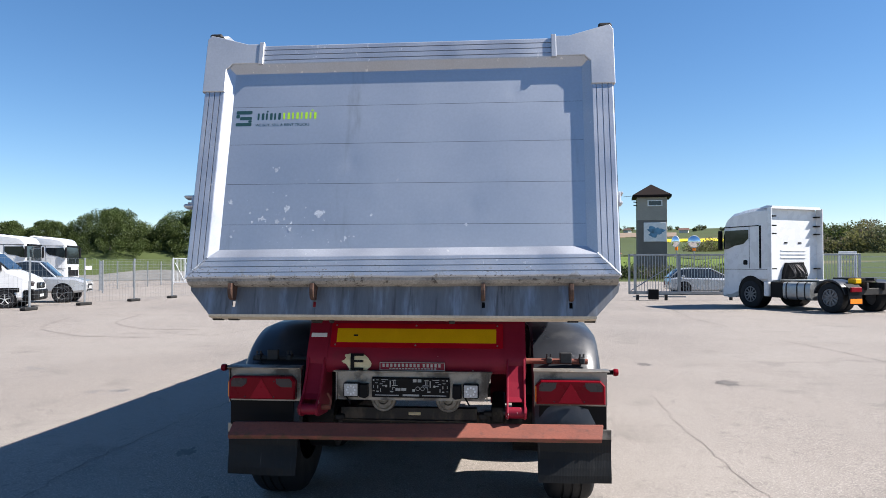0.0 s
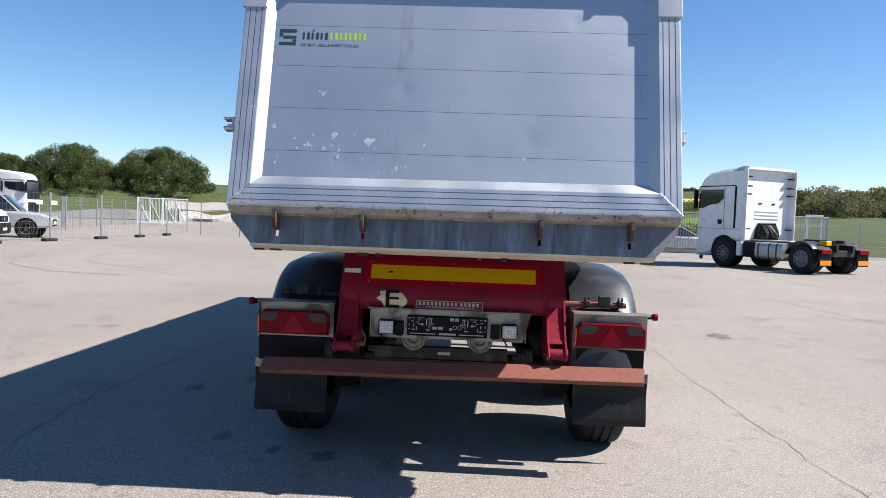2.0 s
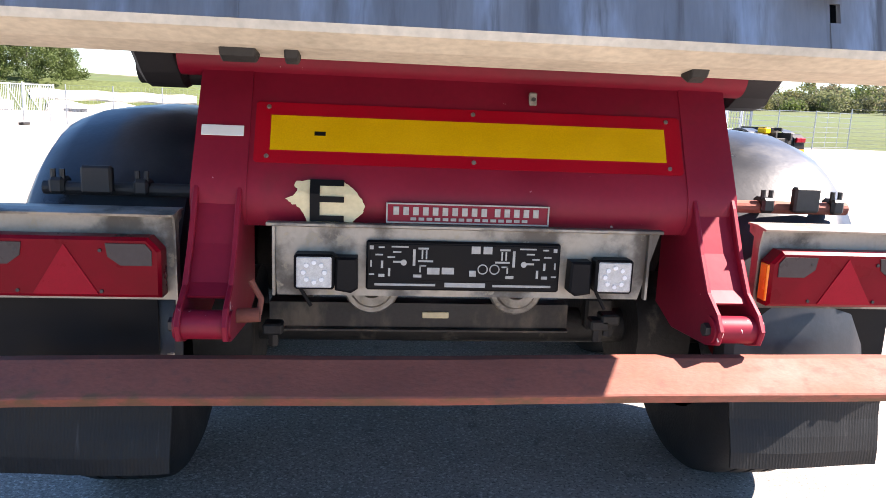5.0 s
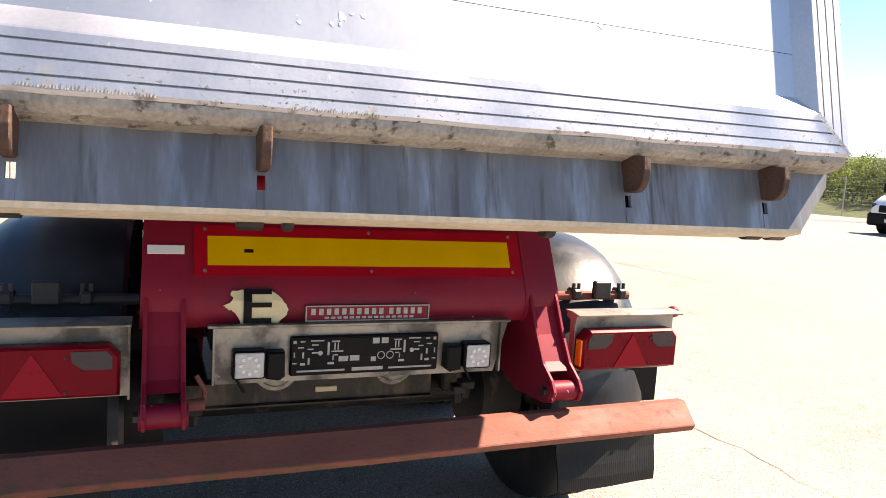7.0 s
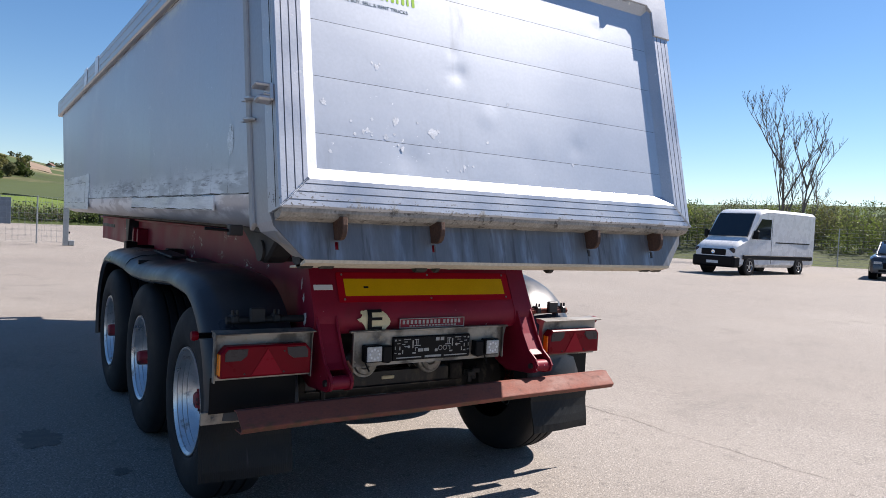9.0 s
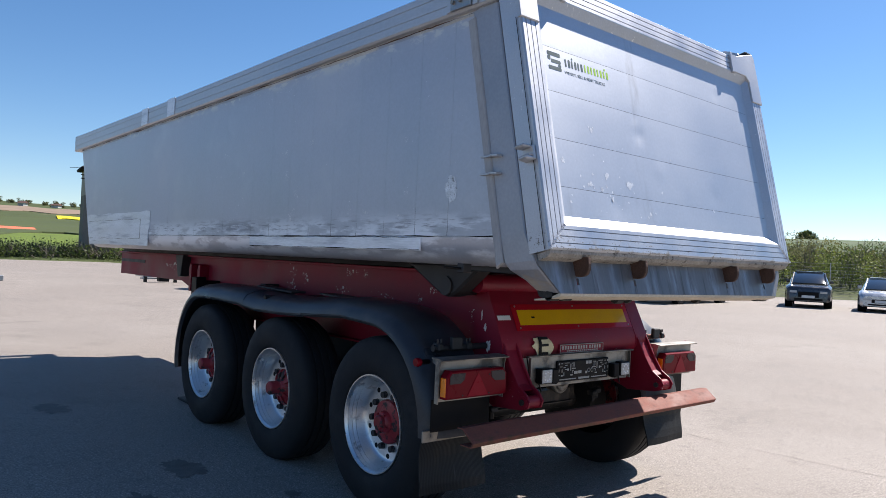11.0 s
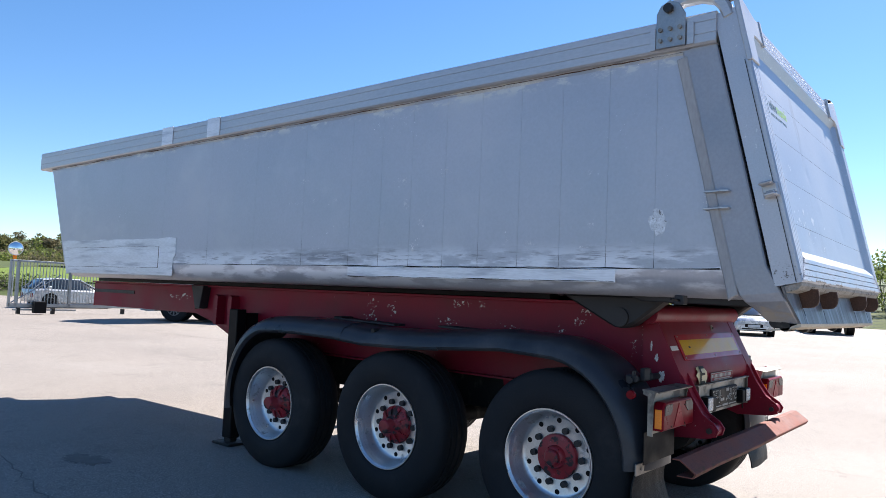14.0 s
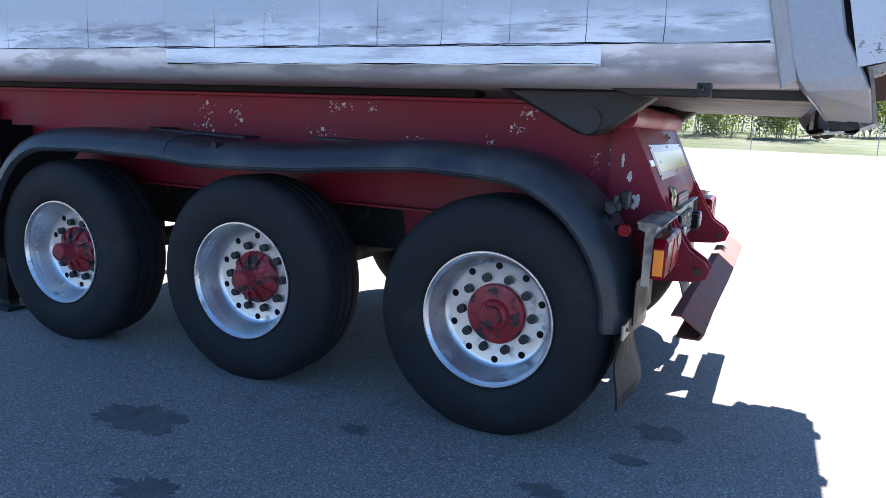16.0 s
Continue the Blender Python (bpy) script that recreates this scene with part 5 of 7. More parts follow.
# lamps and their stainless housings
for sx in (-1, 1):
    xo, xi = (-1.255, -0.775) if sx < 0 else (1.265, 0.80)
    a, c = min(xo, xi), max(xo, xi)
    hood = part("lamp_housing", prism([(4.694, 0.968), (4.692, 0.974), (4.74, 0.981), (4.79, 0.981), (4.79, 0.975), (4.742, 0.975)], "x", a - 0.012, c + 0.012), M_STEEL, trailer, "dented stainless lamp housing")
    part("back_sheet", box(a - 0.004 if sx > 0 else a, c + 0.004 if sx < 0 else c, 4.737, 4.741, 0.745, 0.976, 0.001), M_STEEL, hood)
    for x in ((a - 0.010, c + 0.002) if sx < 0 else (a - 0.008,)):
        part("cheek_sheet", prism([(4.712, 0.976), (4.785, 0.981), (4.785, 0.955), (4.758, 0.945), (4.758, 0.735), (4.728, 0.735), (4.724, 0.93)], "x", x, x + 0.006), M_STEEL, hood)
    l0, l1 = a + 0.006, c - 0.018
    body = prism([(l0, 0.765), (l1 - 0.0, 0.765), (l1, 0.885), (l1 - 0.03, 0.918), (l0 + 0.03, 0.918), (l0, 0.885)], "y", 4.676, 4.738, 0.008)
    lamp = part("tail_lamp", body, M_LENS, hood, "red tail lamp with a triangular reflector")
    mid = (l0 + l1) / 2
    part("triangle", prism([(mid - 0.078, 0.774), (mid + 0.078, 0.774), (mid, 0.900)], "y", 4.6732, 4.678), M_TRI, lamp)
    for x0, x1, d in ((l0 + 0.02, mid - 0.075, 1), (mid + 0.075, l1 - 0.02, -1)):
        pts = [(x0, 0.848), (x0 + 0.075, 0.848), (x0 + 0.105, 0.870), (x0 + 0.11, 0.903), (x0 + 0.015, 0.903), (x0, 0.885)] if d > 0 else [(x1, 0.848), (x1 - 0.075, 0.848), (x1 - 0.105, 0.870), (x1 - 0.11, 0.903), (x1 - 0.015, 0.903), (x1, 0.885)]
        part("smoked_lens", prism(pts, "y", 4.6725, 4.678), M_SMOKE, lamp)
    for x, z in ((l0 + 0.115, 0.885), (mid + 0.085, 0.885), (l0 + 0.115, 0.782), (mid + 0.085, 0.782)):
        part("lens_screw", tube((x, 4.680, z), (x, 4.672, z), 0.0045, 8), M_NUT, lamp)
    part("side_marker", box(l0 - 0.006, l0 + 0.003, 4.684, 4.722, 0.778, 0.880, 0.002), M_AMBER, lamp, "orange side marker lens")
    # rubber stalk with a red position lamp
    st = part("marker_stalk", tube((sx * 1.225, 4.87, 0.945), (sx * 1.32, 4.825, 0.953), 0.015, 10), M_BLACK, trailer)
    part("position_lamp", spin([(0, 0.0), (0, 0.022), (0.012, 0.025), (0.03, 0.022), (0.036, 0.0)], 18, "x", (sx * 1.335 - 0.018, 4.822, 0.954)), M_LENS, st, "red position lamp")
    # carrying tube with clamps; left-hand shade and right-hand sun put into the colours
    bar = part("fender_tube", tube((sx * 0.72, 4.915, 1.01), (sx * 1.16, 4.915, 1.01), 0.019, 14), M_UNDER if sx < 0 else M_RUST, trailer)
    for x in (0.90, 1.12):
        part("clamp", box(sx * x - 0.02, sx * x + 0.02, 4.885, 4.95, 0.995, 1.04, 0.008), M_UNDER if sx < 0 else M_NUT, bar)
        for d in (-0.012, 0.012):
            part("clamp_bolt", tube((sx * x + d, 4.905, 1.035), (sx * x + d, 4.905, 1.062), 0.007, 6), M_NUT, bar)
    part("clamp_plate", box(sx * 1.01 - 0.04, sx * 1.01 + 0.04, 4.87, 4.90, 1.0, 1.075, 0.006), M_UNDER if sx < 0 else M_NUT, bar)

# mud flaps
for sx in (-1, 1):
    rings = []
    for k in range(7):
        z = 0.520 - 0.29 * k / 6
        curl = 0.012 * math.sin(k * 0.9) - 0.015 * (k / 6) ** 2
        xs = [0.82 + 0.48 * i / 96 for i in range(97)]
        rings.append([(sx * x, 4.812 + curl + 0.012 * math.sin(x * 9 + k * 0.4) + (0.0010 if sx < 0 else 0.0003) * (i % 2), z) for i, x in enumerate(xs)] + [(sx * x, 4.821 + curl + 0.012 * math.sin(x * 9 + k * 0.4), z) for x in (1.30, 1.22, 1.12, 1.02, 0.92, 0.82)])
    flap = part("mud_flap", loft(rings), M_FLAP, trailer, "ribbed black rubber mud flap")
    part("flap_strip", box(min(sx * 0.80, sx * 1.30), max(sx * 0.80, sx * 1.30), 4.799, 4.809, 0.515, 0.580, 0.003), M_STEEL, flap, "stainless holding strip")
    part("flap_hanger", box(min(sx * 0.83, sx * 1.27), max(sx * 0.83, sx * 1.27), *((4.772, 4.778) if sx < 0 else (4.806, 4.812)), 0.575, 0.752, 0.002), M_BLACK, flap, "black sheet above the strip")
    for x in (0.86, 1.24):
        part("strip_bolt", tube((sx * x, 4.802, 0.548), (sx * x, 4.793, 0.548), 0.008, 6), M_STEEL, flap)

# fenders over the three wheels
WHEEL_Y, HUB_Z, TYRE_R = (5.400, 6.740, 8.070), 0.492, 0.535


def fender_line(kind):
    if kind == "rear":
        c, pts = 5.435, []
        for k in range(13):
            a = math.radians(1 + 89 * k / 12)
            pts.append((c - 0.605 * math.cos(a) + 0.0, 0.515 + 0.655 * math.sin(a)))
        return pts + [(5.75, 1.185), (6.30, 1.150)]
    if kind == "front":
        c, pts = 8.105, []
        for k in range(13):
            a = math.radians(-12 + 102 * k / 12)
            pts.append((c + 0.555 * math.cos(a), 0.515 + 0.64 * math.sin(a)))
        return pts + [(7.75, 1.163), (7.20, 1.150)]
    return [(6.26, 1.160), (6.6, 1.145), (7.0, 1.140), (7.26, 1.160)]


for sx in (-1, 1):
    for kind in ("middle", "rear", "front"):
        line = fender_line(kind)
        rings = []
        for k, (y, z) in enumerate(line):
            p, q = line[max(0, k - 1)], line[min(len(line) - 1, k + 1)]
            t = Vector((0, q[0] - p[0], q[1] - p[1])).normalized()
            s = Vector((1, 0, 0)).cross(t)
            if (s.z if abs(s.z) > 0.3 else (s.y * (-1 if kind == "rear" else 1))) < 0:
                s = -s
            lift = 0.012 if kind == "middle" else 0.0
            cross = [(1.245, -0.07), (1.262, -0.055), (1.255, -0.02), (1.225, 0.02), (1.15, 0.05), (1.02, 0.062), (0.90, 0.055), (0.80, 0.03), (0.785, 0.0)]
            outer = [Vector((sx * x, y, z)) + s * (h - lift) for x, h in cross]
            inner = [Vector((sx * (x - 0.006 if x > 1 else x + 0.006), y, z)) + s * (h - lift - 0.008) for x, h in reversed(cross)]
            rings.append(outer + inner)
        f = part("fender", loft(rings), M_PLASTIC, trailer, "black plastic mudguard section", smooth=True)

for sx in (-1, 1):
    for y in (6.15, 7.2):
        part("fender_bracket", prism([(y - 0.30, 1.198), (y + 0.30, 1.214), (y + 0.33, 1.226), (y + 0.30, 1.230), (y - 0.30, 1.214)], "x", sx * 0.86, sx * 0.99, 0.003), M_UNDER, trailer, "flat black fender bracket")

# wheels
def wheel(y, sx):
    w = new("wheel")
    w.parent = trailer
    o = -1 if sx < 0 else 1
    X = lambda u: o * (u + 0.045)
    c = (0, y, HUB_Z)
    tyre = [(0.845, 0.30), (0.838, 0.34), (0.832, 0.40), (0.84, 0.470), (0.862, 0.512), (0.88, 0.527), (0.92, TYRE_R), (0.945, TYRE_R), (0.948, TYRE_R - 0.012), (0.958, TYRE_R - 0.012),
            (0.961, TYRE_R), (1.005, TYRE_R + 0.001), (1.008, TYRE_R - 0.012), (1.020, TYRE_R - 0.012), (1.023, TYRE_R + 0.001), (1.065, TYRE_R + 0.001), (1.068, TYRE_R - 0.012), (1.078, TYRE_R - 0.012),
            (1.081, TYRE_R), (1.105, TYRE_R), (1.140, 0.527), (1.158, 0.512), (1.172, 0.488), (1.186, 0.44), (1.192, 0.39), (1.188, 0.35), (1.180, 0.325), (1.178, 0.318), (1.172, 0.313), (1.165, 0.303), (1.155, 0.29)]
    part("tyre", spin([(X(u), r) for u, r in tyre], 72, "x", c), M_TYRE, w, "black lorry tyre", smooth=True)
    rim = [(1.150, 0.29), (1.168, 0.302), (1.176, 0.300), (1.176, 0.294), (1.168, 0.287), (1.160, 0.281), (1.154, 0.284), (1.132, 0.276), (1.127, 0.2785), (1.106, 0.270), (1.101, 0.2725), (1.075, 0.262), (1.054, 0.254), (1.042, 0.246), (1.037, 0.238), (1.034, 0.228), (1.034, 0.10), (1.02, 0.10)]
    part("rim", spin([(X(u), r) for u, r in rim], 72, "x", c), M_RIM, w, "bright steel wheel rim", smooth=True)
    for k in range(10):
        t = 2 * math.pi * (k + 0.5) / 10
        yy, zz = y + 0.2165 * math.cos(t), HUB_Z + 0.2165 * math.sin(t)
        part("vent_hole", tube((X(1.028), yy, zz), (X(1.0352), yy, zz), 0.0165, 16), M_BLACK, w)
        t = 2 * math.pi * k / 10
        yy, zz = y + 0.1675 * math.cos(t), HUB_Z + 0.1675 * math.sin(t)
        nut = part("wheel_nut", tube((X(1.033), yy, zz), (X(1.062), yy, zz), 0.0215, 10, 0.0195), M_NUT, w)
    hub = [(1.02, 0.0), (1.02, 0.135), (1.048, 0.137), (1.062, 0.128), (1.072, 0.105), (1.078, 0.080), (1.095, 0.068), (1.105, 0.056), (1.112, 0.052), (1.178, 0.050), (1.187, 0.042), (1.188, 0.0)]
    if y < 6:
        hub = [(1.02, 0.0), (1.02, 0.135), (1.048, 0.138), (1.060, 0.132), (1.066, 0.104), (1.070, 0.072), (1.090, 0.066), (1.098, 0.061), (1.103, 0.050), (1.122, 0.046), (1.128, 0.038), (1.129, 0.0)]
    h = part("hub", spin([(X(u), r) for u, r in hub], 40, "x", c), M_HUB, w, "red painted wheel hub", smooth=True)
    for k in range(10):
        t = 2 * math.pi * (k + 0.5) / 10
        if y > 6:
            rib = loft([[(X(a), -w, r0), (X(a), w, r0), (X(c), w, r0), (X(c), -w, r0)] for r0, a, c, w in ((0.066, 1.07, 1.098, 0.011), (0.10, 1.06, 1.090, 0.014), (0.134, 1.05, 1.068, 0.018))])
            rib.transform(Matrix.Translation((0, y, HUB_Z)) @ Matrix.Rotation(t, 4, "X"))
            part("hub_rib", rib, M_HUB, h)
        elif k % 2:
            part("cap_bolt", tube((X(1.088), y + 0.058 * math.cos(t), HUB_Z + 0.058 * math.sin(t)), (X(1.108), y + 0.058 * math.cos(t), HUB_Z + 0.058 * math.sin(t)), 0.008, 6), M_HUB, h)
    return w


for y in WHEEL_Y:
    for sx in (-1, 1):
        wheel(y, sx)
    ax = part("axle", tube((-1.0, y, HUB_Z), (1.0, y, HUB_Z), 0.065, 18), M_DARK, trailer, smooth=True)
    for sx in (-1, 1):
        part("brake_drum", tube((sx * 0.66, y, HUB_Z), (sx * 0.85, y, HUB_Z), 0.205, 28), M_DARK, trailer, smooth=True)
        part("trailing_arm", box(min(sx * 0.5, sx * 0.6), max(sx * 0.5, sx * 0.6), y - 0.1, y + 0.62, 0.50, 0.62, 0.01), M_DARK, trailer)
        part("hanger", prism([(y + 0.5, 0.9), (y + 0.74, 0.9), (y + 0.68, 0.52), (y + 0.56, 0.52)], "x", sx * 0.48, sx * 0.62), M_RED, trailer)
part("axle_box", box(-0.46, 0.46, 5.75, 8.6, 0.60, 0.90, 0.01), M_DARK, trailer, "dark valves and tanks between the axles")

# landing legs
for sx in (-1, 1):
    leg = part("landing_leg", box(min(sx * 0.86, sx * 0.965), max(sx * 0.86, sx * 0.965), 8.93, 9.06, 0.03, 1.235, 0.006), M_BLACK, trailer, "black landing leg with a foot plate")
    part("leg_inner", box(min(sx * 0.875, sx * 0.95), max(sx * 0.875, sx * 0.95), 8.945, 9.045, -0.01, 0.3, 0.004), M_DARK, leg)
    part("foot_plate", box(min(sx * 0.80, sx * 1.02), max(sx * 0.80, sx * 1.02), 8.86, 9.13, -0.03, -0.005, 0.006), M_DARK, leg)
    part("leg_bracket", box(min(sx * 0.70, sx * 0.86), max(sx * 0.70, sx * 0.86), 8.96, 9.03, 0.98, 1.2, 0.004), M_BLACK, leg)
part("valve_box", box(-0.86, -0.72, 7.62, 7.72, 1.165, 1.235, 0.006), M_DARK, trailer)


# ---- parked vehicles: each points along its own x, with its origin on the ground below its middle ----


def ground_at(x):
    return slope(x) - 0.03


def road_wheel(parent, x, y, r, w, rim_mat, tyre_r=0.66, spokes=5):
    wh = new("wheel")
    wh.parent = parent
    s = 1 if y > 0 else -1
    prof = [(-w / 2, r * 0.62), (-w / 2, r * 0.92), (-w / 2 + 0.02, r * 0.98), (0, r), (w / 2 - 0.02, r * 0.98), (w / 2, r * 0.92), (w / 2, r * 0.62)]
    part("tyre", spin(prof, 28, "y", (x, y, r)), M_TYRE, wh, smooth=True)
    o = s * w / 2
    dish = [(o * 0.96, r * tyre_r), (o * 0.98, r * (tyre_r - 0.05)), (o * 0.6, r * (tyre_r - 0.10)), (o * 0.6, 0.0)]
    rim = part("rim", spin(dish, 28, "y", (x, y, r)), rim_mat, wh, smooth=True)
    for k in range(spokes):
        t = 2 * math.pi * k / spokes
        bm = box(-r * 0.05, r * 0.05, o * 0.62 if s > 0 else o * 0.9, o * 0.9 if s > 0 else o * 0.62, 0.0, r * (tyre_r - 0.03), 0.004)
        bm.transform(Matrix.Translation((x, y, r)) @ Matrix.Rotation(t, 4, "Y"))
        part("spoke", bm, rim_mat, rim)
    return wh


def rounded(y, z0, z1, c=0.09):
    """Half-width y, from z0 to z1, with softened corners, as a ring in the y-z plane."""
    return [(-y + c, z0), (y - c, z0), (y, z0 + c), (y, z1 - c), (y - c * 1.2, z1), (-y + c * 1.2, z1), (-y, z1 - c), (-y, z0 + c)]


def car(name, x, y, turn, L, W, stations, cabin, paint, label, wheel_r=0.33, axles=(1.35, -1.30), plate=True, group="", dark_foot=False, rim=None):
    """stations: (x, half width, z0, z1) of the lower body; cabin: (x, half width at belt, half width at roof, belt z, roof z)."""
    top = thing(name, x, y, ground_at(x), label, "car" if "van" not in name and "pickup" not in name else name.split("_")[-1], group, turn=turn)
    body = part("body", loft([[(sx, a, b) for a, b in rounded(w, z0, z1)] for sx, w, z0, z1 in stations]), paint, top, smooth=True)
    rings = [[(cx, -wb, zb), (cx, -wr, zr - 0.06), (cx, -wr + 0.10, zr), (cx, wr - 0.10, zr), (cx, wr, zr - 0.06), (cx, wb, zb)] for cx, wb, wr, zb, zr in cabin]
    part("glasshouse", loft(rings), M_GLASS, top, smooth=True)
    roof = [c for c in cabin if c[4] - c[3] > 0.32 * max(k[4] - k[3] for k in cabin)]
    rr = [[(cx, -wr - 0.004, zr - 0.085), (cx, -wr + 0.09, zr + 0.012), (cx, wr - 0.09, zr + 0.012), (cx, wr + 0.004, zr - 0.085), (cx, wr - 0.02, zr - 0.10), (cx, -wr + 0.02, zr - 0.10)] for cx, wb, wr, zb, zr in cabin if zr > max(k[4] for k in cabin) - 0.16]
    if len(rr) > 1:
        part("roof", loft(rr), paint, top, smooth=True)
    for s in (-1, 1):
        for k in range(len(cabin) - 1):
            a, c = cabin[k], cabin[k + 1]
            if k in (0, len(cabin) - 2) or k % 2 == 1:
                pa, pc = (a, c) if k in (0, len(cabin) - 2) else (a, a)
                p0 = Vector((pa[0], s * pa[1], pa[3])) if pa is not pc or True else None
                lo, hi = (a, c) if c[4] > a[4] else (c, a)
                if k in (0, len(cabin) - 2):
                    st, en = Vector((lo[0], s * lo[2], lo[4] - 0.05)), Vector((hi[0], s * hi[2], hi[4] - 0.05))
                else:
                    st, en = Vector((a[0], s * a[1], a[3])), Vector((a[0] - 0.02, s * a[2], a[4] - 0.06))
                part("pillar", tube(st, en, 0.035, 6), paint, top)
        m = cabin[1]
        mir = part("side_mirror", box(m[0] + 0.1, m[0] + 0.24, min(s * (m[1] + 0.03), s * (m[1] + 0.22)), max(s * (m[1] + 0.03), s * (m[1] + 0.22)), m[3] + 0.02, m[3] + 0.15, 0.03), paint, top)
    for ax in axles:
        for s in (-1, 1):
            wy = s * (W / 2 - 0.12)
            arch = part("wheel_arch", tube((ax, s * (W / 2 - 0.30), wheel_r + 0.02), (ax, s * (W / 2 + 0.004), wheel_r + 0.02), wheel_r * 1.17, 24), M_BLACK, top)
            road_wheel(top, ax, wy + s * 0.025, wheel_r, 0.22, rim or M_RIM)
    f, r = stations[-1], stations[0]
    for s in (-1, 1):
        zf = f[3] - 0.10
        part("headlight", box(f[0] - 0.22, f[0] + 0.012, min(s * (f[1] - 0.32), s * (f[1] + 0.0)), max(s * (f[1] - 0.32), s * (f[1] + 0.0)), zf - 0.10, zf + 0.04, 0.03), M_LED, top)
        part("tail_light", box(r[0] - 0.015, r[0] + 0.12, min(s * (r[1] - 0.22), s * (r[1] + 0.01)), max(s * (r[1] - 0.22), s * (r[1] + 0.01)), r[3] - 0.30, r[3] - 0.08, 0.02), M_LENS, top)
    part("grille", box(f[0] - 0.05, f[0] + 0.014, -f[1] * 0.55, f[1] * 0.55, f[2] + 0.30 * (f[3] - f[2]), f[3] - 0.12, 0.02), M_BLACK, top)
    part("lower_intake", box(f[0] - 0.05, f[0] + 0.012, -f[1] * 0.75, f[1] * 0.75, f[2] + 0.02, f[2] + 0.24 * (f[3] - f[2]), 0.02), M_BLACK, top)
    if plate:
        part("number_plate", box(f[0] + 0.012, f[0] + 0.022, -0.26, 0.26, f[2] + 0.14, f[2] + 0.25, 0.003), M_PLATE, top)
        part("rear_plate", box(r[0] - 0.022, r[0] - 0.012, -0.26, 0.26, r[2] + 0.22, r[2] + 0.33, 0.003), M_PLATE, top)
    if dark_foot:
        for s in (-1, 1):
            part("sill_trim", box(axles[1] + 0.4, axles[0] - 0.4, min(s * (W / 2 - 0.06), s * (W / 2 + 0.012)), max(s * (W / 2 - 0.06), s * (W / 2 + 0.012)), stations[2][2], stations[2][2] + 0.16, 0.02), M_BLACK, top)
    return top


def hatchback(name, x, y, turn, paint, label, h=1.46):
    st = [(-2.05, 0.70, 0.35, 0.80), (-1.98, 0.80, 0.28, 0.92), (-1.6, 0.87, 0.22, 0.95), (0.0, 0.88, 0.20, 0.93), (1.2, 0.87, 0.22, 0.90), (1.75, 0.86, 0.21, 0.80), (1.97, 0.80, 0.21, 0.72), (2.05, 0.70, 0.25, 0.66)]
    cb = [(-2.0, 0.72, 0.66, 0.90, 0.96), (-1.55, 0.78, 0.60, 0.92, h - 0.08), (-0.9, 0.80, 0.58, 0.92, h), (0.2, 0.80, 0.58, 0.92, h - 0.02), (1.15, 0.76, 0.68, 0.90, 0.95)]
    return car(name, x, y, turn, 4.1, 1.76, st, cb, paint, label)


def suv(name, x, y, turn, paint, label):
    st = [(-2.2, 0.74, 0.42, 0.95), (-2.12, 0.86, 0.32, 1.08), (-1.6, 0.92, 0.28, 1.08), (0.0, 0.93, 0.26, 1.04), (1.2, 0.92, 0.28, 1.02), (1.9, 0.91, 0.25, 0.95), (2.12, 0.86, 0.25, 0.90), (2.2, 0.76, 0.29, 0.82)]
    cb = [(-2.12, 0.78, 0.72, 1.06, 1.12), (-1.75, 0.82, 0.66, 1.06, 1.54), (-0.9, 0.84, 0.64, 1.05, 1.63), (0.3, 0.84, 0.64, 1.04, 1.60), (1.2, 0.80, 0.72, 1.02, 1.08)]
    return car(name, x, y, turn, 4.4, 1.86, st, cb, paint, label, 0.36, (1.35, -1.32), dark_foot=True)


def pickup(name, x, y, turn, paint, label):
    st = [(-2.55, 0.84, 0.55, 1.08), (-2.5, 0.90, 0.50, 1.12), (-0.4, 0.92, 0.42, 1.12), (0.0, 0.92, 0.42, 1.10), (1.2, 0.92, 0.42, 1.10), (2.1, 0.88, 0.42, 1.05), (2.55, 0.74, 0.46, 0.92)]
    cb = [(-0.62, 0.82, 0.74, 1.08, 1.16), (-0.42, 0.84, 0.70, 1.08, 1.74), (0.1, 0.84, 0.68, 1.08, 1.80), (0.62, 0.84, 0.68, 1.08, 1.75), (1.28, 0.80, 0.74, 1.08, 1.13)]
    p = car(name, x, y, turn, 5.1, 1.84, st, cb, paint, label, 0.38, (1.6, -1.5))
    part("load_bed", box(-2.42, -0.55, -0.76, 0.76, 1.06, 1.127, 0.02), M_BLACK, p, "black load bed liner")
    part("step_bumper", box(-2.68, -2.5, -0.80, 0.80, 0.48, 0.62, 0.03), M_CHROME, p)
    return p


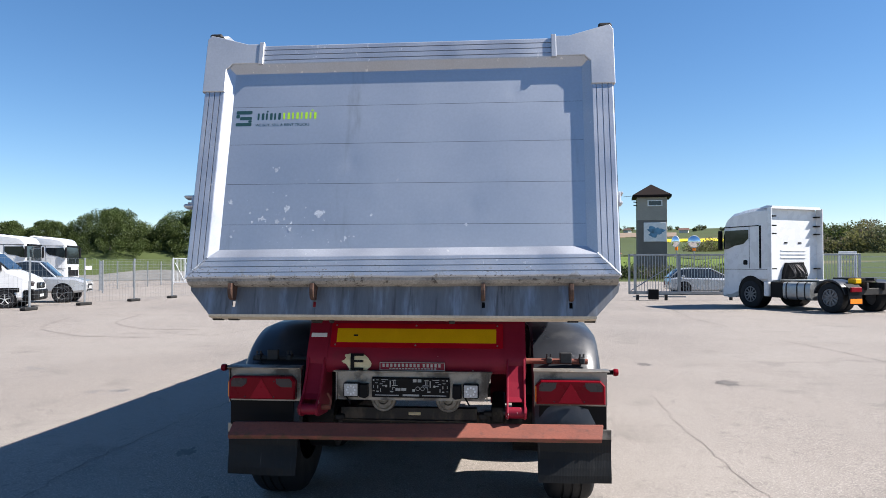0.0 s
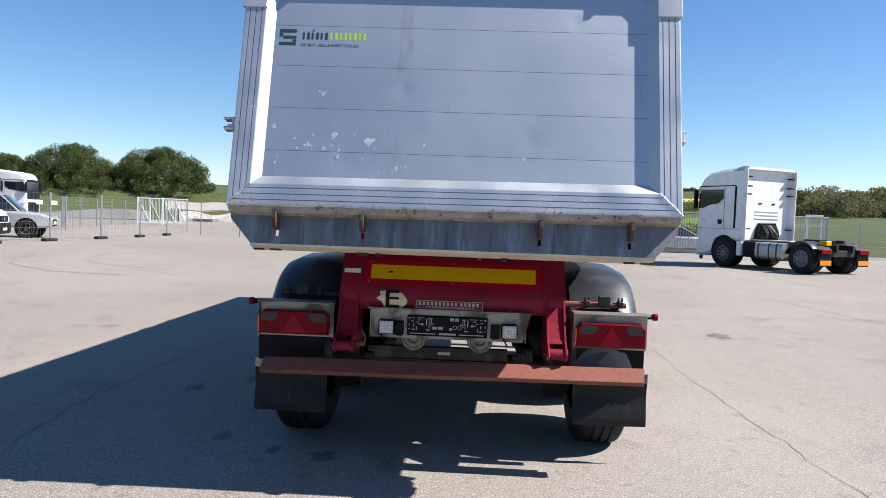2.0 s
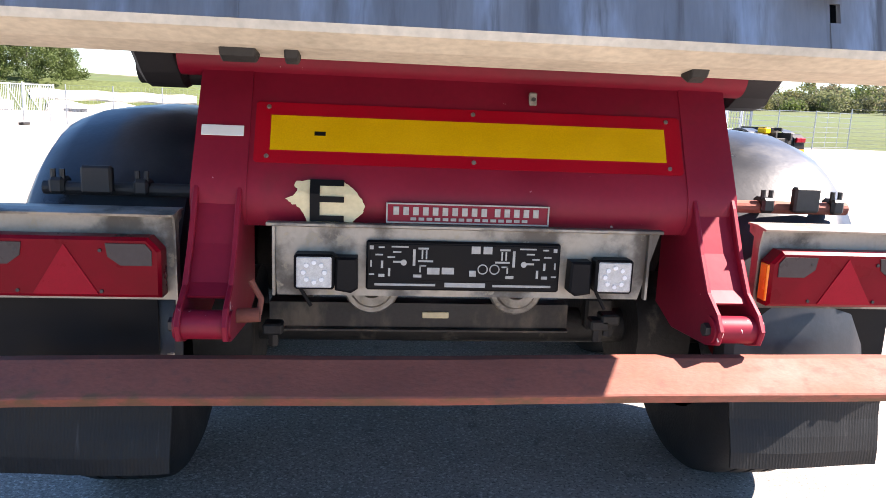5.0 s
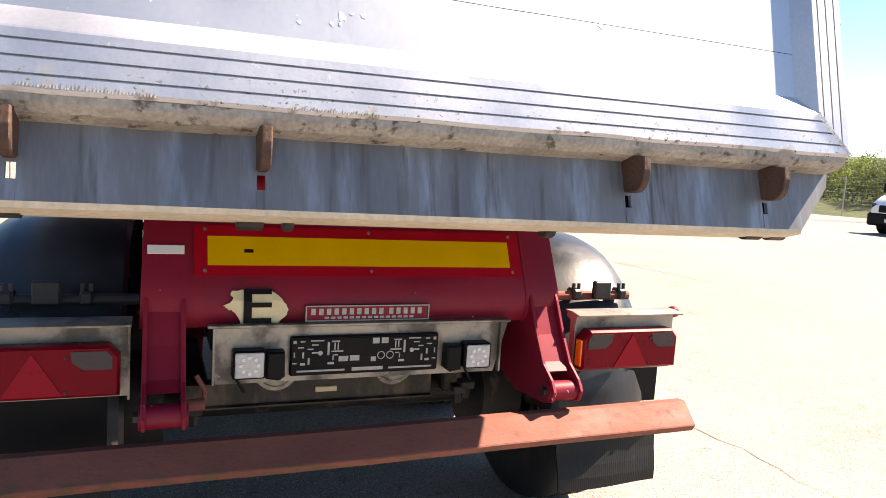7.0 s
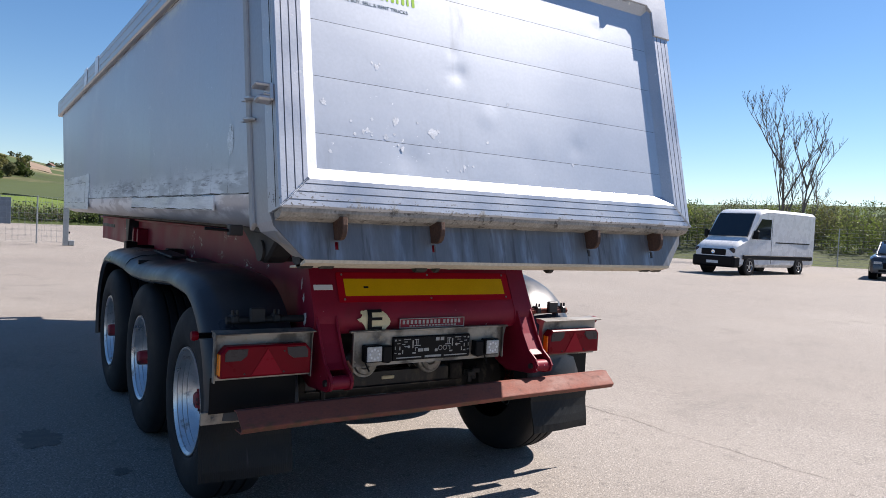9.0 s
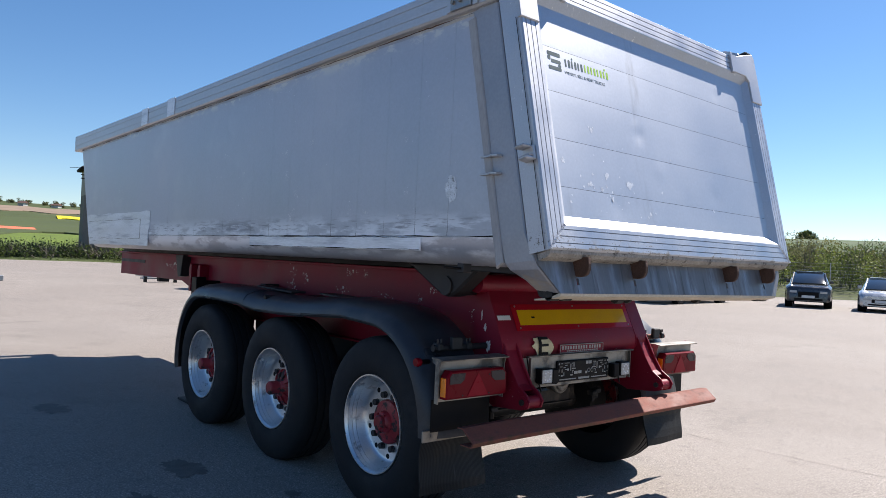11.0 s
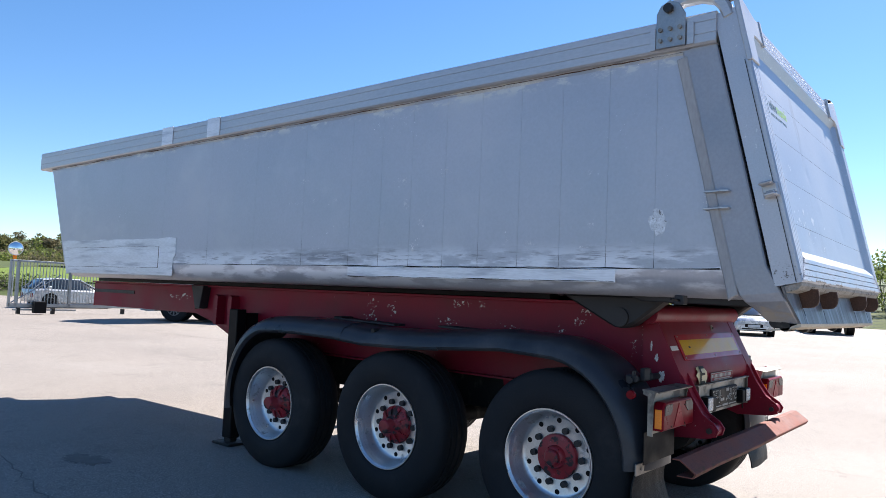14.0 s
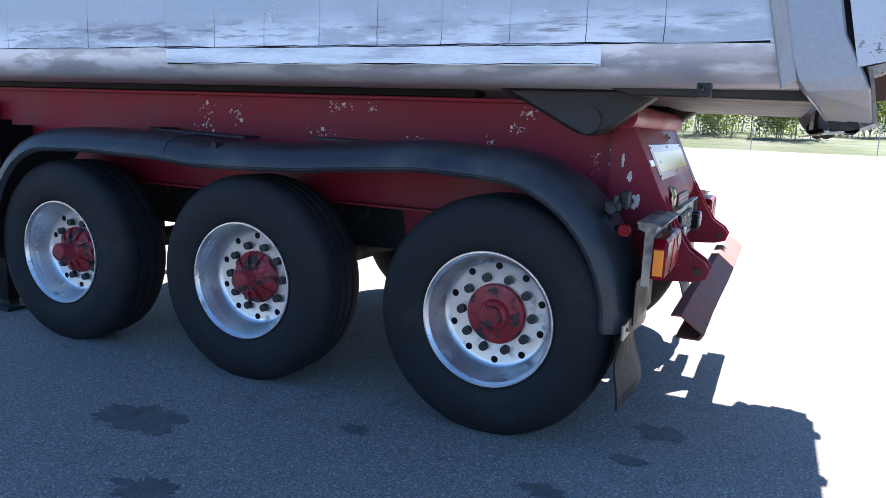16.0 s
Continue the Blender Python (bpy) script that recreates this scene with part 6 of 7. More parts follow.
def van(name, x, y, turn, label, h=2.55, L=6.6):
    b = -L / 2
    f = -b
    st = [(b, 0.86, 0.42, h - 0.10), (b + 0.06, 0.96, 0.34, h - 0.02), (b + 1.0, 0.98, 0.30, h), (f - 2.3, 0.98, 0.30, h), (f - 1.85, 0.97, 0.30, h - 0.05), (f - 1.62, 0.965, 0.30, h - 0.20), (f - 0.92, 0.95, 0.30, 1.50), (f - 0.45, 0.93, 0.30, 1.32), (f - 0.14, 0.89, 0.32, 1.16), (f, 0.80, 0.36, 0.98)]
    top = thing(name, x, y, ground_at(x), label, "van", turn=turn)
    part("body", loft([[(sx, a, c) for a, c in rounded(w, z0, z1, 0.12)] for sx, w, z0, z1 in st]), M_WHITE, top, smooth=True)
    ws = loft([[(f - 1.63, -0.80, h - 0.25), (f - 1.63, 0.80, h - 0.25), (f - 1.57, 0.80, h - 0.20), (f - 1.57, -0.80, h - 0.20)], [(f - 0.98, -0.87, 1.52), (f - 0.98, 0.87, 1.52), (f - 0.90, 0.87, 1.545), (f - 0.90, -0.87, 1.545)]])
    part("windscreen", ws, M_GLASS, top)
    for y0 in (-0.45, 0.35):
        part("wiper", tube((f - 0.92, y0, 1.56), (f - 1.02, y0 + 0.55, 1.66), 0.012, 5), M_BLACK, top)
    for s in (-1, 1):
        k = h / 2.55
        pts = [(f - 2.5, 1.45), (f - 2.5, h - 0.42), (f - 1.78, h - 0.42), (f - 1.12, 1.55), (f - 1.12, 1.45)]
        part("door_window", prism(pts, "y", s * 0.968, s * 0.988), M_GLASS, top)
        part("door_seam", box(f - 2.60, f - 2.585, min(s * 0.975, s * 0.986), max(s * 0.975, s * 0.986), 0.45, 2.2 * k, 0), M_BLACK, top)
        part("slide_rail", box(b + 0.5, 0.2, min(s * 0.975, s * 0.995), max(s * 0.975, s * 0.995), 1.32, 1.37, 0.004), M_BLACK, top)
        part("side_strip", box(b + 0.2, f - 0.5, min(s * 0.965, s * 1.0), max(s * 0.965, s * 1.0), 0.62, 0.80, 0.02), M_BLACK, top, "black rubbing strip")
        part("side_mirror", box(f - 1.25, f - 1.10, min(s * 1.0, s * 1.22), max(s * 1.0, s * 1.22), 1.45, 1.80, 0.04), M_BLACK, top)
        part("headlight", box(f - 0.30, f - 0.02, min(s * 0.55, s * 0.88), max(s * 0.55, s * 0.88), 0.84, 1.06, 0.05), M_SMOKE, top)
        part("tail_light", box(b - 0.01, b + 0.05, min(s * 0.80, s * 0.93), max(s * 0.80, s * 0.93), 0.9, 1.5, 0.02), M_LENS, top)
        for ax in (f - 1.0, b + 1.35):
            part("wheel_arch", tube((ax, s * 0.72, 0.36), (ax, s * 0.983, 0.36), 0.40, 24), M_BLACK, top)
            road_wheel(top, ax, s * 0.895, 0.345, 0.22, M_RIM)
    part("front_bumper", box(f - 0.42, f + 0.05, -0.95, 0.95, 0.28, 0.74, 0.07), M_BLACK, top, "black plastic front bumper")
    part("grille", box(f - 0.08, f + 0.03, -0.56, 0.56, 0.74, 1.0, 0.04), M_BLACK, top)
    part("badge", spin([(0.03, 0.0), (0.04, 0.07), (0.03, 0.085), (0.02, 0.085)], 16, "x", (f, 0, 0.88)), M_CHROME, top)
    part("number_plate", box(-b + 0.05, -b + 0.06, -0.26, 0.26, 0.42, 0.53, 0.002), M_PLATE, top)
    return top


def tractor(name, x, y, turn, label, full=True):
    """A white two-axle tractor unit with a high sleeper cab."""
    top = thing(name, x, y, ground_at(x), label, "truck", turn=turn)
    H = 3.80
    st = [(0.62, 1.235, 1.05, 3.74), (0.68, 1.245, 0.98, 3.76), (1.3, 1.25, 0.98, 3.76), (1.9, 1.25, 0.98, 3.70), (2.05, 1.25, 0.50, 3.66), (2.4, 1.24, 0.36, 3.62), (2.62, 1.23, 0.34, 3.50), (2.76, 1.21, 0.34, 3.34), (2.86, 1.19, 0.36, 3.10), (2.92, 1.15, 0.40, 2.3), (2.95, 1.12, 0.42, 1.2)]
    cab = part("cab", loft([[(sx, a, c) for a, c in rounded(w, z0, z1, 0.12)] for sx, w, z0, z1 in st]), M_WHITE, top, smooth=True)
    part("windscreen", loft([[(2.86, -1.08, 3.02), (2.86, 1.08, 3.02), (2.90, 1.08, 3.02), (2.90, -1.08, 3.02)], [(2.945, -1.08, 1.78), (2.945, 1.08, 1.78), (2.975, 1.08, 1.78), (2.975, -1.08, 1.78)]]), M_GLASS, cab)
    part("sun_visor", box(2.84, 3.02, -1.0, 1.0, 3.02, 3.14, 0.03), M_BLACK, cab)
    part("grille", box(2.9, 2.985, -0.95, 0.95, 0.85, 1.55, 0.02), M_BLACK, cab)
    part("bumper", box(2.70, 3.0, -1.18, 1.18, 0.36, 0.72, 0.05), M_WHITE, cab)
    part("deflector", loft([[(0.44, -1.235, 3.70), (0.44, 1.235, 3.70), (0.44, 1.20, 3.80), (0.44, -1.20, 3.80)], [(0.7, -1.235, 3.72), (0.7, 1.235, 3.72), (0.7, 1.18, 3.83), (0.7, -1.18, 3.83)], [(1.15, -1.18, 3.72), (1.15, 1.18, 3.72), (1.15, 1.1, 3.77), (1.15, -1.1, 3.77)]]), M_WHITE, cab, "roof air deflector")
    for s in (-1, 1):
        y0, y1 = min(s * 1.235, s * 1.262), max(s * 1.235, s * 1.262)
        part("side_window", prism([(1.55, 2.62), (1.55, 2.96), (2.74, 2.96), (2.82, 2.70), (2.82, 2.24), (2.62, 2.24), (2.25, 2.36), (1.80, 2.42)], "y", y0, y1), M_GLASS, cab)
        part("belt_trim", box(1.0, 2.80, y0 + (0.006 if s < 0 else 0), y1 - (0.006 if s > 0 else 0), 3.075, 3.11, 0), M_BLACK, cab, "thin black trim above the door")
        part("door_seam", box(0.93, 1.02, y0, max(y0, y1) if s > 0 else y1, 1.48, 3.09, 0.004), M_BLACK, cab, "black upright trim behind the door")
        part("door_line", box(1.50, 1.512, y0 + (0.004 if s < 0 else 0), y1 - (0.004 if s > 0 else 0), 1.48, 3.08, 0), M_BLACK, cab)
        part("waist_line", box(0.65, 2.9, y0 + (0.004 if s < 0 else 0), y1 - (0.004 if s > 0 else 0), 1.44, 1.452, 0), M_BLACK, cab)
        part("door_handle", box(1.60, 1.80, y0, y1 + 0.01, 1.62, 1.80, 0.03), M_BLACK, cab)
        part("mirror", box(2.88, 3.0, min(s * 1.22, s * 1.42), max(s * 1.22, s * 1.42), 2.2, 2.98, 0.04), M_BLACK, cab)
        fin = part("side_fin", loft([[(0.62, s * 1.20, z), (0.62, s * 1.25, z), (0.40, s * 1.30, z), (0.40, s * 1.27, z)] for z in (1.02, 2.2, 3.74)]), M_WHITE, cab, "side air deflector")
        for z in (1.45, 2.75, 3.05, 3.40):
            part("fin_hinge", box(0.42, 0.60, min(s * 1.0, s * 1.19), max(s * 1.0, s * 1.19), z, z + 0.05, 0.01), M_BLACK, fin)
        part("step_panel", box(0.64, 0.86, min(s * 1.0, s * 1.235), max(s * 1.0, s * 1.235), 0.45, 1.0, 0.03), M_WHITE, top)
        part("wheel_arch", tube((1.45, s * 0.80, 0.60), (1.45, s * 1.256, 0.60), 0.61, 30), M_BLACK, top)
        lw = road_wheel(top, 1.45, s * 1.125, 0.51, 0.32, M_RIM_DULL, 0.58, 10)
        def tank_ring(tx, grow):
            return [(tx, s * 0.87 + (0.31 + grow) * math.copysign(abs(math.cos(q)) ** 0.5, math.cos(q)), 0.69 + (0.32 + grow) * math.copysign(abs(math.sin(q)) ** 0.5, math.sin(q))) for q in [2 * math.pi * k / 28 for k in range(28)]]
        tank = part("fuel_tank", loft([tank_ring(tx, 0) for tx in (-1.15, 0.02)]), M_GALV, top, "brushed aluminium fuel tank", smooth=True)
        for tx in (-0.95, -0.62, -0.16):
            part("tank_strap", loft([tank_ring(tx, 0.008), tank_ring(tx + 0.05, 0.008)]), M_DARK, tank)
        part("step_box", box(0.06, 0.62, min(s * 0.6, s * 1.15), max(s * 0.6, s * 1.15), 0.42, 1.0, 0.03), M_BLACK, top)
        for off in (0.0, 0.33):
            road_wheel(top, -1.95, s * (1.06 - off), 0.51, 0.28, M_RIM_DULL, 0.58, 10)
        arc = [(-1.95 + 0.62 * math.cos(a), 0.53 + 0.60 * math.sin(a)) for a in [math.radians(165 - 150 * k / 12) for k in range(13)]]
        rings = [[(ax, s * 0.62, az), (ax, s * 1.24, az), (ax, s * 1.24, az - 0.06), (ax, s * 0.62, az - 0.02)] for ax, az in arc]
        part("rear_fender", loft(rings), M_PLASTIC, top, "black rear mudguard", smooth=True)
        flap = part("rear_flap", loft([[(-2.55, s * 0.64, 0.98), (-2.55, s * 1.24, 0.98), (-2.50, s * 1.24, 1.0), (-2.50, s * 0.64, 1.0)], [(-2.70, s * 0.64, 0.86), (-2.70, s * 1.24, 0.86), (-2.66, s * 1.24, 0.86), (-2.66, s * 0.64, 0.86)],
                                      [(-2.72, s * 0.64, 0.30), (-2.72, s * 1.24, 0.30), (-2.69, s * 1.24, 0.30), (-2.69, s * 0.64, 0.30)]]), M_BLACK, top, "black flap behind the wheel")
        part("rear_lamp", box(-2.77, -2.70, min(s * 0.70, s * 1.20), max(s * 0.70, s * 1.20), 0.72, 0.88, 0.02), M_LENS, flap)
        plate = part("warning_plate", box(-2.745, -2.73, min(s * 0.68, s * 1.22), max(s * 0.68, s * 1.22), 0.34, 0.50, 0.003), M_AMBER, flap, "orange striped warning plate")
        part("frame_rail", box(-2.75, 2.3, min(s * 0.36, s * 0.46), max(s * 0.36, s * 0.46), 0.78, 1.02, 0.01), M_DARK, top)
    part("fifth_wheel", prism([(-2.4, -0.45), (-1.45, -0.45), (-1.35, 0.0), (-1.45, 0.45), (-2.4, 0.45), (-2.5, 0.2), (-2.0, 0.05), (-2.0, -0.05), (-2.5, -0.2)], "z", 1.08, 1.18, 0.01), M_DARK, top, "greasy fifth wheel plate")
    part("yellow_can", box(-2.6, -2.3, 0.5, 0.8, 0.98, 1.16, 0.03), M_YELLOW, top, "yellow cover")
    part("rear_beam", box(-2.66, -2.56, -0.60, 0.60, 0.62, 0.84, 0.01), M_DARK, top)
    bay = part("engine_bay", prism([(-0.62, 1.0), (0.62, 1.0), (0.55, 1.42), (0.42, 1.70), (-0.42, 1.72), (-0.5, 1.42)], "x", 0.50, 0.618, 0.01), M_BLACK, top, "dark opening behind the cab")
    hoses = []
    rr = random.Random(4)
    for k in range(9):
        y0, y1 = -0.40 + 0.09 * k, rr.uniform(-0.45, 0.45)
        run = [(0.50 - 0.22 * math.sin(math.pi * q / 7), y0 + (y1 - y0) * q / 7, 1.62 - 0.50 * q / 7 - 0.12 * math.sin(math.pi * q / 7)) for q in range(8)]
        hoses += list(zip(run, run[1:]))
    rod_mesh(hoses, 0.022, "air_lines", M_NUT, bay, 6)
    for z in (1.86, 2.0, 2.13):
        part("rear_rib", box(0.596, 0.625, -0.62, 0.62, z, z + 0.05, 0.012), M_WHITE, cab)
    for y in (-0.42, 0.28):
        part("rear_vent", box(0.60, 0.622, y, y + 0.16, 2.42, 2.47, 0.004), M_BLACK, cab)
    part("exhaust_box", box(-0.5, 0.6, -0.35, 0.35, 0.55, 1.05, 0.03), M_DARK, top)
    part("catwalk", box(-1.2, 0.5, -0.8, 0.8, 1.04, 1.08, 0.004), M_GALV, top)
    for y in (-0.5, 0.35):
        part("horn", tube((0.9, y, 3.80), (1.1, y, 3.80), 0.05, 10), M_BLACK, top)
    return top


tractor("tractor_unit", 11.56, 27.44, 116.8, "white tractor unit with a high sleeper cab")
tractor("parked_truck", -34.5, 50.0, 12, "white high-roofed truck parked behind the fence")
tractor("parked_truck", -34.9, 46.2, 12, "white truck with its nose beside a van")
van("delivery_van", -21.15, 26.6, 20, "white delivery van beside a mesh fence", 2.35, 5.9)
far_pickup = pickup("silver_pickup", -21.2, 30.9, 20, M_SILVER, "silver pickup parked behind the mesh fence")
far_pickup.scale = (1.0, 1.0, 1.05)
hatchback("silver_hatchback", 11.4, 40.6, 0, M_SILVER, "silver hatchback standing behind the sliding gate")
van("white_van", 25.85, 19.6, 183, "long white panel van with a black bumper", 2.7, 6.2)
suv("dark_suv", 30.95, 16.22, 202, M_GREYCAR, "dark grey compact suv facing the yard")
hatchback("silver_estate_car", 31.33, 13.26, 198, M_SILVER, "silver estate car in a parking bay")
big = pickup("grey_pickup", 39.7, 11.7, 19, M_BLUECAR, "pale grey pickup parked at the yard edge")
big.scale = (1.18, 1.18, 1.18)


# ---- fences, gate, tower, mirrors ----
def fence_panel(name, a, c, h, label, group, feet=False, post_r=0.03, rows=9, step=0.22, wire=0.0026, dark=False):
    """One bay of a wire mesh fence from a to c, with the post at a."""
    top = thing(name, a[0], a[1], ground_at(a[0]), label, "fence", group, turn=math.degrees(math.atan2(c[1] - a[1], c[0] - a[0])))
    L = math.hypot(c[0] - a[0], c[1] - a[1])
    part("post", tube((0, 0, 0), (0, 0, h), post_r, 10), M_GALV, top)
    if feet:
        part("end_post", tube((L - 0.06, 0, 0.1), (L - 0.06, 0, h), post_r, 10), M_GALV, top)
        part("foot_block", box(-0.42, 0.30, -0.13, 0.13, 0.0, 0.13, 0.03), M_DARK, top, "dark concrete foot block")
    lines = [((0, 0, z), (L, 0, z)) for z in [0.12 + (h - 0.16) * k / (rows - 1) for k in range(rows)]]
    tagged(rod_mesh(lines, wire * 1.3, "cross_wire", M_GALV, top), kind="stuff")
    n = int(L / step)
    tagged(rod_mesh([((L * k / n, 0, 0.12), (L * k / n, 0, h - 0.04)) for k in range(1, n)], wire, "upright_wire", M_GALV, top), kind="stuff")
    return top


pts = [(-17.2, 18.3), (-17.2, 21.8), (-17.2, 25.3), (-17.2, 28.8), (-16.85, 32.2), (-16.6, 35.5), (-16.7, 38.9), (-16.9, 42.2)]
for a, c in zip(pts, pts[1:]):
    fence_panel("site_fence", a, c, 2.0, "mobile wire fence panel on block feet", "site fence panels", True, 0.024)
row = [(-15.9 + 2.65 * k, 41.7 - 0.99 * k) for k in range(7)] + [(0.85, 34.9)]
for a, c in zip(row, row[1:]):
    if c[0] - a[0] > 0.3:
        fence_panel("yard_fence", a, c, 2.0, "galvanised mesh fence bay at the yard edge", "yard fence bays")
fence_panel("rail_fence", (18.5, 38.35), (20.4, 38.5), 2.0, "galvanised fence bay of level rails", "rail fence bays", rows=8, step=1.2, wire=0.015)
fence_panel("rail_fence", (20.4, 38.5), (22.6, 38.8), 2.0, "galvanised fence bay of level rails", "rail fence bays", rows=8, step=1.2, wire=0.015)
fence_panel("rail_fence", (22.6, 38.8), (25.8, 40.6), 2.0, "galvanised fence bay of level rails", "rail fence bays", rows=8, step=1.2, wire=0.015)
for a, c in (((25.8, 40.6), (29.0, 39.0)), ((29.0, 39.0), (32.4, 35.6)), ((32.4, 35.6), (34.6, 31)), ((34.6, 31.0), (36.2, 26.4)), ((36.2, 26.4), (39, 23)), ((39, 23), (42, 19.6)), ((42, 19.6), (46.8, 16.6)), ((46.8, 16.6), (52, 13.4)), ((52, 13.4), (53.0, 6)), ((53.0, 6), (53.3, -2)), ((53.3, -2), (53.6, -10))):
    fence_panel("boundary_fence", a, c, 2.2, "tall thin wire fence before the grass", "boundary fence bays", rows=11, step=2.2, wire=0.0055)
far = [(-23.8, 41.3), (-26.5, 45.5), (-26.95, 48.5), (-27.4, 51.5), (-27.8, 54.4), (-28.2, 57.4), (-28.5, 60.2)]
for a, c in zip(far, far[1:]):
    fence_panel("yard_fence", a, c, 2.0, "galvanised mesh fence bay at the yard edge", "yard fence bays", post_r=0.045, wire=0.005)
M_BRIGHT = mat("bright_galvanised", (0.66, 0.68, 0.70), 0.5, 0.3, 0.08, 6)
swing = thing("swing_gate", -28.6, 60.4, ground_at(-27), "bright galvanised double swing gate with braces", "gate", turn=24)
for x in (0.0, 1.95, 2.05, 4.0):
    part("stile", box(x - 0.05, x + 0.05, -0.05, 0.05, 0, 2.35, 0.01), M_BRIGHT, swing)
for x in (0.05, 2.1):
    for z in (0.15, 2.22):
        part("rail", box(x, x + 1.85, -0.035, 0.035, z, z + 0.08, 0.01), M_BRIGHT, swing)
    for k in range(2):
        part("brace", tube((x + 0.1 + 0.9 * k, -0.04, 1.9), (x + 0.9 + 0.9 * k, -0.04, 0.25), 0.03, 8), M_BRIGHT, swing)
        part("mid_stile", tube((x + 0.95, 0, 0.2), (x + 0.95, 0, 2.25), 0.035, 8), M_BRIGHT, swing) if k == 0 else None
for k in range(34):
    part("bar", tube((0.12 + 0.115 * k, 0, 0.2), (0.12 + 0.115 * k, 0, 2.25), 0.014, 5), M_BRIGHT, swing)
for y in (28.95, 27.95):
    sg = thing("notice_board", -17.16, y, ground_at(-17), "small white notice hung on the mesh fence", "sign", "fence notices", turn=90)
    part("sheet", box(-0.22, 0.22, -0.012, 0.0, 1.50, 1.66, 0.002), M_WHITE, sg)
# dark screen on the fence, and the heavy end post
part_screen = thing("privacy_screen", -2.1, 36.487, ground_at(-3.1), "blue grey screen hung on the mesh fence", "screen", turn=-20.5)
part("screen_sheet", box(-1.25, 1.25, -0.02, 0.0, 0.78, 1.88, 0.004), mat("blue_grey_screen", (0.17, 0.20, 0.24), 0.6), part_screen)
end_post = thing("gate_post", 0.95, 34.4, ground_at(0.95), "thick galvanised gate post with a catch", "post")
part("shaft", box(-0.10, 0.10, -0.10, 0.10, 0, 2.15, 0.01), M_GALV, end_post)
part("base_block", box(0.10, 0.32, -0.1, 0.1, 0, 0.22, 0.02), M_GALV, end_post)
for z in (0.5, 1.05):
    part("catch", box(0.08, 0.16, -0.06, 0.06, z, z + 0.08, 0.01), M_BLACK, end_post)
fence_panel("yard_fence", (-6.0, 34.9), (0.85, 34.4), 2.0, "galvanised mesh gate leaf standing open", "yard fence bays")


def sliding_gate():
    g = thing("sliding_gate", 6.25, 34.3, ground_at(8), "long galvanised sliding gate of upright bars", "gate", turn=-2)
    L, h = 10.2, 2.2
    for z0, z1 in ((0.28, 0.42), (2.08, 2.16)):
        part("rail", box(0, L, -0.05, 0.05, z0, z1, 0.008), M_GALV, g)
    for x in (0.03, 0.28, 2.3, 5.2, 8.1, L):
        part("stile", box(x - 0.045, x + 0.045, -0.05, 0.05, 0.28, 2.16, 0.006), M_GALV, g)
    n = 78
    for k in range(n):
        x = 0.35 + (L - 0.4) * k / n
        part("bar", tube((x, 0, 0.40), (x, 0, 2.10), 0.016, 6), M_GALV, g)
    part("brace", tube((0.1, -0.03, 0.45), (1.9, -0.03, 1.6), 0.022, 8), M_GALV, g)
    for x in (0.4, 1.7, 4.6):
        part("roller_foot", box(x - 0.06, x + 0.06, -0.09, 0.09, 0, 0.26, 0.01), M_DARK, g)
    part("drive_box", box(0.85, 1.3, -0.45, -0.15, 0.05, 0.52, 0.02), M_BLACK, g, "black gate motor box")
    part("floor_rail", box(0.2, 2.6, -0.06, 0.06, 0.14, 0.20, 0.006), M_GALV, g)
    return g


sliding_gate()
wicket = thing("wicket_gate", 17.1, 38.3, ground_at(17.1), "pale wicket frame with cross bars", "gate")
for x in (0.42, 1.18):
    part("jamb", box(x - 0.06, x + 0.06, -0.05, 0.05, 0, 2.25, 0.008), M_WHITE, wicket)
part("lintel", box(0.48, 1.12, -0.05, 0.05, 2.14, 2.25, 0.008), M_WHITE, wicket)
for k in range(6):
    part("cross_bar", tube((0.48, 0, 0.35 + 0.30 * k), (1.12, 0, 0.35 + 0.30 * k), 0.015, 6), M_GALV, wicket)


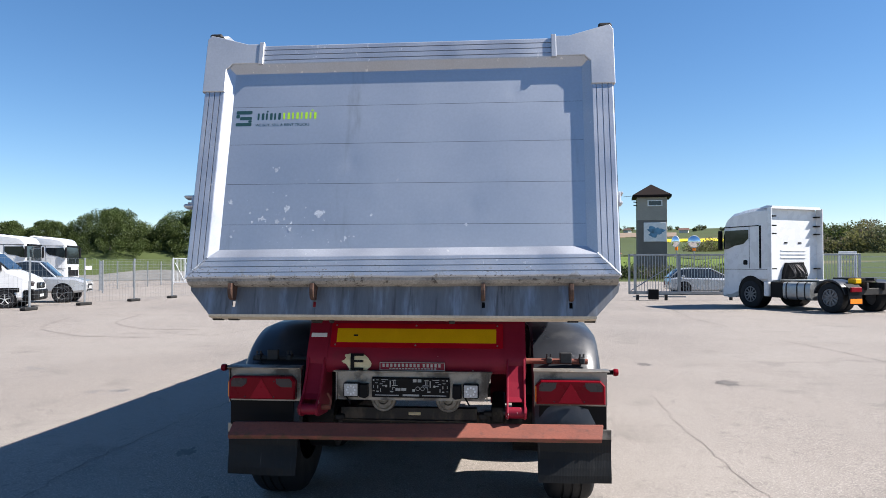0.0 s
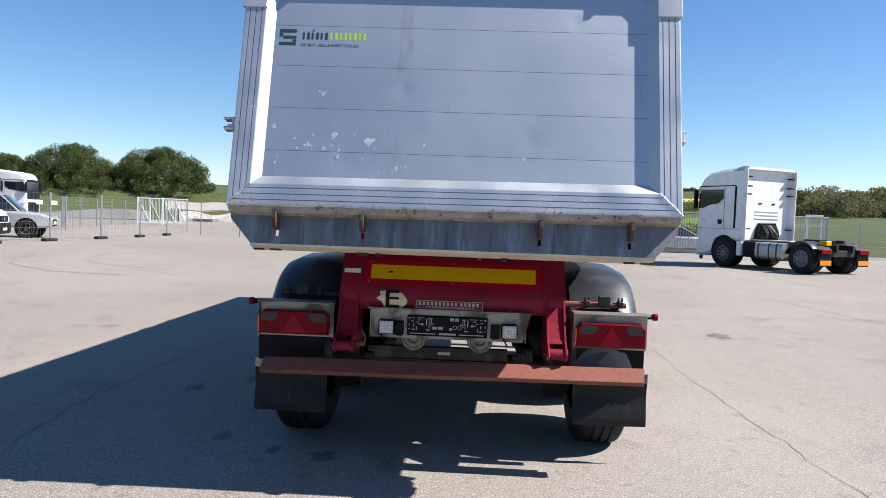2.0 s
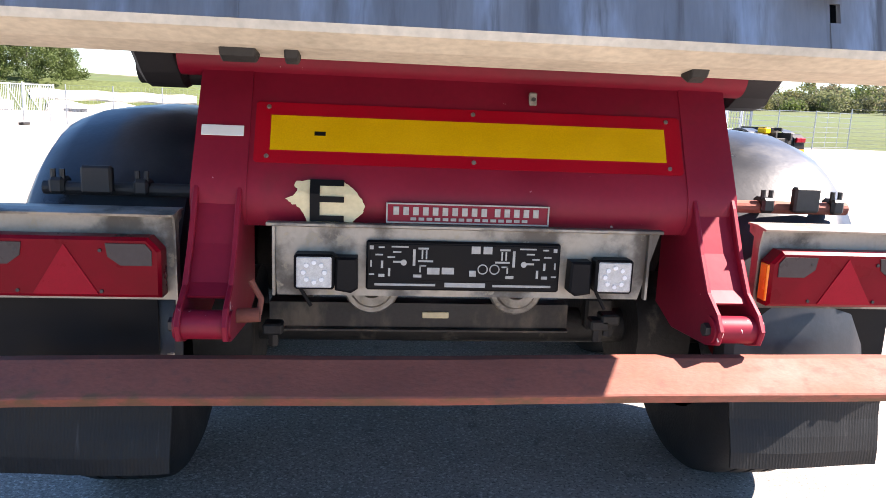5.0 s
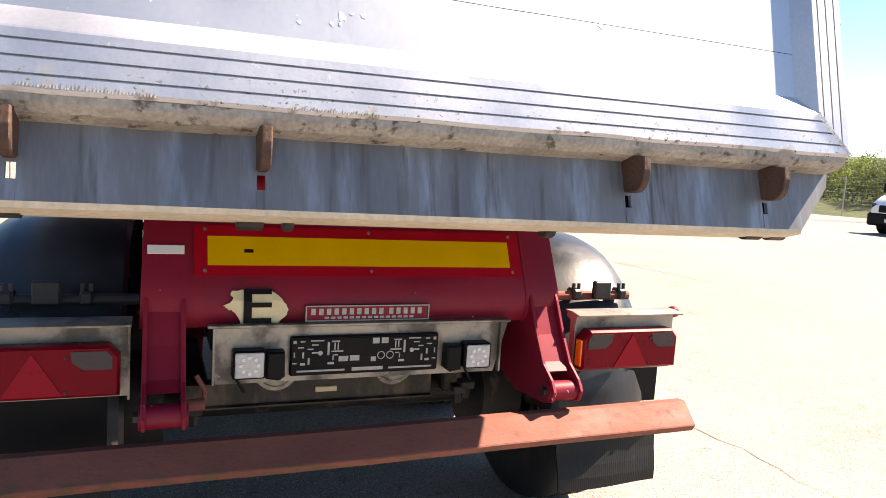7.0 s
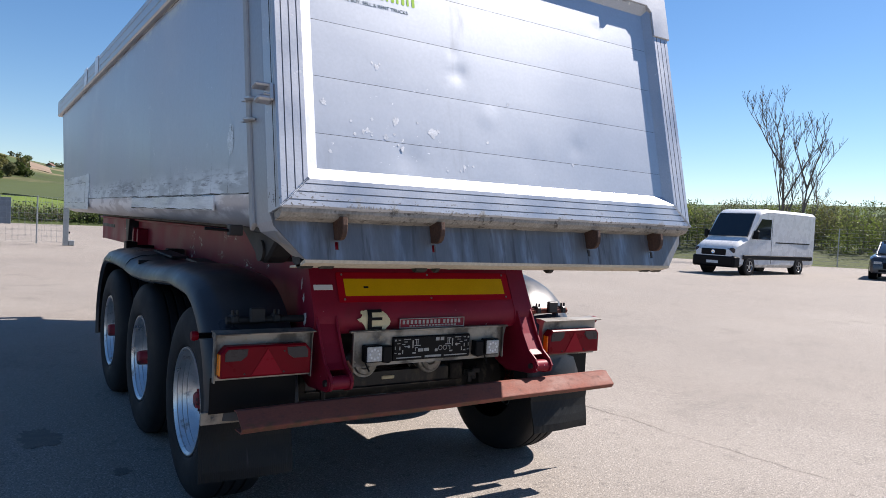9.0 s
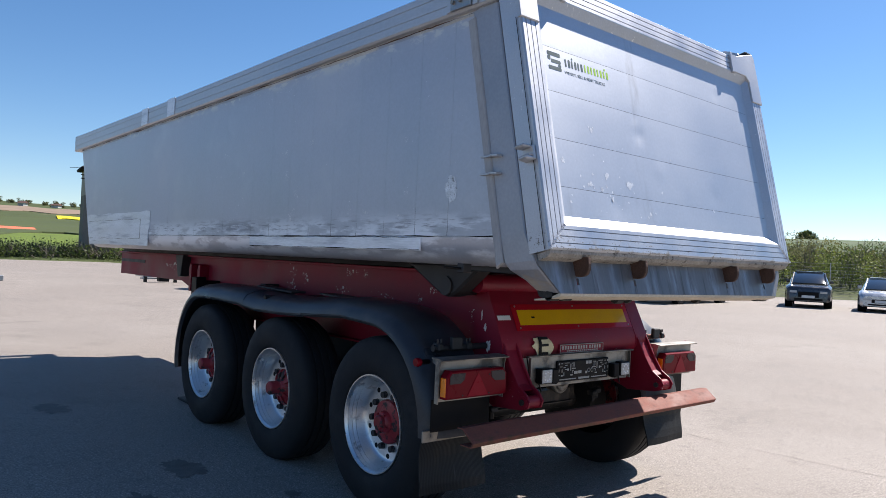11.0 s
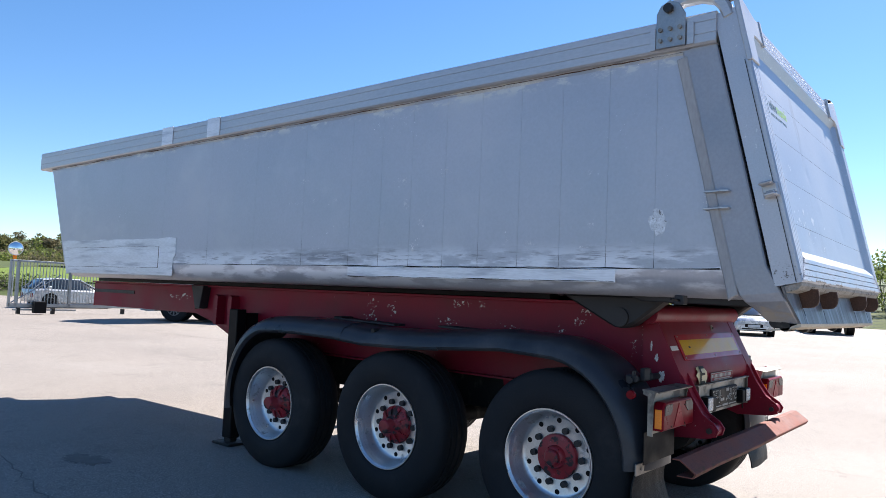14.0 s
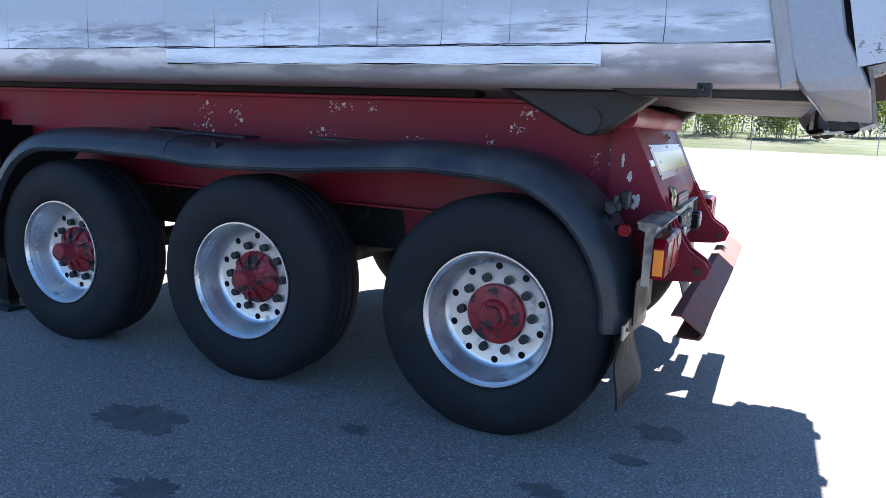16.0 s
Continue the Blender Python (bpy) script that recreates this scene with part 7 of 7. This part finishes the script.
def tower():
    base = rise(15.8, 77.6) - 0.4
    t = thing("transformer_tower", 15.8, 77.6, base, "old rendered transformer tower with a pyramid roof", "tower", turn=-8)
    m_wall = mat("grey_roughcast", (0.30, 0.29, 0.255), 0.9, 0.0, 0.10, 0.9, 0.1, 12, 0.2, 20)
    m_low = mat("dark_roughcast", (0.16, 0.15, 0.135), 0.9, 0.0, 0.12, 0.9, 0.1, 12, 0.2, 20)
    m_roof = mat("dark_brown_tiles", (0.017, 0.012, 0.011), 0.85, 0.0, 0.15, 2, 0.1, 15, spec=0.1)
    hw, zt = 1.5, 8.75 - base
    part("lower_wall", box(-hw, hw, -hw, hw, 0, 6.35 - base, 0.02), m_low, t)
    part("upper_wall", box(-hw - 0.01, hw + 0.01, -hw - 0.01, hw + 0.01, 6.35 - base, zt, 0.02), m_wall, t)
    z0, z1 = zt, 10.25 - base
    bm = bmesh.new()
    vs = [bm.verts.new(p) for p in ((-1.95, -1.95, z0), (1.95, -1.95, z0), (1.95, 1.95, z0), (-1.95, 1.95, z0), (-1.95, -1.95, z0 + 0.22), (1.95, -1.95, z0 + 0.22), (1.95, 1.95, z0 + 0.22), (-1.95, 1.95, z0 + 0.22), (0, 0, z1))]
    bm.faces.new(list(reversed(vs[:4])))
    for i in range(4):
        j = (i + 1) % 4
        bm.faces.new((vs[i], vs[j], vs[4 + j], vs[4 + i]))
        bm.faces.new((vs[4 + i], vs[4 + j], vs[8]))
    part("roof", bm, m_roof, t, "dark brown pyramid roof")
    win = part("window", box(-0.45, 1.05, -hw - 0.05, -hw - 0.01, zt - 0.95, zt - 0.32, 0.01), M_WHITE, t)
    part("pane", box(-0.33, 0.93, -hw - 0.06, -hw - 0.045, zt - 0.85, zt - 0.42, 0.004), M_GLASS, win)
    board = part("map_board", box(-0.85, 1.42, -hw - 0.10, -hw - 0.02, 4.1 - base, 6.1 - base, 0.02), M_WHITE, t, "white board with a blue map")
    bm = bmesh.new()
    ring = []
    for k in range(30):
        a = 2 * math.pi * k / 30
        r = 0.72 + 0.18 * math.sin(3 * a + 1) + 0.10 * math.sin(7 * a) + 0.06 * math.sin(12 * a)
        ring.append(bm.verts.new((0.30 + r * 1.05 * math.cos(a), -hw - 0.105, 5.15 - base + r * 0.72 * math.sin(a))))
    bm.faces.new(ring)
    m_map = mat("blue_map_print", (0.10, 0.24, 0.36), 0.5, 0.0, 0.5, 2.2)
    part("map_print", bm, m_map, board)
    for z in (zt - 0.5, zt - 0.85):
        part("insulator_arm", tube((-hw, -hw + 0.3, z), (-hw - 0.35, -hw + 0.1, z + 0.03), 0.05, 8), M_DARK, t)
    part("cable_stub", tube((-1.9, -1.9, z0 + 0.12), (-2.9, -2.2, z0 + 0.02), 0.02, 6), M_BLACK, t)
    return t


tower()


def traffic_mirror(x, y, z, r, turn, label):
    base = rise(x, y)
    t = thing("traffic_mirror", x, y, base - 0.2, label, "mirror", "traffic mirrors", turn=turn)
    part("pole", tube((0, 0.1, 0), (0, 0.1, z - base + 0.2), 0.045, 10), M_GALV, t)
    zc = z - base + 0.2
    part("rim", spin([(-0.05, r * 0.90), (-0.06, r * 0.98), (-0.02, r), (0.03, r * 0.9), (0.03, 0.0)], 28, "y", (0, 0, zc)), M_WHITE, t, "white mirror rim", smooth=True)
    part("glass", spin([(-0.14, 0.0), (-0.13, r * 0.3), (-0.10, r * 0.6), (-0.055, r * 0.90)], 28, "y", (0, 0, zc)), M_CHROME, t, "domed mirror glass", smooth=True)
    part("bracket", box(-0.12, 0.12, 0.03, 0.14, zc - r - 0.25, zc - r + 0.05, 0.01), M_AMBER, t)
    return t


traffic_mirror(15.5, 59.0, 3.55, 0.50, -10, "round convex traffic mirror on a pole")
traffic_mirror(14.3, 60.0, 3.60, 0.48, -62, "round traffic mirror turned aside on a pole")


# ---- planting ----
def leaf_mesh(name, clumps, count, size, material, seed, flat=0.75, up=0.0):
    """Many small leaf blades, gathered in uneven clumps: (x, y, z, radius)."""
    r = np.random.RandomState(seed)
    w = np.array([c[3] ** 2 for c in clumps])
    idx = r.choice(len(clumps), count, p=w / w.sum())
    c = np.array(clumps)[idx]
    d = r.normal(size=(count, 3))
    d /= np.linalg.norm(d, axis=1)[:, None]
    rad = c[:, 3] * (1 - 0.55 * r.rand(count) ** 2.2) * (0.85 + 0.35 * r.rand(count))
    p = c[:, :3] + d * rad[:, None] * np.array((1, 1, flat))
    a = r.normal(size=(count, 3)) + d * 0.3 + np.array((0, 0, up))
    a /= np.linalg.norm(a, axis=1)[:, None]
    b = np.cross(a, r.normal(size=(count, 3)))
    b /= np.linalg.norm(b, axis=1)[:, None]
    s = size * (0.6 + 0.8 * r.rand(count))[:, None]
    verts = np.stack((p - a * s, p - b * s * 0.5, p + a * s, p + b * s * 0.5), 1).reshape(-1, 3)
    faces = np.arange(count * 4).reshape(-1, 4)
    me = bpy.data.meshes.new(name)
    me.from_pydata(verts.tolist(), [], faces.tolist())
    for m in (material if isinstance(material, tuple) else (material,)):
        me.materials.append(m)
    if isinstance(material, tuple):
        # neighbouring clumps belong to one tree and so to one kind of foliage
        kinds = np.array([hash(int(k) // 7 * 7919) % 97 % len(material) for k in range(len(clumps))])
        me.polygons.foreach_set("material_index", kinds[idx].astype(np.int32))
    return me


def limbs(seed, h, spread, levels=3, start=0.25, n_first=7, r0=0.16):
    """Tapered trunk and forking limbs as lines of (a, b, radius a, radius b)."""
    r = random.Random(seed)
    out = []

    def grow(p, d, length, rad, level):
        k = 3
        for i in range(k):
            q = p + d * (length / k)
            out.append((p, q, rad * (1 - 0.22 * i), rad * (1 - 0.22 * (i + 1))))
            p = q
            d = (d + Vector((r.uniform(-1, 1), r.uniform(-1, 1), r.uniform(-0.1, 0.5))) * 0.10).normalized()
            if level < levels and i > 0 or (level == 0):
                for _ in range(2 if level else max(1, n_first // 3)):
                    side = Vector((r.uniform(-1, 1), r.uniform(-1, 1), r.uniform(0.5, 1.3))).normalized()
                    if level < levels:
                        grow(p, (d * 0.55 + side * spread).normalized(), length * r.uniform(0.42, 0.62), rad * 0.48, level + 1)
    grow(Vector((0, 0, 0)), Vector((0, 0, 1)), h * 0.62, r0, 0)
    return out


def branch_mesh(name, lines, material, sides=5):
    verts, faces = [], []
    for a, c, ra, rc in lines:
        q = (c - a).to_track_quat("Z", "Y")
        k = len(verts)
        for p, rr in ((a, ra), (c, rc)):
            for i in range(sides):
                t = 2 * math.pi * i / sides
                verts.append(p + q @ Vector((rr * math.cos(t), rr * math.sin(t), 0)))
        for i in range(sides):
            j = (i + 1) % sides
            faces.append((k + i, k + j, k + sides + j, k + sides + i))
    me = bpy.data.meshes.new(name)
    me.from_pydata(verts, [], faces)
    me.materials.append(material)
    return me


def bush(seed, w, h, material, count=26000, size=0.15):
    r = random.Random(seed)
    clumps = []
    for k in range(190):
        a, d = r.uniform(0, 6.283), r.uniform(0, 1) ** 0.42
        z = r.uniform(0.0, 1.0)
        k2 = math.sqrt(max(0.03, 1 - z ** 2.3)) * (1 + 0.07 * math.sin(3 * a + seed))
        clumps.append((math.cos(a) * d * w / 2 * k2, math.sin(a) * d * w / 2 * k2, z * h * 0.92, r.uniform(0.035, 0.075) * w))
    return leaf_mesh("crown", clumps, count, size, material, seed, 1.1, 0.9)


def tree(name, x, y, crown, trunk, label, group, turn=0.0, scale=1.0):
    t = thing(name, x, y, rise(x, y) - 0.15, label, "tree", group, turn=turn)
    t.scale = (scale, scale, scale)
    tr = new("trunk", trunk)
    tr.parent = t
    cr = new("crown", crown)
    cr.parent = t
    return t


trunks = [branch_mesh("trunk", limbs(s, 5.0, 0.8, 2, r0=0.15), M_BARK) for s in (11, 12)]
crowns = [bush(21, 15.2, 6.35, M_LEAF, 44000, 0.13), bush(22, 10.5, 5.9, M_LEAF, 30000, 0.13), bush(23, 11.5, 5.5, M_LEAF, 30000, 0.13)]
rng = random.Random(8)
for az, d, k, s in ((-29.8, 103, 0, 0.82), (-23.6, 103, 0, 0.86), (-26.8, 106, 2, 0.55), (-33.7, 104, 1, 0.64), (-36.2, 105, 2, 0.64), (-38.9, 104, 1, 0.66), (-41.6, 103, 0, 0.60), (-46, 103, 2, 0.68)):
    x, y = d * math.sin(math.radians(az)), d * math.cos(math.radians(az))
    tree("roundish_tree", x, y, crowns[k], trunks[k % 2], "dense leafy tree in a row above the bank", "trees on the bank", rng.uniform(0, 360), s)

# spring woods behind the yard, one mass of foliage with bare twigs in it
def woods(name, spots, material, label, per=1500, size=0.26, seed=3, height=(5, 8)):
    r = random.Random(seed)
    clumps, lines = [], []
    for x, y in spots:
        z = rise(x, y) - 0.2
        h = r.uniform(*height)
        for k in range(7):
            clumps.append((x + r.uniform(-1.6, 1.6), y + r.uniform(-1.6, 1.6), z + h * r.uniform(0.15, 0.92), r.uniform(0.9, 1.9)))
        for k in range(5):
            p = Vector((x + r.uniform(-1.2, 1.2), y + r.uniform(-1.2, 1.2), z))
            q = p + Vector((r.uniform(-0.8, 0.8), r.uniform(-0.8, 0.8), h * r.uniform(0.85, 1.12)))
            lines.append((p, q, 0.05, 0.012))
            for _ in range(5):
                m = p.lerp(q, r.uniform(0.35, 0.9))
                lines.append((m, m + Vector((r.uniform(-1, 1), r.uniform(-1, 1), r.uniform(0.5, 1.6))), 0.018, 0.006))
    ob = tagged(new(name, leaf_mesh(name, clumps, per * len(spots) // 2, size, material, seed)), label, "woods", kind="stuff")
    tagged(new(name + "_twigs", branch_mesh(name + "_twigs", lines, M_BARK, 4)), "bare grey trunks and twigs among young leaves", "woods", kind="stuff")
    return ob


def arc(az0, az1, d, n, seed, jitter=4):
    r = random.Random(seed)
    out = []
    for k in range(n):
        a, dd = math.radians(az0 + (az1 - az0) * k / (n - 1) + r.uniform(-0.4, 0.4)), d + r.uniform(-jitter, jitter)
        out.append((dd * math.sin(a), dd * math.cos(a)))
    return out


woods("young_woods", arc(14.3, 22, 168, 34, 41, 14), (M_BUDS, M_OLIVE, M_LEAF_PALE), "pale budding trees behind the green field", 900, 0.22, 43, (0.9, 2.8))
woods("far_woods", arc(22, 49, 160, 90, 1, 22), (M_LEAF_WOOD, M_OLIVE, M_BUDS, M_LEAF), "mixed young woodland beyond the field", 1300, 0.25, 3, (1.6, 5.4))
woods("back_woods", arc(18, 49, 225, 90, 31, 30), (M_OLIVE, M_LEAF_PALE, M_BUDS), "pale green woods higher up the slope", 1300, 0.36, 33, (2.5, 8.0))
woods("near_woods", arc(47, 76, 90, 80, 2, 14), (M_LEAF_WOOD, M_OLIVE, M_LEAF, M_LEAF_PALE), "spring woodland behind the boundary fence", 2400, 0.12, 4, (2.4, 4.8))
woods("green_woods", arc(76, 118, 92, 44, 5, 8), M_LEAF_PALE, "fresh green woodland behind the boundary fence", 2200, 0.18, 5, (4.0, 7.5))
woods("valley_woods", arc(-16, 2.5, 345, 140, 7, 40), (M_LEAF_WOOD, M_LEAF, M_OLIVE), "dark copse on the far slope", 600, 0.7, 7, (3.0, 8.0))
woods("hill_copse", arc(2, 24, 640, 34, 9, 40), M_LEAF_WOOD, "small woods and hedges on the skyline", 420, 0.6, 9, (2.2, 5))
woods("roadside_scrub", arc(-3, 17, 77.5, 60, 13, 1.2), M_LEAF, "rough weedy hedge along the yard", 500, 0.13, 13, (0.25, 0.6))
lone = thing("lone_tree", 470 * math.sin(math.radians(66.8)), 470 * math.cos(math.radians(66.8)), rise(470 * math.sin(math.radians(66.8)), 470 * math.cos(math.radians(66.8))) - 0.5, "lone round tree on the hilltop", "tree")
lc = new("crown", bush(31, 12, 6, M_LEAF, 3000, 0.45))
lc.parent = lone
lt = new("trunk", trunks[0])
lt.parent = lone

def bare_tree(x, y, h, seed):
    """A leafless tree whose limbs sweep upwards and end in fine twigs."""
    t = thing("bare_tree", x, y, rise(x, y) - 0.1, "tall bare tree with fine upright twigs", "tree", "bare trees by the fence", turn=seed * 77)
    stems = limbs(seed, 9.0, 0.62, 4, r0=0.13, n_first=7)
    k = h / max(q.z for p, q, ra, rc in stems)
    stems = [(p * k, q * k, max(ra, 0.012), max(rc, 0.007)) for p, q, ra, rc in stems]
    tr = new("trunk", branch_mesh("trunk", stems, M_BARK, 4))
    tr.parent = t


bare_tree(37.7, 25.75, 10.6, 44)
bare_tree(38.3, 24.95, 9.4, 52)
second = thing("lone_tree", 470 * math.sin(math.radians(50.4)), 470 * math.cos(math.radians(50.4)), rise(470 * math.sin(math.radians(50.4)), 470 * math.cos(math.radians(50.4))) - 0.5, "small dark tree on the hilltop", "tree")
for nm, me in (("crown", bush(33, 7, 5, M_LEAF, 2500, 0.35)), ("trunk", trunks[1])):
    ob = new(nm, me)
    ob.parent = second

# village on the hill
shed = thing("farm_shed", 20.4, 148, rise(20.4, 148) - 0.5, "low shed with an orange red tiled roof", "shed", turn=6)
part("wall", box(-2.7, 2.7, -1.5, 1.5, 0, 0.62, 0.03), M_WHITE, shed)
part("roof", prism([(-1.9, 0.58), (1.9, 0.58), (0, 1.05)], "x", -3.0, 3.0), M_REDROOF, shed, "orange red tiled roof")
part("door", box(-0.5, 0.5, -1.54, -1.49, 0.1, 0.55, 0.01), M_DARK, shed)
r = random.Random(3)
m_house = mat("pale_house_render", (0.55, 0.53, 0.49), 0.9)
m_tiles = mat("brown_roof_tiles", (0.16, 0.09, 0.07), 0.85)
for k in range(5):
    az, d = 4.5 + k * 2.3 + r.uniform(-0.4, 0.4), 590 + r.uniform(-25, 25)
    x, y = d * math.sin(math.radians(az)), d * math.cos(math.radians(az))
    hs = thing("farmhouse", x, y, rise(x, y) - 0.6, "small pale farmhouse on the hillside", "house", "hillside houses", turn=r.uniform(0, 180))
    w, l, h = r.uniform(3.4, 4.6), r.uniform(5, 7), r.uniform(1.9, 2.5)
    part("wall", box(-l / 2, l / 2, -w / 2, w / 2, 0, h, 0.05), m_house, hs)
    part("roof", prism([(-w / 2 - 0.6, h), (w / 2 + 0.6, h), (0, h + w * 0.42)], "x", -l / 2 - 0.5, l / 2 + 0.5), m_tiles, hs)
    for q in range(3):
        part("window", box(-l / 2 + 1.2 + q * l / 3.4, -l / 2 + 2.3 + q * l / 3.4, -w / 2 - 0.05, -w / 2 + 0.02, h * 0.4, h * 0.4 + 1.3, 0.02), M_GLASS, hs)
